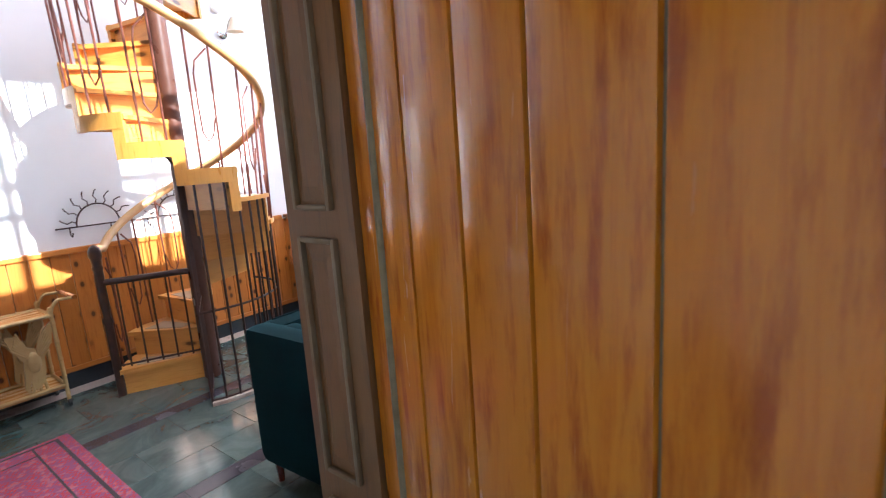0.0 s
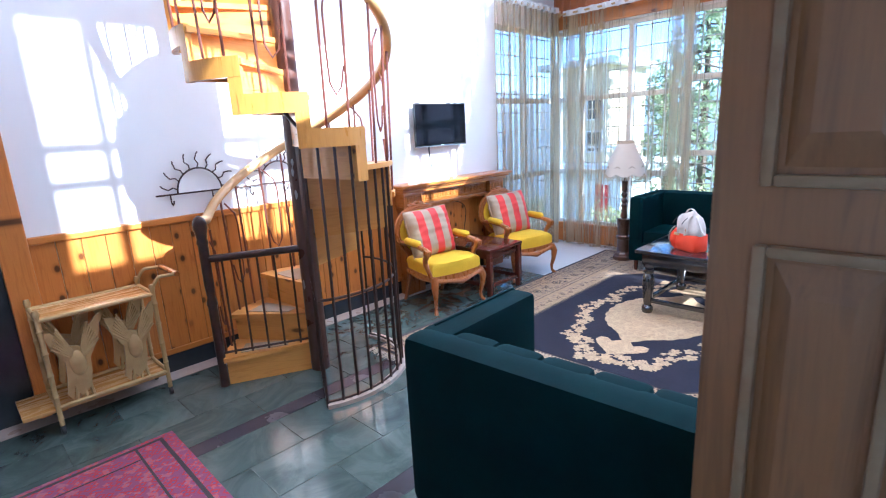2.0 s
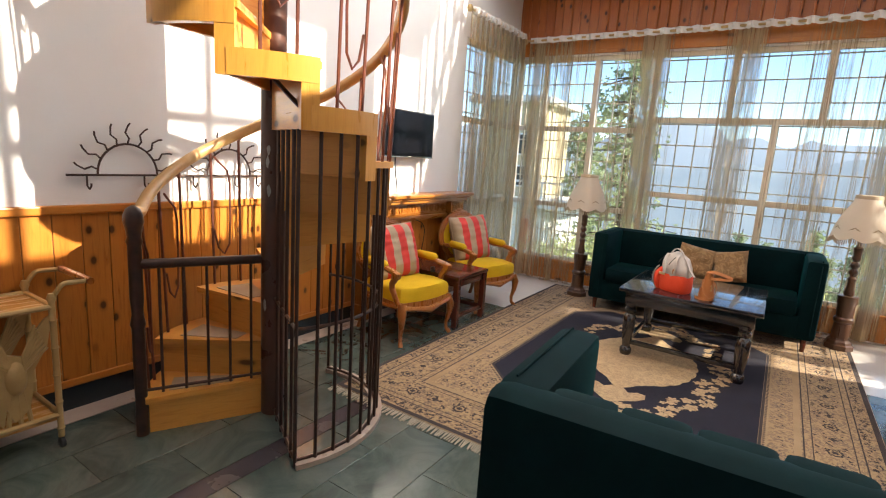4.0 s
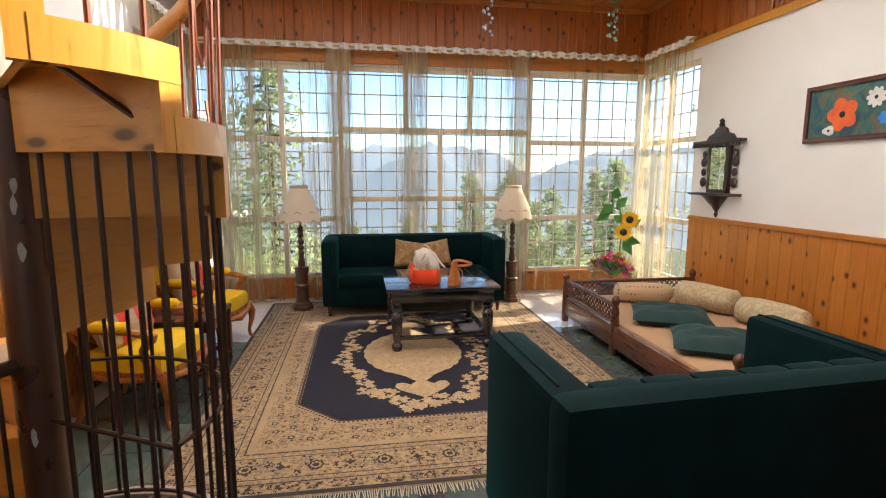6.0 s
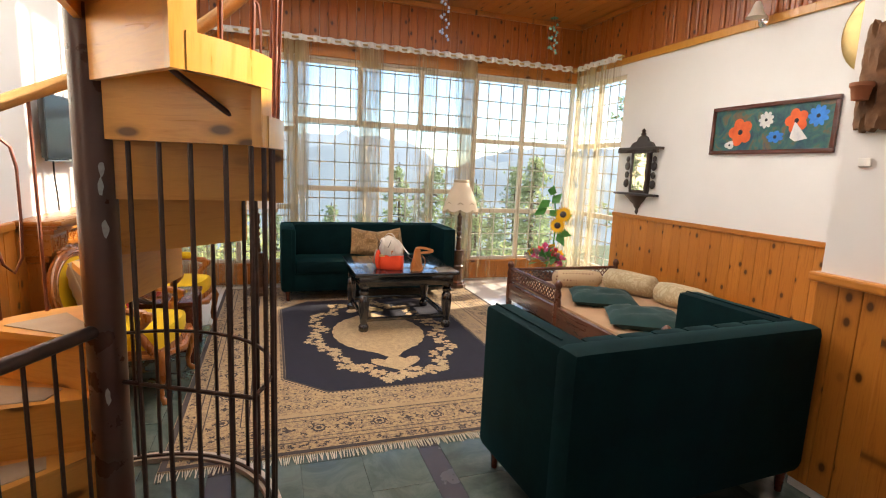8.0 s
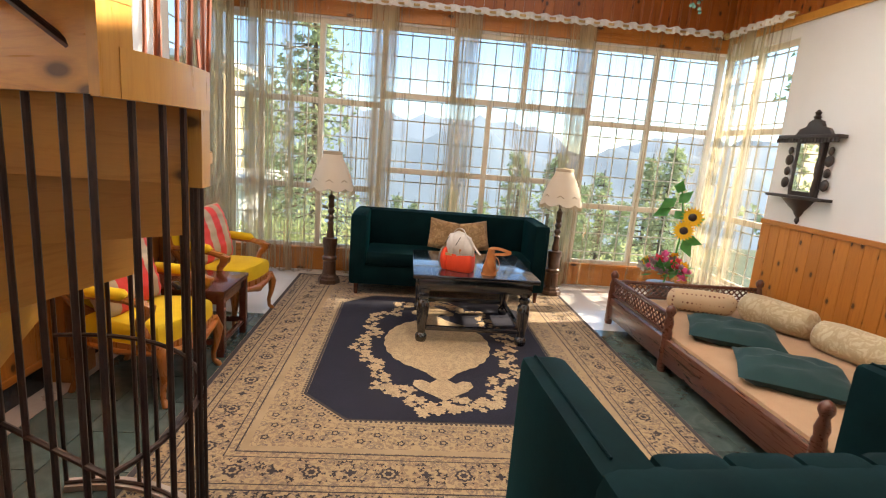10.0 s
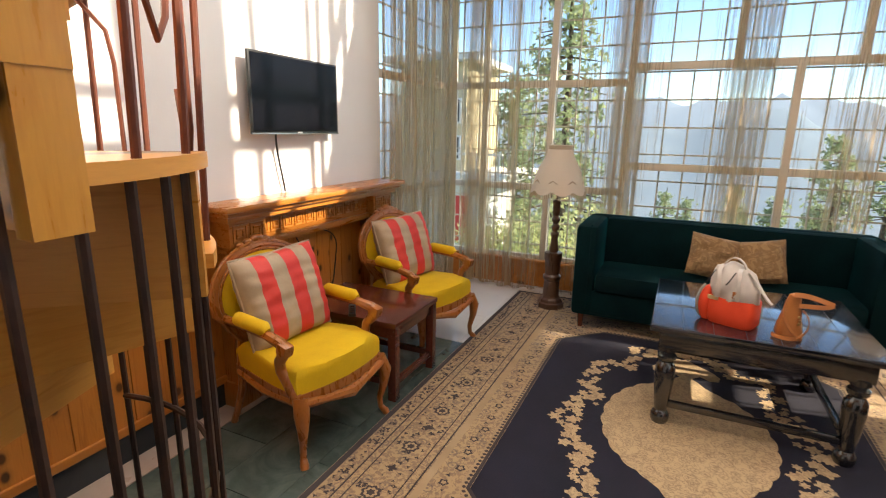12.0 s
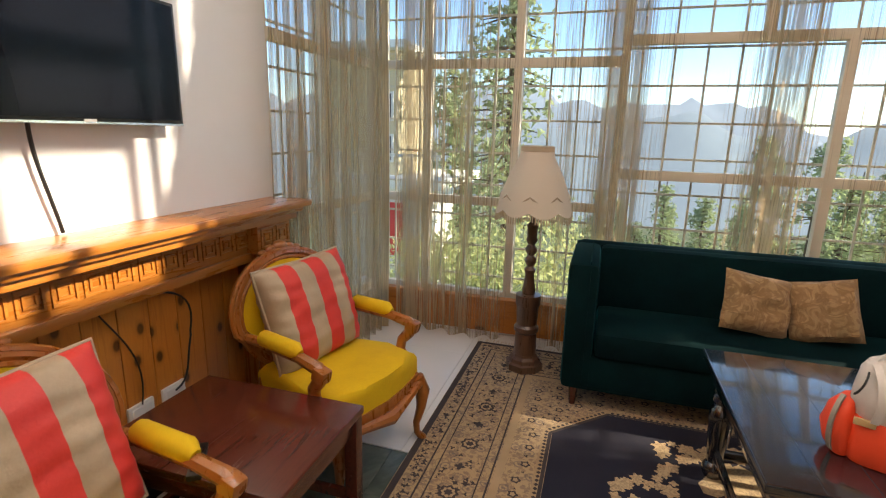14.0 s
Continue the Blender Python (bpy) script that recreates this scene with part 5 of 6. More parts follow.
def armchair():
    ch = thing("armchair", "carved walnut armchair with yellow velvet seat", "chair", group="yellow armchairs")
    # local: faces +x, origin between the feet; seat 0.5 wide (y) by 0.5 deep
    seat = [(0.26, -0.27), (0.29, -0.12), (0.3, 0.0), (0.29, 0.12), (0.26, 0.27), (0.1, 0.265), (-0.22, 0.22), (-0.22, -0.22), (0.1, -0.265)]
    bm = prism(seat, 0.33, 0.445)
    bmesh.ops.bevel(bm, geom=[e for e in bm.edges if all(v.co.z > 0.44 for v in e.verts)], offset=0.045, segments=4, profile=0.5, affect="EDGES")
    part("seat", bm, M_yellow, ch, "mustard yellow velvet seat")
    bm = prism([(x * 1.02, y * 1.02) for x, y in seat], 0.29, 0.335)
    part("seat_frame", bm, M_chair, ch)
    part("front_apron", tube([(0.285, -0.25, 0.3), (0.305, -0.15, 0.285), (0.315, -0.05, 0.27), (0.318, 0, 0.262), (0.315, 0.05, 0.27), (0.305, 0.15, 0.285), (0.285, 0.25, 0.3)], [0.022, 0.018, 0.024, 0.03, 0.024, 0.018, 0.022], 8), M_chair, ch)
    for s in (-1, 1):
        part("apron", tube([(-0.2, s * 0.22, 0.3), (0.03, s * 0.255, 0.285), (0.26, s * 0.265, 0.3)], 0.02, 8), M_chair, ch)
        part("leg", tube([(0.265, s * 0.255, 0.32), (0.29, s * 0.275, 0.25), (0.285, s * 0.27, 0.17), (0.268, s * 0.258, 0.09), (0.27, s * 0.262, 0.04), (0.29, s * 0.275, 0.015), (0.295, s * 0.278, 0.0)], [0.036, 0.034, 0.023, 0.016, 0.015, 0.02, 0.018], 10), M_chair, ch)
        part("leg", tube([(-0.2, s * 0.2, 0.32), (-0.215, s * 0.205, 0.2), (-0.25, s * 0.215, 0.08), (-0.28, s * 0.22, 0.0)], [0.026, 0.02, 0.017, 0.018], 8), M_chair, ch)
        rest = part("arm", tube([(-0.23, s * 0.262, 0.575), (-0.1, s * 0.272, 0.585), (0.1, s * 0.28, 0.58), (0.2, s * 0.285, 0.565), (0.235, s * 0.29, 0.54)], [0.02, 0.022, 0.022, 0.026, 0.022], 8), M_chair, ch)
        part("arm_pad", tube([(-0.12, s * 0.272, 0.602), (-0.1, s * 0.274, 0.608), (0.08, s * 0.28, 0.605), (0.105, s * 0.28, 0.595)], [0.018, 0.033, 0.033, 0.018], 10), M_yellow, rest, "yellow velvet arm pad")
        part("arm_front", moved(slab(-0.03, 0.03, -0.026, 0.026, -0.03, 0.024, 0.012), Matrix.Translation((0.222, s * 0.288, 0.55)) @ Matrix.Rotation(0.25, 4, "Y")), M_chair, rest)
        part("arm_post", tube([(0.225, s * 0.288, 0.55), (0.205, s * 0.286, 0.515), (0.17, s * 0.278, 0.475), (0.165, s * 0.27, 0.43), (0.2, s * 0.262, 0.38), (0.24, s * 0.255, 0.32)], [0.024, 0.027, 0.024, 0.024, 0.028, 0.032], 10), M_chair, ch)
    # rounded back, leaning
    def back(a, k):
        y = k * 0.29 * math.sin(a) * (1 if math.cos(a) > -0.2 else 0.92)
        h = 0.635 + k * 0.238 * math.cos(a)
        return Vector((-0.2 - 0.22 * (h - 0.4), y, h))
    loop = [back(2 * math.pi * i / 40, 1.0) for i in range(40)]
    ring = part("back_frame", tube(loop, 0.024, 8, None, True), M_chair, ch)
    for k, r in ((1.07, 0.011), (0.92, 0.009)):
        part("back_moulding", tube([back(2 * math.pi * i / 40, k) + Vector((0.014, 0, 0)) for i in range(40)], r, 6, None, True), M_chair, ring)
    bm = bmesh.new()
    for off in (0.03, -0.025):
        c = bm.verts.new(back(0, 0) + Vector((off * 1.4, 0, 0)))
        vs = [bm.verts.new(back(2 * math.pi * i / 40, 0.93) + Vector((off * 0.4, 0, 0))) for i in range(40)]
        mid = [bm.verts.new(back(2 * math.pi * i / 40, 0.7) + Vector((off, 0, 0))) for i in range(40)]
        for i in range(40):
            bm.faces.new((c, mid[i], mid[(i + 1) % 40]))
            bm.faces.new((mid[i], vs[i], vs[(i + 1) % 40], mid[(i + 1) % 40]))
    part("backrest", bm, M_yellow, ch, "yellow velvet back panel")
    for s in (-1, 1):
        part("back_post", tube([back(math.pi * 0.75, 1.0) * 1 if s > 0 else back(-math.pi * 0.75, 1.0), Vector((-0.2, s * 0.21, 0.33))], 0.022, 8), M_chair, ch)
    bm = bmesh.new()
    for y, z, r in ((0, 0.03, 0.034), (-0.05, 0.015, 0.024), (0.05, 0.015, 0.024), (-0.095, 0.0, 0.018), (0.095, 0.0, 0.018)):
        bmesh.ops.create_icosphere(bm, subdivisions=2, radius=r, matrix=Matrix.Translation((-0.308, y, 0.885 + z * 0.6)) @ Matrix.Diagonal((0.7, 1.3, 0.8, 1)))
    part("crest", bm, M_chair, ch, "carved shell crest")
    return ch


def striped_cushion():
    """Beige cushion with coral stripes and piped edge."""
    cu = thing("striped_cushion", "coral and beige striped satin cushion on the armchair", "cushion", group="striped cushions")
    bm = pillow(0.48, 0.45, 0.18, 42, 0.007, 2)
    for v in bm.verts:
        v.co.z += 0.0035 * math.sin(v.co.y * 95 + 2.5 * noise.noise(v.co * 9)) * (0.35 + 2.4 * abs(v.co.x)) * min(1, abs(v.co.z) * 30)
    for f in bm.faces:
        x = f.calc_center_median().x / 0.47 + 0.5
        f.material_index = 1 if min(max(int(x * 6), 0), 5) % 2 else 0
    part("cover", bm, [M_beige, M_red], cu)
    n = 12
    pts = []
    for k in range(4 * n):
        u, v = {0: (-1 + 2 * (k % n) / n, -1), 1: (1, -1 + 2 * (k % n) / n), 2: (1 - 2 * (k % n) / n, 1), 3: (-1, 1 - 2 * (k % n) / n)}[k // n]
        pin = 1 - 0.06 * (1 - abs(u * v)) * (abs(u) ** 6 + abs(v) ** 6) * 0.7
        pts.append((u * 0.24 * pin, v * 0.225 * pin, 0))
    part("piping", tube(pts, 0.006, 6, None, True), M_beige, cu)
    return cu


chair = armchair()
CH1 = pose(-1.87, 4.05, 0, 0, 0, -8)
CH2 = pose(-1.85, 5.22, 0, 0, 0, -14)
chair.matrix_world = CH1
copy_thing(chair, CH2)
cush = striped_cushion()
LEAN_C = pose(-0.125, 0.0, 0.645, 0, 0, 90) @ pose(0, 0, 0, 74, -2.5, 0)
cush.matrix_world = CH1 @ LEAN_C
copy_thing(cush, CH2 @ LEAN_C)

# ---- side table ----
st = thing("side_table", "dark mahogany low side table between the armchairs", "table", pose(-1.88, 4.64, 0))
part("tabletop", slab(-0.34, 0.34, -0.255, 0.255, 0.425, 0.455, 0.006), M_mahog, st)
for x in (-0.31, 0.31):
    for y in (-0.225, 0.225):
        part("leg", slab(x - 0.024, x + 0.024, y - 0.024, y + 0.024, 0, 0.425, 0.004), M_mahog, st)
for y in (-0.225, 0.225):
    part("rail", slab(-0.28, 0.29, y - 0.012, y + 0.012, 0.36, 0.425, 0.003), M_mahog, st)
    part("stretcher", slab(-0.28, 0.29, y - 0.012, y + 0.012, 0.08, 0.115, 0.003), M_mahog, st)
for x in (-0.31, 0.31):
    part("rail", slab(x - 0.012, x + 0.012, -0.2, 0.2, 0.36, 0.425, 0.003), M_mahog, st)
    part("stretcher", slab(x - 0.012, x + 0.012, -0.2, 0.2, 0.08, 0.115, 0.003), M_mahog, st)
rc = thing("remote_control", "slim black remote control on the side table", "remote control", pose(-1.85, 4.44, 0.455, 0, 0, 35))
part("case", slab(-0.02, 0.02, -0.08, 0.08, 0.0, 0.018, 0.004), M_tvf, rc)
for i in range(4):
    part("button", slab(-0.012, 0.012, -0.06 + 0.03 * i, -0.045 + 0.03 * i, 0.0175, 0.02), M_black, rc)

# ---- mantelpiece ----
mn = thing("mantelpiece", "carved honey-coloured wooden mantelpiece against pine panelling", "mantelpiece", pose(XL, 0, 0))
MY0, MY1 = 3.98, 5.45
part("shelf", slab(0.0, 0.235, MY0 - 0.1, MY1 + 0.09, 1.055, 1.085, 0.01), M_mantel, mn)
part("moulding", slab(0.0, 0.205, MY0 - 0.07, MY1 + 0.06, 1.03, 1.055, 0.01), M_mantel, mn)
part("moulding", slab(0.0, 0.18, MY0 - 0.05, MY1 + 0.04, 1.0, 1.03, 0.008), M_mantel, mn)
part("frieze", slab(0.0, 0.09, MY0 + 0.2, MY1 - 0.2, 0.87, 1.0, 0.004), M_mantel, mn)
part("frieze_rail", slab(0.0, 0.105, MY0 + 0.2, MY1 - 0.2, 0.83, 0.87, 0.008), M_mantel, mn)


def key_square(parent, x, y, z, s):
    """A carved square spiral."""
    bm = bmesh.new()
    t = s * 0.1
    for k, r in enumerate((s / 2, s * 0.27)):
        box(bm, x, x + 0.006, y - r, y + r, z + r - t, z + r)
        box(bm, x, x + 0.006, y - r, y + r, z - r, z - r + t)
        box(bm, x, x + 0.006, y - r, y - r + t, z - r + t, z + r - t)
        box(bm, x, x + 0.006, y + r - t, y + r, z - r + t, z + r - t)
    part("key_carving", bm, M_mantel, parent, smooth=False)


for i in range(11):
    key_square(mn, 0.09, MY0 + 0.255 + i * 0.0965, 0.935, 0.078)
for y0 in (MY0, MY1 - 0.2):
    part("capital", slab(0.0, 0.15, y0 - 0.02, y0 + 0.22, 0.87, 1.0, 0.006), M_mantel, mn)
    for dy in (0.045, 0.155):
        key_square(mn, 0.15, y0 + dy, 0.935, 0.09)
    part("necking", slab(0.0, 0.135, y0 - 0.01, y0 + 0.21, 0.83, 0.87, 0.012), M_mantel, mn)
    part("pilaster", slab(0.0, 0.1, y0, y0 + 0.2, 0.06, 0.83, 0.006), M_mantel_v, mn)
    part("plinth", slab(0.0, 0.125, y0 - 0.015, y0 + 0.215, 0.0, 0.14, 0.006), M_mantel_v, mn)
    bm = tube(bezier((0.1, y0 + 0.1, 0.82), (0.19, y0 + 0.1, 0.82), (0.2, y0 + 0.1, 0.7), (0.12, y0 + 0.1, 0.68), 8), [0.03, 0.04, 0.045, 0.05, 0.05, 0.045, 0.04, 0.035, 0.03], 10)
    part("scroll_bracket", bm, M_mantel_v, mn, "carved scroll bracket")
    bm = bmesh.new()
    for k in range(7):
        z = 0.62 - k * 0.06
        sgn = 1 if k % 2 else -1
        bmesh.ops.create_icosphere(bm, subdivisions=2, radius=0.028, matrix=Matrix.Translation((0.105, y0 + 0.1 + sgn * 0.02, z)) @ Matrix.Rotation(sgn * 0.6, 4, "X") @ Matrix.Diagonal((0.5, 0.7, 1.2, 1)))
    part("vine_carving", bm, M_mantel_v, mn)

# sockets, cables and wall screen
for y in (4.68, 4.83):
    sk = thing("wall_socket", "white plastic wall socket on pine boards", "socket", pose(XL + 0.018, y, 0.39), "wall sockets")
    part("plate", slab(0, 0.012, -0.055, 0.055, -0.035, 0.035, 0.004), M_plastic, sk)
    part("insert", slab(0.012, 0.016, -0.04, 0.04, -0.022, 0.022, 0.002), M_ring, sk)
cb = thing("power_cable", "thin black cables hanging to the socket", "cable", pose(0, 0, 0))
part("cord", tube(bezier((XL + 0.02, 4.55, 0.83), (XL + 0.05, 4.75, 0.84), (XL + 0.05, 4.98, 0.82), (XL + 0.045, 4.92, 0.62), 14) + bezier((XL + 0.045, 4.92, 0.6), (XL + 0.05, 4.88, 0.5), (XL + 0.05, 4.9, 0.42), (XL + 0.035, 4.83, 0.4), 8), 0.004, 6), M_cable, cb)
part("cord", tube(bezier((XL + 0.02, 4.56, 0.82), (XL + 0.04, 4.62, 0.7), (XL + 0.04, 4.72, 0.6), (XL + 0.035, 4.68, 0.42), 12), 0.003, 6), M_cable, cb)
tv = thing("television", "black flat wall-mounted television", "television", pose(XL, 4.59, 1.62))
part("mount", slab(0.0, 0.03, -0.12, 0.12, -0.1, 0.1, 0.003), M_tvf, tv)
part("body", slab(0.03, 0.06, -0.34, 0.34, -0.19, 0.19, 0.012), M_tvf, tv)
part("bezel", slab(0.055, 0.072, -0.362, 0.362, -0.208, 0.208, 0.005), M_tvf, tv)
part("screen", slab(0.0722, 0.0735, -0.35, 0.35, -0.19, 0.196), M_tv, tv)
part("lower_trim", slab(0.0722, 0.0745, -0.36, 0.36, -0.207, -0.2), M_chrome, tv)
part("badge", slab(0.0746, 0.0755, -0.02, 0.02, -0.203, -0.193), M_plastic, tv)
part("cord", tube(bezier((0.03, -0.15, -0.19), (0.02, -0.15, -0.3), (0.03, -0.12, -0.4), (0.02, -0.09, -0.53), 10), 0.006, 6), M_cable, tv, "black hanging cable")

# ---- curtains ----


def curtain(name, label, path, z0, z1, material, wave=0.035, pitch=0.16, seed=0):
    """Sheer cloth hung in soft folds along a line of points, with a header and grommets on a rod."""
    cu = thing(name, label, "curtain", pose(0, 0, 0), "sheer curtains")
    a, b = Vector((*path[0], 0)), Vector((*path[1], 0))
    ln, d = (b - a).length, (b - a).normalized()
    nrm = Vector((-d.y, d.x, 0))
    n = int(ln / 0.02)
    bm = bmesh.new()
    cols = []
    for i in range(n + 1):
        s = ln * i / n
        col = []
        for j in range(9):
            f = j / 8
            w = wave * (0.8 + 0.6 * f) * math.sin(2 * math.pi * s / pitch + 1.2 * noise.noise(Vector((s * 2, f * 0.7 + seed, 0))))
            w += 0.03 * f * noise.noise(Vector((s * 1.3, f * 2, seed + 4)))
            z = z1 + (z0 - z1) * f + (0.012 * math.sin(s * 9) if j == 8 else 0)
            col.append(bm.verts.new(a + d * s + nrm * w + Vector((0, 0, z))))
        cols.append(col)
    for p, q in zip(cols, cols[1:]):
        for j in range(8):
            bm.faces.new((p[j], q[j], q[j + 1], p[j + 1]))
    part("cloth", bm, material, cu)
    tape = bmesh.new()
    rows = []
    for i in range(n + 1):
        s = ln * i / n
        w = wave * 0.85 * math.sin(2 * math.pi * s / pitch + 1.2 * noise.noise(Vector((s * 2, seed, 0))))
        q = a + d * s + nrm * (w - 0.004)
        rows.append([tape.verts.new(q + Vector((0, 0, z1 + h + 0.006 * math.sin(s * 40)))) for h in (0.014, -0.05)])
    for p, q in zip(rows, rows[1:]):
        tape.faces.new((p[0], q[0], q[1], p[1]))
    part("header_tape", tape, M_ring, cu, "white header tape")
    rod = z1 - 0.02
    pole = part("rod", tube([a + Vector((0, 0, rod)) - d * 0.05, b + Vector((0, 0, rod)) + d * 0.05], 0.012, 8), M_gold, cu, "brass curtain rod")
    part("finial", lathe([(0.02, -0.03), (0.03, 0), (0.02, 0.03)], 10), M_gold, pole).matrix_local = Matrix.Translation(a + Vector((0, 0, rod)) - d * 0.06)
    k = int(ln / pitch * 1.0)
    for i in range(k):
        s = (i + 0.5) * pitch
        c = a + d * s + Vector((0, 0, rod))
        ring = lathe([(0.03, -0.018), (0.036, 0), (0.03, 0.018)], 12)
        moved(ring, Matrix.Translation(c) @ Matrix((nrm, Vector((0, 0, 1)), d)).transposed().to_4x4())
        part("header_ring", ring, M_ring, pole)
    return cu


curtain("curtain", "grey brown sheer curtain across the long window", (( -2.16, YW - 0.15), (2.82, YW - 0.15)), 0.03, 2.87, M_sheer, 0.03, 0.155, 1)
curtain("curtain", "gathered grey brown sheer curtain at the corner window", ((XL + 0.12, 5.44), (XL + 0.12, 6.66)), 0.03, 2.92, M_sheer_l, 0.04, 0.11, 2)
curtain("curtain", "sheer curtain at the corner window, sunlight painted into its cream tint", ((XR - 0.13, 6.62), (XR - 0.13, 5.72)), 0.1, 2.87, M_sheer_r, 0.035, 0.12, 3)

# ---- day bed ----
bed = thing("day_bed", "dark carved wooden day bed with tan mattress", "bed", pose(0, 0, 0))
BX0, BX1, BY0, BY1 = 1.49, 2.93, 2.35, 5.52
for x0, x1, y0, y1 in ((BX0, BX0 + 0.05, BY0, BY1), (BX1 - 0.05, BX1, BY0, BY1), (BX0, BX1, BY0, BY0 + 0.05), (BX0, BX1, BY1 - 0.05, BY1)):
    part("rail", slab(x0, x1, y0, y1, 0.07, 0.25, 0.01), M_bed, bed)
part("mattress", slab(BX0 + 0.05, BX1 - 0.04, BY0 + 0.05, BY1 - 0.05, 0.13, 0.27, 0.035), M_matt, bed, "tan cloth mattress")
post = [(0.03, 0), (0.036, 0.03), (0.034, 0.3), (0.028, 0.32), (0.035, 0.36), (0.026, 0.4), (0.022, 0.415), (0.036, 0.445), (0.034, 0.47), (0.02, 0.49), (0.004, 0.5)]
for x, y in ((BX0 + 0.02, BY1 - 0.02), (BX0 + 0.02, 4.5), (BX1 - 0.03, BY1 - 0.02), (BX0 + 0.02, 3.13), (BX1 - 0.03, BY0 + 0.02)):
    part("post", lathe(post, 14, centre=(x, y)), M_bed, bed)


def lattice(parent, p, q, z0, z1):
    """A fretwork panel between two points."""
    a, b = Vector((*p, 0)), Vector((*q, 0))
    d = (b - a).normalized()
    ln = (b - a).length
    part("top_rail", tube([a + Vector((0, 0, z1)), b + Vector((0, 0, z1))], 0.017, 8), M_bed, parent)
    part("lower_rail", tube([a + Vector((0, 0, z0)), b + Vector((0, 0, z0))], 0.013, 8), M_bed, parent)
    bm = bmesh.new()
    h = z1 - z0
    s = -h
    while s < ln:
        for u0, u1, za, zb in ((s, s + h, z0, z1), (s, s + h, z1, z0)):
            if u0 < 0:
                f = -u0 / h
                u0, za = 0, za + (zb - za) * f
            if u1 > ln:
                f = (ln - u0) / (u1 - u0)
                u1, zb = ln, za + (zb - za) * f
            tube([a + d * u0 + Vector((0, 0, za)), a + d * u1 + Vector((0, 0, zb))], 0.007, 5, bm)
        s += 0.055
    tagged(part("fretwork", bm, M_bed, parent, "pierced lattice"), kind="stuff")


lattice(bed, (BX0 + 0.02, 4.53), (BX0 + 0.02, BY1 - 0.05), 0.29, 0.42)
lattice(bed, (BX0 + 0.06, BY1 - 0.02), (BX1 - 0.06, BY1 - 0.02), 0.27, 0.4)


def dots():
    m = mat("tan cloth with brown dots", (0.5, 0.36, 0.22), 0.85)
    n = Nodes(m)
    v = n.add("TexVoronoi", Vector=n.coords(), Scale=28.0)
    v.inputs["Randomness"].default_value = 0.15
    n.color(n.mix(n.ramp(v.outputs["Distance"], [(0.22, grey(1)), (0.3, grey(0))]), (0.52, 0.38, 0.24, 1), (0.16, 0.05, 0.03, 1)))
    return m


def bolster(x, y, z, rz, r, ln, material, label, seed):
    bo = thing("bolster", label, "cushion", pose(x, y, z, 0, 0, rz), "day bed cushions")
    pr = [(0.012, -ln / 2 - 0.015), (r * 0.6, -ln / 2), (r * 0.9, -ln / 2 + 0.03), (r, -ln / 4), (r * 1.02, 0), (r, ln / 4), (r * 0.9, ln / 2 - 0.03), (r * 0.6, ln / 2), (0.012, ln / 2 + 0.015)]
    bm = lathe(pr, 20)
    for v in bm.verts:
        v.co += 0.014 * noise.noise_vector(v.co * 7 + Vector((seed, 0, 0)))
    part("cover", moved(bm, Matrix.Rotation(radians(90), 4, "Y")), material, bo)


bolster(2.12, 5.12, 0.36, -14, 0.095, 0.52, dots(), "tan dotted bolster on the day bed", 1)
bolster(2.52, 4.76, 0.385, -64, 0.12, 0.54, M_floral, "cream floral bolster on the day bed", 2)
bolster(2.64, 4.16, 0.375, -76, 0.115, 0.54, M_floral, "cream floral bolster against the panelling", 3)
for x, y, rz, s in ((2.0, 4.5, -28, 1), (1.92, 3.82, -30, 2)):
    c = thing("flat_cushion", "teal cloth seat cushion on the day bed", "cushion", pose(x, y, 0.322, 0, 0, rz), "day bed cushions")
    part("cover", pillow(0.6, 0.56, 0.12, 12, 0.03, s), M_cushg, c)

# ---- pictures and fittings on the east wall ----
pic = thing("painting", "long floral painting in dark red frame", "painting", pose(XR, 3.815, 1.93))
part("backing", slab(-0.012, -0.002, -0.55, 0.55, -0.2, 0.2), M_mahog, pic)
for y0, y1, z0, z1 in ((-0.575, 0.575, 0.178, 0.215), (-0.575, 0.575, -0.215, -0.178), (-0.575, -0.54, -0.178, 0.178), (0.54, 0.575, -0.178, 0.178)):
    part("frame_bar", slab(-0.03, -0.002, y0, y1, z0, z1, 0.006), M_mahog, pic)


def canvas():
    m = mat("painted teal canvas", (0.03, 0.1, 0.11), 0.5)
    n = Nodes(m)
    v = n.coords()
    a = n.noise(v, 6, 4, 0.6, 1.5)
    c = n.ramp(a, [(0.25, (0.008, 0.02, 0.05)), (0.42, (0.02, 0.08, 0.1)), (0.52, (0.03, 0.13, 0.11)), (0.62, (0.16, 0.1, 0.05)), (0.75, (0.03, 0.07, 0.1))])
    n.color(c)
    n.bump(n.noise(v, 60, 3), 0.3, 0.003)
    return m


part("canvas", slab(-0.016, -0.012, -0.54, 0.54, -0.178, 0.178), canvas(), pic)
P_or, P_wh, P_bl = (stained(n, c, d, 0.5, 20, 0.6) for n, c, d in (("orange paint", (0.75, 0.12, 0.02), (0.5, 0.05, 0.02)), ("white paint strokes", (0.7, 0.68, 0.66), (0.4, 0.4, 0.5)), ("blue paint", (0.02, 0.22, 0.7), (0.01, 0.1, 0.4))))
P_dk = mat("dark paint", (0.01, 0.01, 0.02), 0.5)


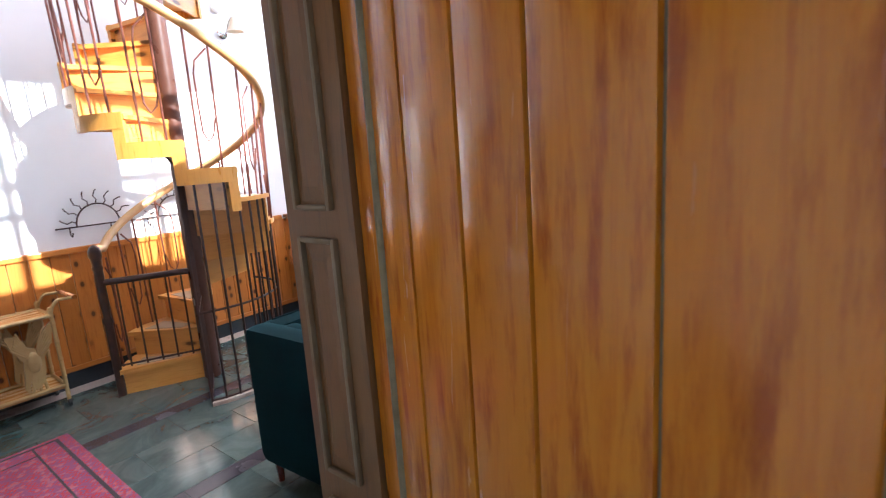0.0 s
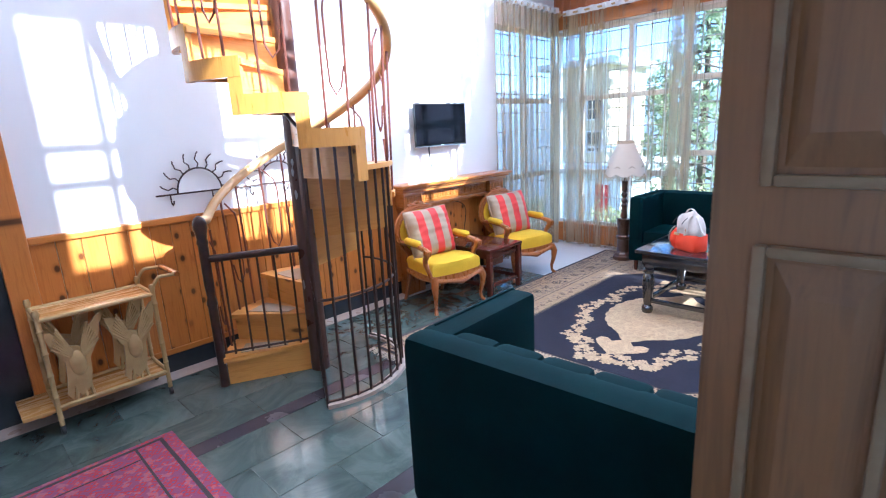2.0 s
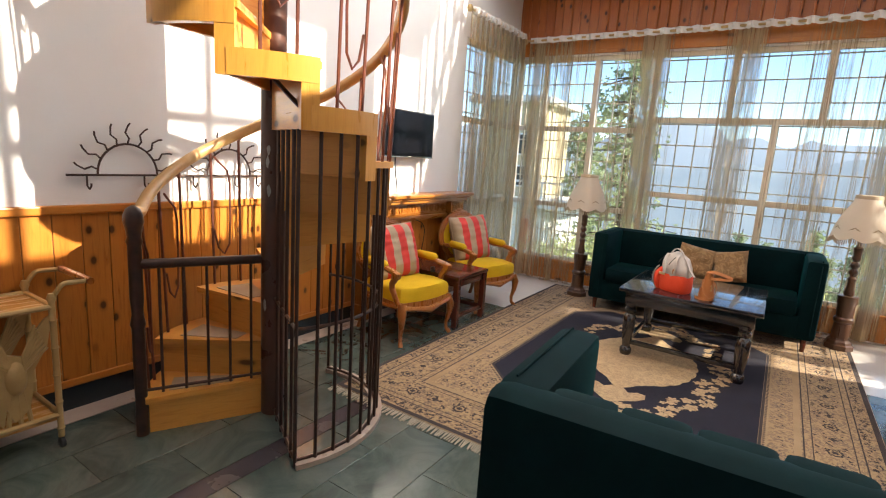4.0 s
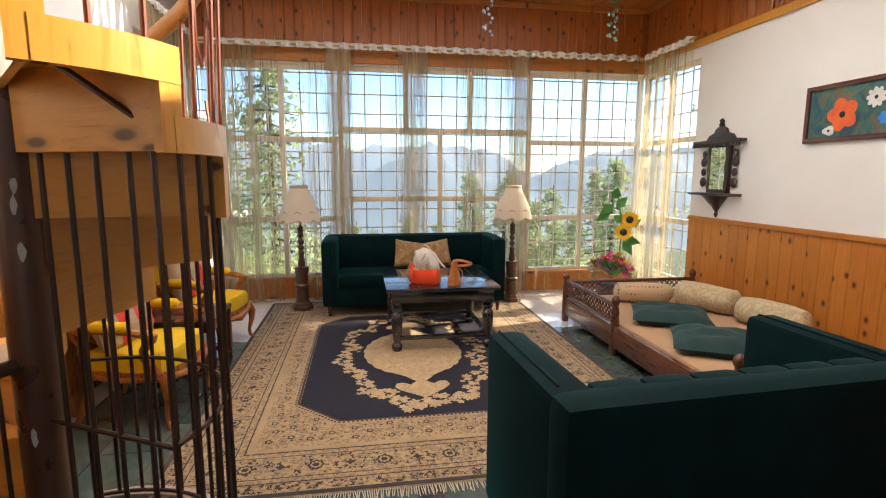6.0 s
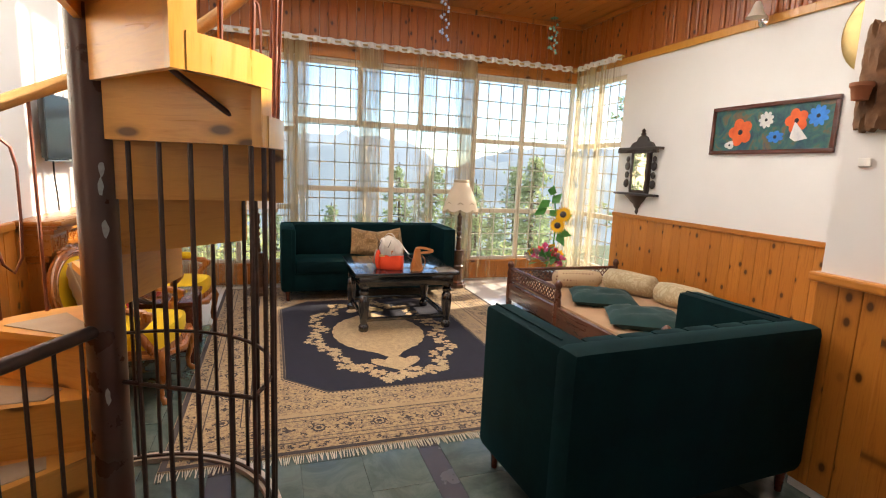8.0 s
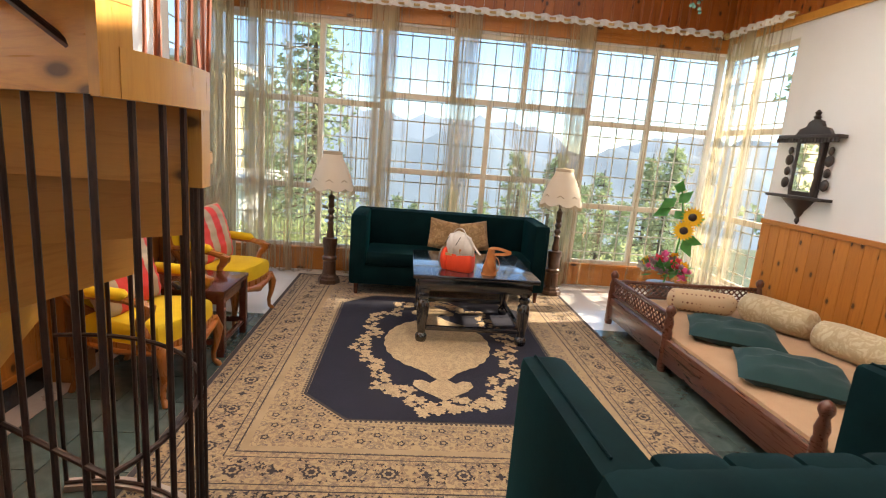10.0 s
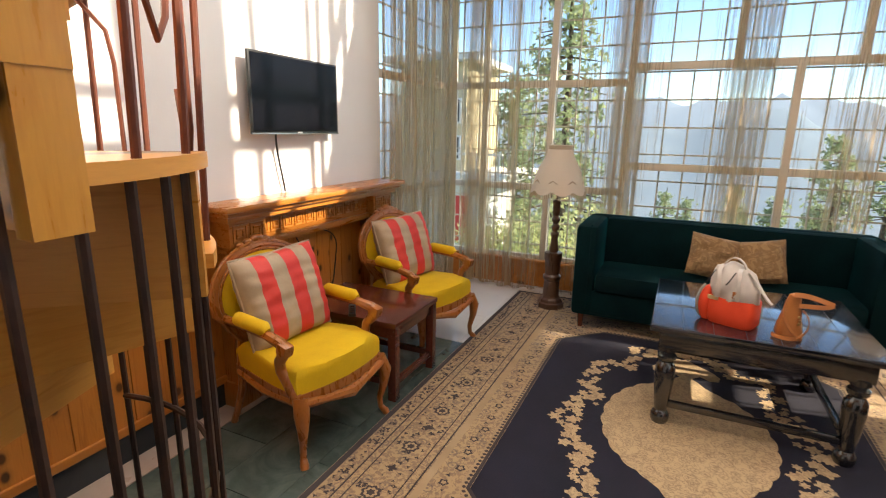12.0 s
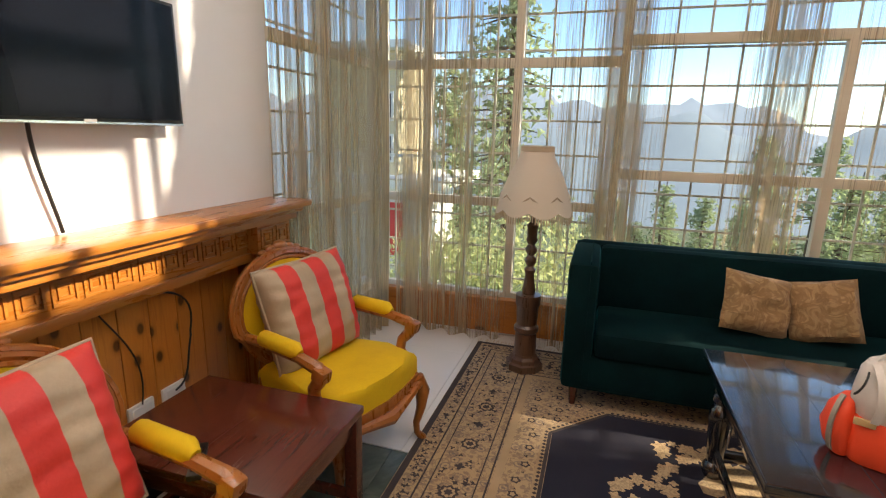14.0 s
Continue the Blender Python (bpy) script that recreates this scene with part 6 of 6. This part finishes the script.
def petals(y, z, r, n, material, sq=1.0, dz=0.0):
    bm = bmesh.new()
    c = bm.verts.new((-0.0185, y, z))
    k = n * 8
    vs = [bm.verts.new((-0.0172, y + r * (0.72 + 0.28 * abs(math.cos(n * t / 2))) * math.cos(t), z + sq * r * (0.72 + 0.28 * abs(math.cos(n * t / 2))) * math.sin(t))) for t in (2 * math.pi * i / k for i in range(k))]
    for i in range(k):
        bm.faces.new((c, vs[i], vs[(i + 1) % k]))
    part("flower", bm, material, pic, smooth=False)
    bm = bmesh.new()
    bmesh.ops.create_icosphere(bm, subdivisions=2, radius=r * 0.2, matrix=Matrix.Translation((-0.018, y, z)) @ Matrix.Diagonal((0.15, 1, 1, 1)))
    part("flower_heart", bm, P_dk, pic)


petals(0.26, -0.02, 0.125, 5, P_or)
petals(0.02, 0.07, 0.072, 9, P_wh)
petals(-0.25, 0.045, 0.1, 5, P_or)
petals(-0.42, 0.07, 0.085, 9, P_bl)
petals(-0.08, -0.075, 0.08, 7, P_bl, 0.65)
petals(0.36, -0.13, 0.055, 3, P_wh, 0.7)
bm = bmesh.new()
bm.faces.new([bm.verts.new((-0.0195, y, z)) for y, z in ((-0.24, 0.04), (-0.36, -0.1), (-0.26, -0.12), (-0.21, -0.09))])
part("calla", bm, P_wh, pic, "white calla flower", smooth=False)

mir = thing("wall_mirror", "small mirror in ornate dark carved wooden frame", "mirror", pose(XR, 5.34, 0))
part("backboard", slab(-0.02, 0.0, -0.16, 0.16, 1.26, 1.8, 0.006), M_mirrorw, mir)
part("mirror_glass", slab(-0.024, -0.021, -0.115, 0.115, 1.33, 1.76), mat("mirror silver", (0.9, 0.9, 0.9), 0.02, 1.0), mir, "silvered mirror glass")
for y in (-0.14, 0.14):
    part("side_column", lathe([(0.02, 1.3), (0.028, 1.36), (0.02, 1.45), (0.03, 1.54), (0.02, 1.62), (0.028, 1.72), (0.022, 1.78)], 12, centre=(-0.035, y)), M_mirrorw, mir)
for y in (-0.22, 0.22):
    bm = bmesh.new()
    for z, r in ((1.4, 0.05), (1.5, 0.04), (1.6, 0.05), (1.68, 0.035)):
        bmesh.ops.create_icosphere(bm, subdivisions=2, radius=r, matrix=Matrix.Translation((-0.02, y, z)) @ Matrix.Diagonal((0.35, 0.9, 1.0, 1)))
    part("fret_ear", bm, M_mirrorw, mir, "pierced side ornament")
part("shelf", slab(-0.11, 0, -0.32, 0.32, 1.27, 1.295, 0.006), M_mirrorw, mir)
part("cornice", slab(-0.09, 0, -0.33, 0.33, 1.78, 1.81, 0.008), M_mirrorw, mir)
bm = bmesh.new()
for i in range(19):
    y = -0.32 + i * 0.64 / 18
    box(bm, -0.09, -0.07, y - 0.012, y + 0.012, 1.745, 1.78)
part("dentil", bm, M_mirrorw, mir)
part("pediment", moved(prism([(-0.2, 0), (0.2, 0), (0.16, 0.05), (0.09, 0.07), (0.07, 0.11), (0, 0.14), (-0.07, 0.11), (-0.09, 0.07), (-0.16, 0.05)], -0.03, 0.0), Matrix.Translation((0, 0, 1.81)) @ Matrix(((0, 0, 1, 0), (1, 0, 0, 0), (0, 1, 0, 0), (0, 0, 0, 1)))), M_mirrorw, mir)
part("finial", lathe([(0.02, 1.94), (0.03, 1.96), (0.016, 1.975), (0.026, 1.995), (0.004, 2.02)], 10, centre=(-0.02, 0)), M_mirrorw, mir)
part("corbel", lathe([(0.006, 1.05), (0.022, 1.08), (0.014, 1.11), (0.035, 1.14), (0.05, 1.17), (0.085, 1.2), (0.12, 1.24), (0.15, 1.27)], 14, centre=(-0.01, 0)), M_mirrorw, mir)
bm = bpy.data.objects[mir.children[-1].name].data
for v in bm.vertices:
    v.co.x = min(v.co.x * 0.5, -0.001)


def sconce(m, label):
    sc = thing("wall_lamp", label, "lamp", m, "wall lamps")
    part("plate", moved(lathe([(0.05, 0), (0.05, 0.012), (0.02, 0.03)], 16), Matrix.Rotation(radians(90), 4, "Y")), M_chrome, sc)
    part("arm", tube(bezier((0.02, 0, 0.0), (0.1, 0.0, -0.06), (0.08, 0.02, 0.16), (0.15, 0.05, 0.12), 12), 0.009, 8), M_chrome, sc)
    bm = lathe([(0.02, 0.0), (0.035, -0.03), (0.05, -0.08), (0.075, -0.12), (0.08, -0.125)], 16)
    part("glass_shade", moved(bm, Matrix.Translation((0.15, 0.05, 0.12))), M_shade, sc, "frosted glass bell shade")
    return sc


sconce(pose(XL, 3.48, 2.83), "wall lamp with bell glass shade and curled arm")
sconce(pose(XR - 0.02, 3.98, 2.83, 0, 0, 180), "wall lamp with bell glass shade below the cladding")
sn = thing("smoke_detector", "round white detector on the white wall", "detector", pose(XL, 3.45, 3.05))
part("body", moved(lathe([(0.05, 0), (0.05, 0.02), (0.03, 0.035)], 18), Matrix.Rotation(radians(90), 4, "Y")), M_plastic, sn)
plate = thing("brass_plate", "large round brass plate hung on the wall", "plate", pose(XR - 0.005, 3.0, 2.55))
part("dish", moved(lathe([(0.3, 0.0), (0.31, 0.02), (0.29, 0.03), (0.2, 0.015), (0.02, 0.012)], 40), Matrix.Rotation(radians(-90), 4, "Y")), M_brass, plate)
sw = thing("wall_switch", "small beige switch plate on the white wall", "switch", pose(X0 - 0.001, 2.03, 1.575))
part("plate", slab(-0.012, 0, -0.025, 0.025, -0.018, 0.018, 0.004), M_plastic, sw)
bark = thing("bark_planter", "rough bark slab with terracotta cup on the wall", "wall planter", pose(X0 - 0.002, 2.03, 1.93))
bm = bmesh.new()
g = {}
for i in range(13):
    for j in range(31):
        u, v = i / 12 - 0.5, j / 30 - 0.5
        w = 0.155 + 0.03 * noise.noise(Vector((v * 7, 1, 2)))
        d = 0.035 * (1 - (2 * u) ** 4) + 0.03 * noise.noise(Vector((u * 12, v * 3, 7))) * (1 - (2 * u) ** 4)
        g[i, j] = bm.verts.new((-0.004 - max(d, 0), u * w + 0.012 * noise.noise(Vector((0, v * 9, 3))), v * 0.44 + 0.03 * noise.noise(Vector((u * 9, 0, v)))))
for i in range(12):
    for j in range(30):
        bm.faces.new((g[i, j], g[i, j + 1], g[i + 1, j + 1], g[i + 1, j]))
ext = bmesh.ops.extrude_face_region(bm, geom=bm.faces[:])
for v in ext["geom"]:
    if isinstance(v, bmesh.types.BMVert):
        v.co.x = 0
part("bark", bm, stained("rough brown bark", (0.2, 0.1, 0.05), (0.07, 0.035, 0.02), 0.9, 14, 0.9, 0.8, 40), bark)
part("cup", lathe([(0.03, -0.1), (0.038, -0.05), (0.044, -0.045), (0.044, -0.03), (0.03, -0.03)], 16, centre=(-0.07, 0.02)), stained("terracotta", (0.35, 0.13, 0.06), (0.25, 0.08, 0.04), 0.7), bark, "terracotta cup")

# ---- coat hooks ----
hk = thing("coat_hook_rail", "wrought iron sunrise coat hook rail on the wall", "coat rack", pose(XL, 0, 0))
part("bar", tube([(0.02, 1.91, 1.235), (0.02, 3.05, 1.235)], 0.006, 6), M_iron, hk)
for yc in (2.2, 2.8):
    part("arch", tube([(0.02, yc + 0.15 * math.cos(t), 1.24 + 0.16 * math.sin(t)) for t in np.linspace(0, math.pi, 18)], 0.006, 6), M_iron, hk)
    for t in np.linspace(0.15, math.pi - 0.15, 9):
        c, s = math.cos(t), math.sin(t)
        pts = [(0.02, yc + (0.15 + r) * c + w * s, 1.24 + (0.16 + r) * s - w * c) for r, w in ((0, 0), (0.03, 0.01), (0.06, -0.008), (0.095, 0.006), (0.11, 0.018))]
        part("ray", tube(pts, 0.005, 6), M_iron, hk)
for y in (2.0, 2.28, 2.56, 2.84, 3.0):
    part("hook", tube([(0.02, y, 1.23), (0.02, y, 1.18), (0.035, y + 0.004, 1.165), (0.05, y + 0.006, 1.18), (0.052, y + 0.006, 1.195)], 0.005, 6), M_iron, hk)

# ---- drinks trolley ----
tr = thing("serving_trolley", "gilt bamboo serving trolley with carved birds", "trolley", pose(0, 0, 0))
TX0, TX1, TY0, TY1 = -2.31, -2.0, 1.13, 1.7
part("top_tray", slab(TX0, TX1, TY0, TY1, 0.665, 0.68, 0.003), M_goldw, tr)
part("lower_tray", slab(TX0, TX1, TY0 - 0.16, TY1, 0.14, 0.16, 0.003), M_goldw, tr)
for z in (0.69, 0.175):
    for p, q in (((TX0, TY0), (TX1, TY0)), ((TX1, TY0), (TX1, TY1)), ((TX1, TY1), (TX0, TY1)), ((TX0, TY1), (TX0, TY0))):
        part("tray_rim", tube([(*p, z - 0.01), (*q, z - 0.01)], 0.012, 8), M_gold, tr)
for x in (TX0, TX1):
    for y in (TY0, TY1):
        pr = [(0.013, 0.055)]
        for k in range(5):
            z = 0.09 + k * 0.13
            pr += [(0.013, z), (0.017, z + 0.008), (0.013, z + 0.016)]
        lg = part("leg", lathe(pr + [(0.013, 0.7), (0.019, 0.715), (0.012, 0.74)], 10, centre=(x, y)), M_gold, tr)
        part("caster", moved(lathe([(0.018, -0.012), (0.026, -0.008), (0.026, 0.008), (0.018, 0.012)], 14), Matrix.Translation((x, y, 0.027)) @ Matrix.Rotation(radians(90), 4, "X")), M_cable, lg, "black caster wheel")
for x in (TX0, TX1):
    part("handle_arm", tube(bezier((x, TY1, 0.71), (x, TY1 + 0.06, 0.81), (x, TY1 + 0.04, 0.77), (x, TY1 + 0.15, 0.775), 8), 0.011, 8), M_gold, tr)
part("handle", tube([(TX0 - 0.0, TY1 + 0.15, 0.775), (TX1 + 0.02, TY1 + 0.15, 0.775)], 0.017, 8), M_chair, tr)
SC = Matrix.Translation((0, 0, 0.16)) @ Matrix.Diagonal((1, 1.12, 1.42, 1)) @ Matrix.Translation((0, 0, -0.16))
for yc in (1.27, 1.56):
    for xx in (TX1 - 0.01, TX0 + 0.03):
        bm = bmesh.new()
        body = [(0, 0.19), (0.03, 0.21), (0.045, 0.27), (0.05, 0.33), (0.1, 0.4), (0.125, 0.5), (0.1, 0.49), (0.05, 0.44), (0.02, 0.385), (-0.03, 0.4), (-0.09, 0.47), (-0.12, 0.47), (-0.1, 0.4), (-0.055, 0.335), (-0.06, 0.27), (-0.075, 0.2), (-0.055, 0.17), (-0.04, 0.23), (-0.02, 0.18)]
        prism(body, -0.008, 0.008, bm)
        moved(bm, Matrix.Translation((xx, yc, 0)) @ SC @ Matrix(((0, 0, 1, 0), (1, 0, 0, 0), (0, 1, 0, 0), (0, 0, 0, 1))))
        part("bird_panel", bm, M_gold, tr, "carved gilt bird panel")
        bm = bmesh.new()
        bmesh.ops.create_icosphere(bm, subdivisions=2, radius=0.05, matrix=Matrix.Translation((xx, yc - 0.005, 0.32)) @ Matrix.Diagonal((0.45, 0.8, 1.2, 1)))
        for k in range(7):
            for sgn in (1, -1):
                tube([(xx + 0.008, yc + sgn * 0.02, 0.34 + 0.006 * k), (xx + 0.01, yc + sgn * (0.1 - 0.006 * k), 0.4 + 0.013 * k)], 0.006, 5, bm)
        for a in (-0.03, 0.0, 0.025):
            tube([(xx, yc + a * 0.5, 0.3), (xx, yc + a, 0.22), (xx, yc + a * 1.4, 0.15)], 0.009, 6, bm)
        moved(bm, Matrix.Translation((xx, yc, 0)) @ SC @ Matrix.Translation((-xx, -yc, 0)))
        part("bird_relief", bm, M_gold, tr)

# ---- flowers by the window ----
fp = thing("flower_arrangement", "artificial sunflowers and pink blossoms in a pot", "flowers", pose(2.3, 6.1, 0))
part("pot", lathe([(0.1, 0), (0.13, 0.04), (0.16, 0.22), (0.17, 0.26), (0.15, 0.26)], 20), M_mirrorw, fp)
F_leaf = stained("green plastic leaf", (0.05, 0.25, 0.04), (0.02, 0.12, 0.03), 0.4, 20, 0.6)
F_pink, F_redf, F_yel, F_mauve = (mat(n, c, 0.6) for n, c in (("pink petal", (0.75, 0.1, 0.3)), ("red petal", (0.6, 0.03, 0.06)), ("yellow petal", (0.9, 0.5, 0.01)), ("mauve leaf", (0.3, 0.2, 0.24))))


def leaf_blade(bm, p, d, ln, w, up=Vector((0, 0, 1))):
    s = d.cross(up).normalized() * w
    q = [p, p + d * ln * 0.4 + s, p + d * ln, p + d * ln * 0.4 - s]
    mid = p + d * ln * 0.5 - up * w * 0.25
    vs = [bm.verts.new(v) for v in q] + [bm.verts.new(mid)]
    for i in range(4):
        bm.faces.new((vs[i], vs[(i + 1) % 4], vs[4]))


random.seed(31)
for col, num, name in ((F_pink, 8, "pink_blossom"), (F_redf, 9, "red_blossom"), (F_mauve, 9, "mauve_blossom"), (F_yel, 4, "yellow_blossom"), (M_ivory, 3, "white_blossom")):
    for _ in range(num):
        a, e = random.uniform(0, 6.28), random.uniform(0.15, 1.3)
        r = random.uniform(0.2, 0.3)
        p = Vector((r * math.cos(a) * math.cos(e) * 1.1, r * math.sin(a) * math.cos(e), 0.32 + r * 0.85 * math.sin(e)))
        bm = bmesh.new()
        for k in range(9):
            d = Vector((random.gauss(0, 1), random.gauss(0, 1), random.gauss(0.6, 1))).normalized()
            leaf_blade(bm, p, d, 0.06, 0.022, d.orthogonal().normalized())
        part(name, bm, col, fp)
bm = bmesh.new()
for _ in range(70):
    a, e = random.uniform(0, 6.28), random.uniform(-0.2, 1.2)
    p = Vector((0.16 * math.cos(a), 0.16 * math.sin(a), 0.34 + 0.1 * random.random()))
    leaf_blade(bm, p, Vector((math.cos(a) * math.cos(e), math.sin(a) * math.cos(e), math.sin(e))), random.uniform(0.1, 0.2), 0.03)
part("foliage", bm, F_leaf, fp)
part("stem", tube([(0, 0, 0.25), (0.09, 0, 0.6), (0.12, 0.02, 0.9), (0.04, 0, 1.25)], 0.009, 6), F_leaf, fp)
face = (Vector((-0.5, 1.0, 1.45)) - Vector((2.3, 6.1, 0.8))).normalized()
for x, z, r in ((0.18, 0.97, 0.085), (0.11, 0.83, 0.08)):
    c = Vector((x, -0.03, z))
    t0 = face.orthogonal().normalized()
    t1 = face.cross(t0)
    bm = bmesh.new()
    for k in range(18):
        d = t0 * math.cos(k * 0.349) + t1 * math.sin(k * 0.349)
        leaf_blade(bm, c + d * 0.03, (d + face * 0.15).normalized(), r, 0.018, face)
    part("sunflower_petals", bm, F_yel, fp, "yellow sunflower petals")
    bm = bmesh.new()
    bmesh.ops.create_icosphere(bm, subdivisions=2, radius=0.042, matrix=Matrix.Translation(c) @ face.to_track_quat("Z", "Y").to_matrix().to_4x4() @ Matrix.Diagonal((1, 1, 0.4, 1)))
    part("sunflower_heart", bm, M_mirrorw, fp, "dark sunflower heart")
for p, d, ln in (((0.02, 0, 1.1), (0.4, -0.2, 0.5), 0.16), ((0, 0, 1.15), (-0.5, -0.1, -0.3), 0.2), ((-0.05, -0.02, 1.05), (-0.7, 0, -0.35), 0.18), ((0.13, 0, 0.74), (0.3, -0.3, -0.7), 0.18), ((0.15, 0, 0.75), (0.7, -0.2, -0.2), 0.16), ((0.16, 0, 0.9), (0.7, -0.1, 0.3), 0.16), ((0, 0, 1.2), (0.1, -0.2, 0.8), 0.12), ((0, 0, 0.95), (0.8, 0.2, 0.4), 0.14)):
    bm = bmesh.new()
    leaf_blade(bm, Vector(p), Vector(d).normalized(), ln * 1.15, 0.06, (face + Vector((0, 0, 0.35))).normalized())
    part("broad_leaf", bm, F_leaf, fp)

# ---- hanging chimes and spotlight ----
M_shell = mat("pale blue glass shell", (0.45, 0.55, 0.75), 0.2)
M_green = mat("sea green glass", (0.2, 0.45, 0.38), 0.25)


def chime(x, y, z, ln, material, label, seed):
    random.seed(seed)
    c = thing("wind_chime", label, "wind chime", pose(x, y, z))
    part("cord", tube([(0, 0, ZC - z), (0, 0, 0)], 0.0025, 5), M_cable, c)
    part("disc", lathe([(0.01, -0.004), (0.05, 0), (0.02, 0.012), (0.004, 0.02)], 14), material, c)
    for k in range(18):
        a, f = k * 1.1, k / 18
        bm = lathe([(0.003, 0), (0.013, -0.008), (0.017, -0.024), (0.006, -0.034)], 8)
        part("drop", moved(bm, Matrix.Translation((0.045 * math.cos(a), 0.045 * math.sin(a), -0.05 - f * ln))), material, c)
    for k in range(3):
        a = k * 2.1
        part("string", tube([(0.03 * math.cos(a), 0.03 * math.sin(a), 0), (0.045 * math.cos(a), 0.045 * math.sin(a), -ln - 0.05)], 0.0015, 4), M_cable, c)


chime(0.78, 6.0, 3.38, 0.48, M_shell, "pale blue shell wind chime below the ceiling", 4)
chime(2.17, 6.1, 3.28, 0.34, M_green, "sea green glass wind chime below the ceiling", 6)
sp = thing("ceiling_spotlight", "small white ceiling spotlight", "spotlight", pose(0.22, 5.76, ZC))
part("body", lathe([(0.03, -0.06), (0.04, -0.05), (0.04, 0.0)], 16), M_plastic, sp)
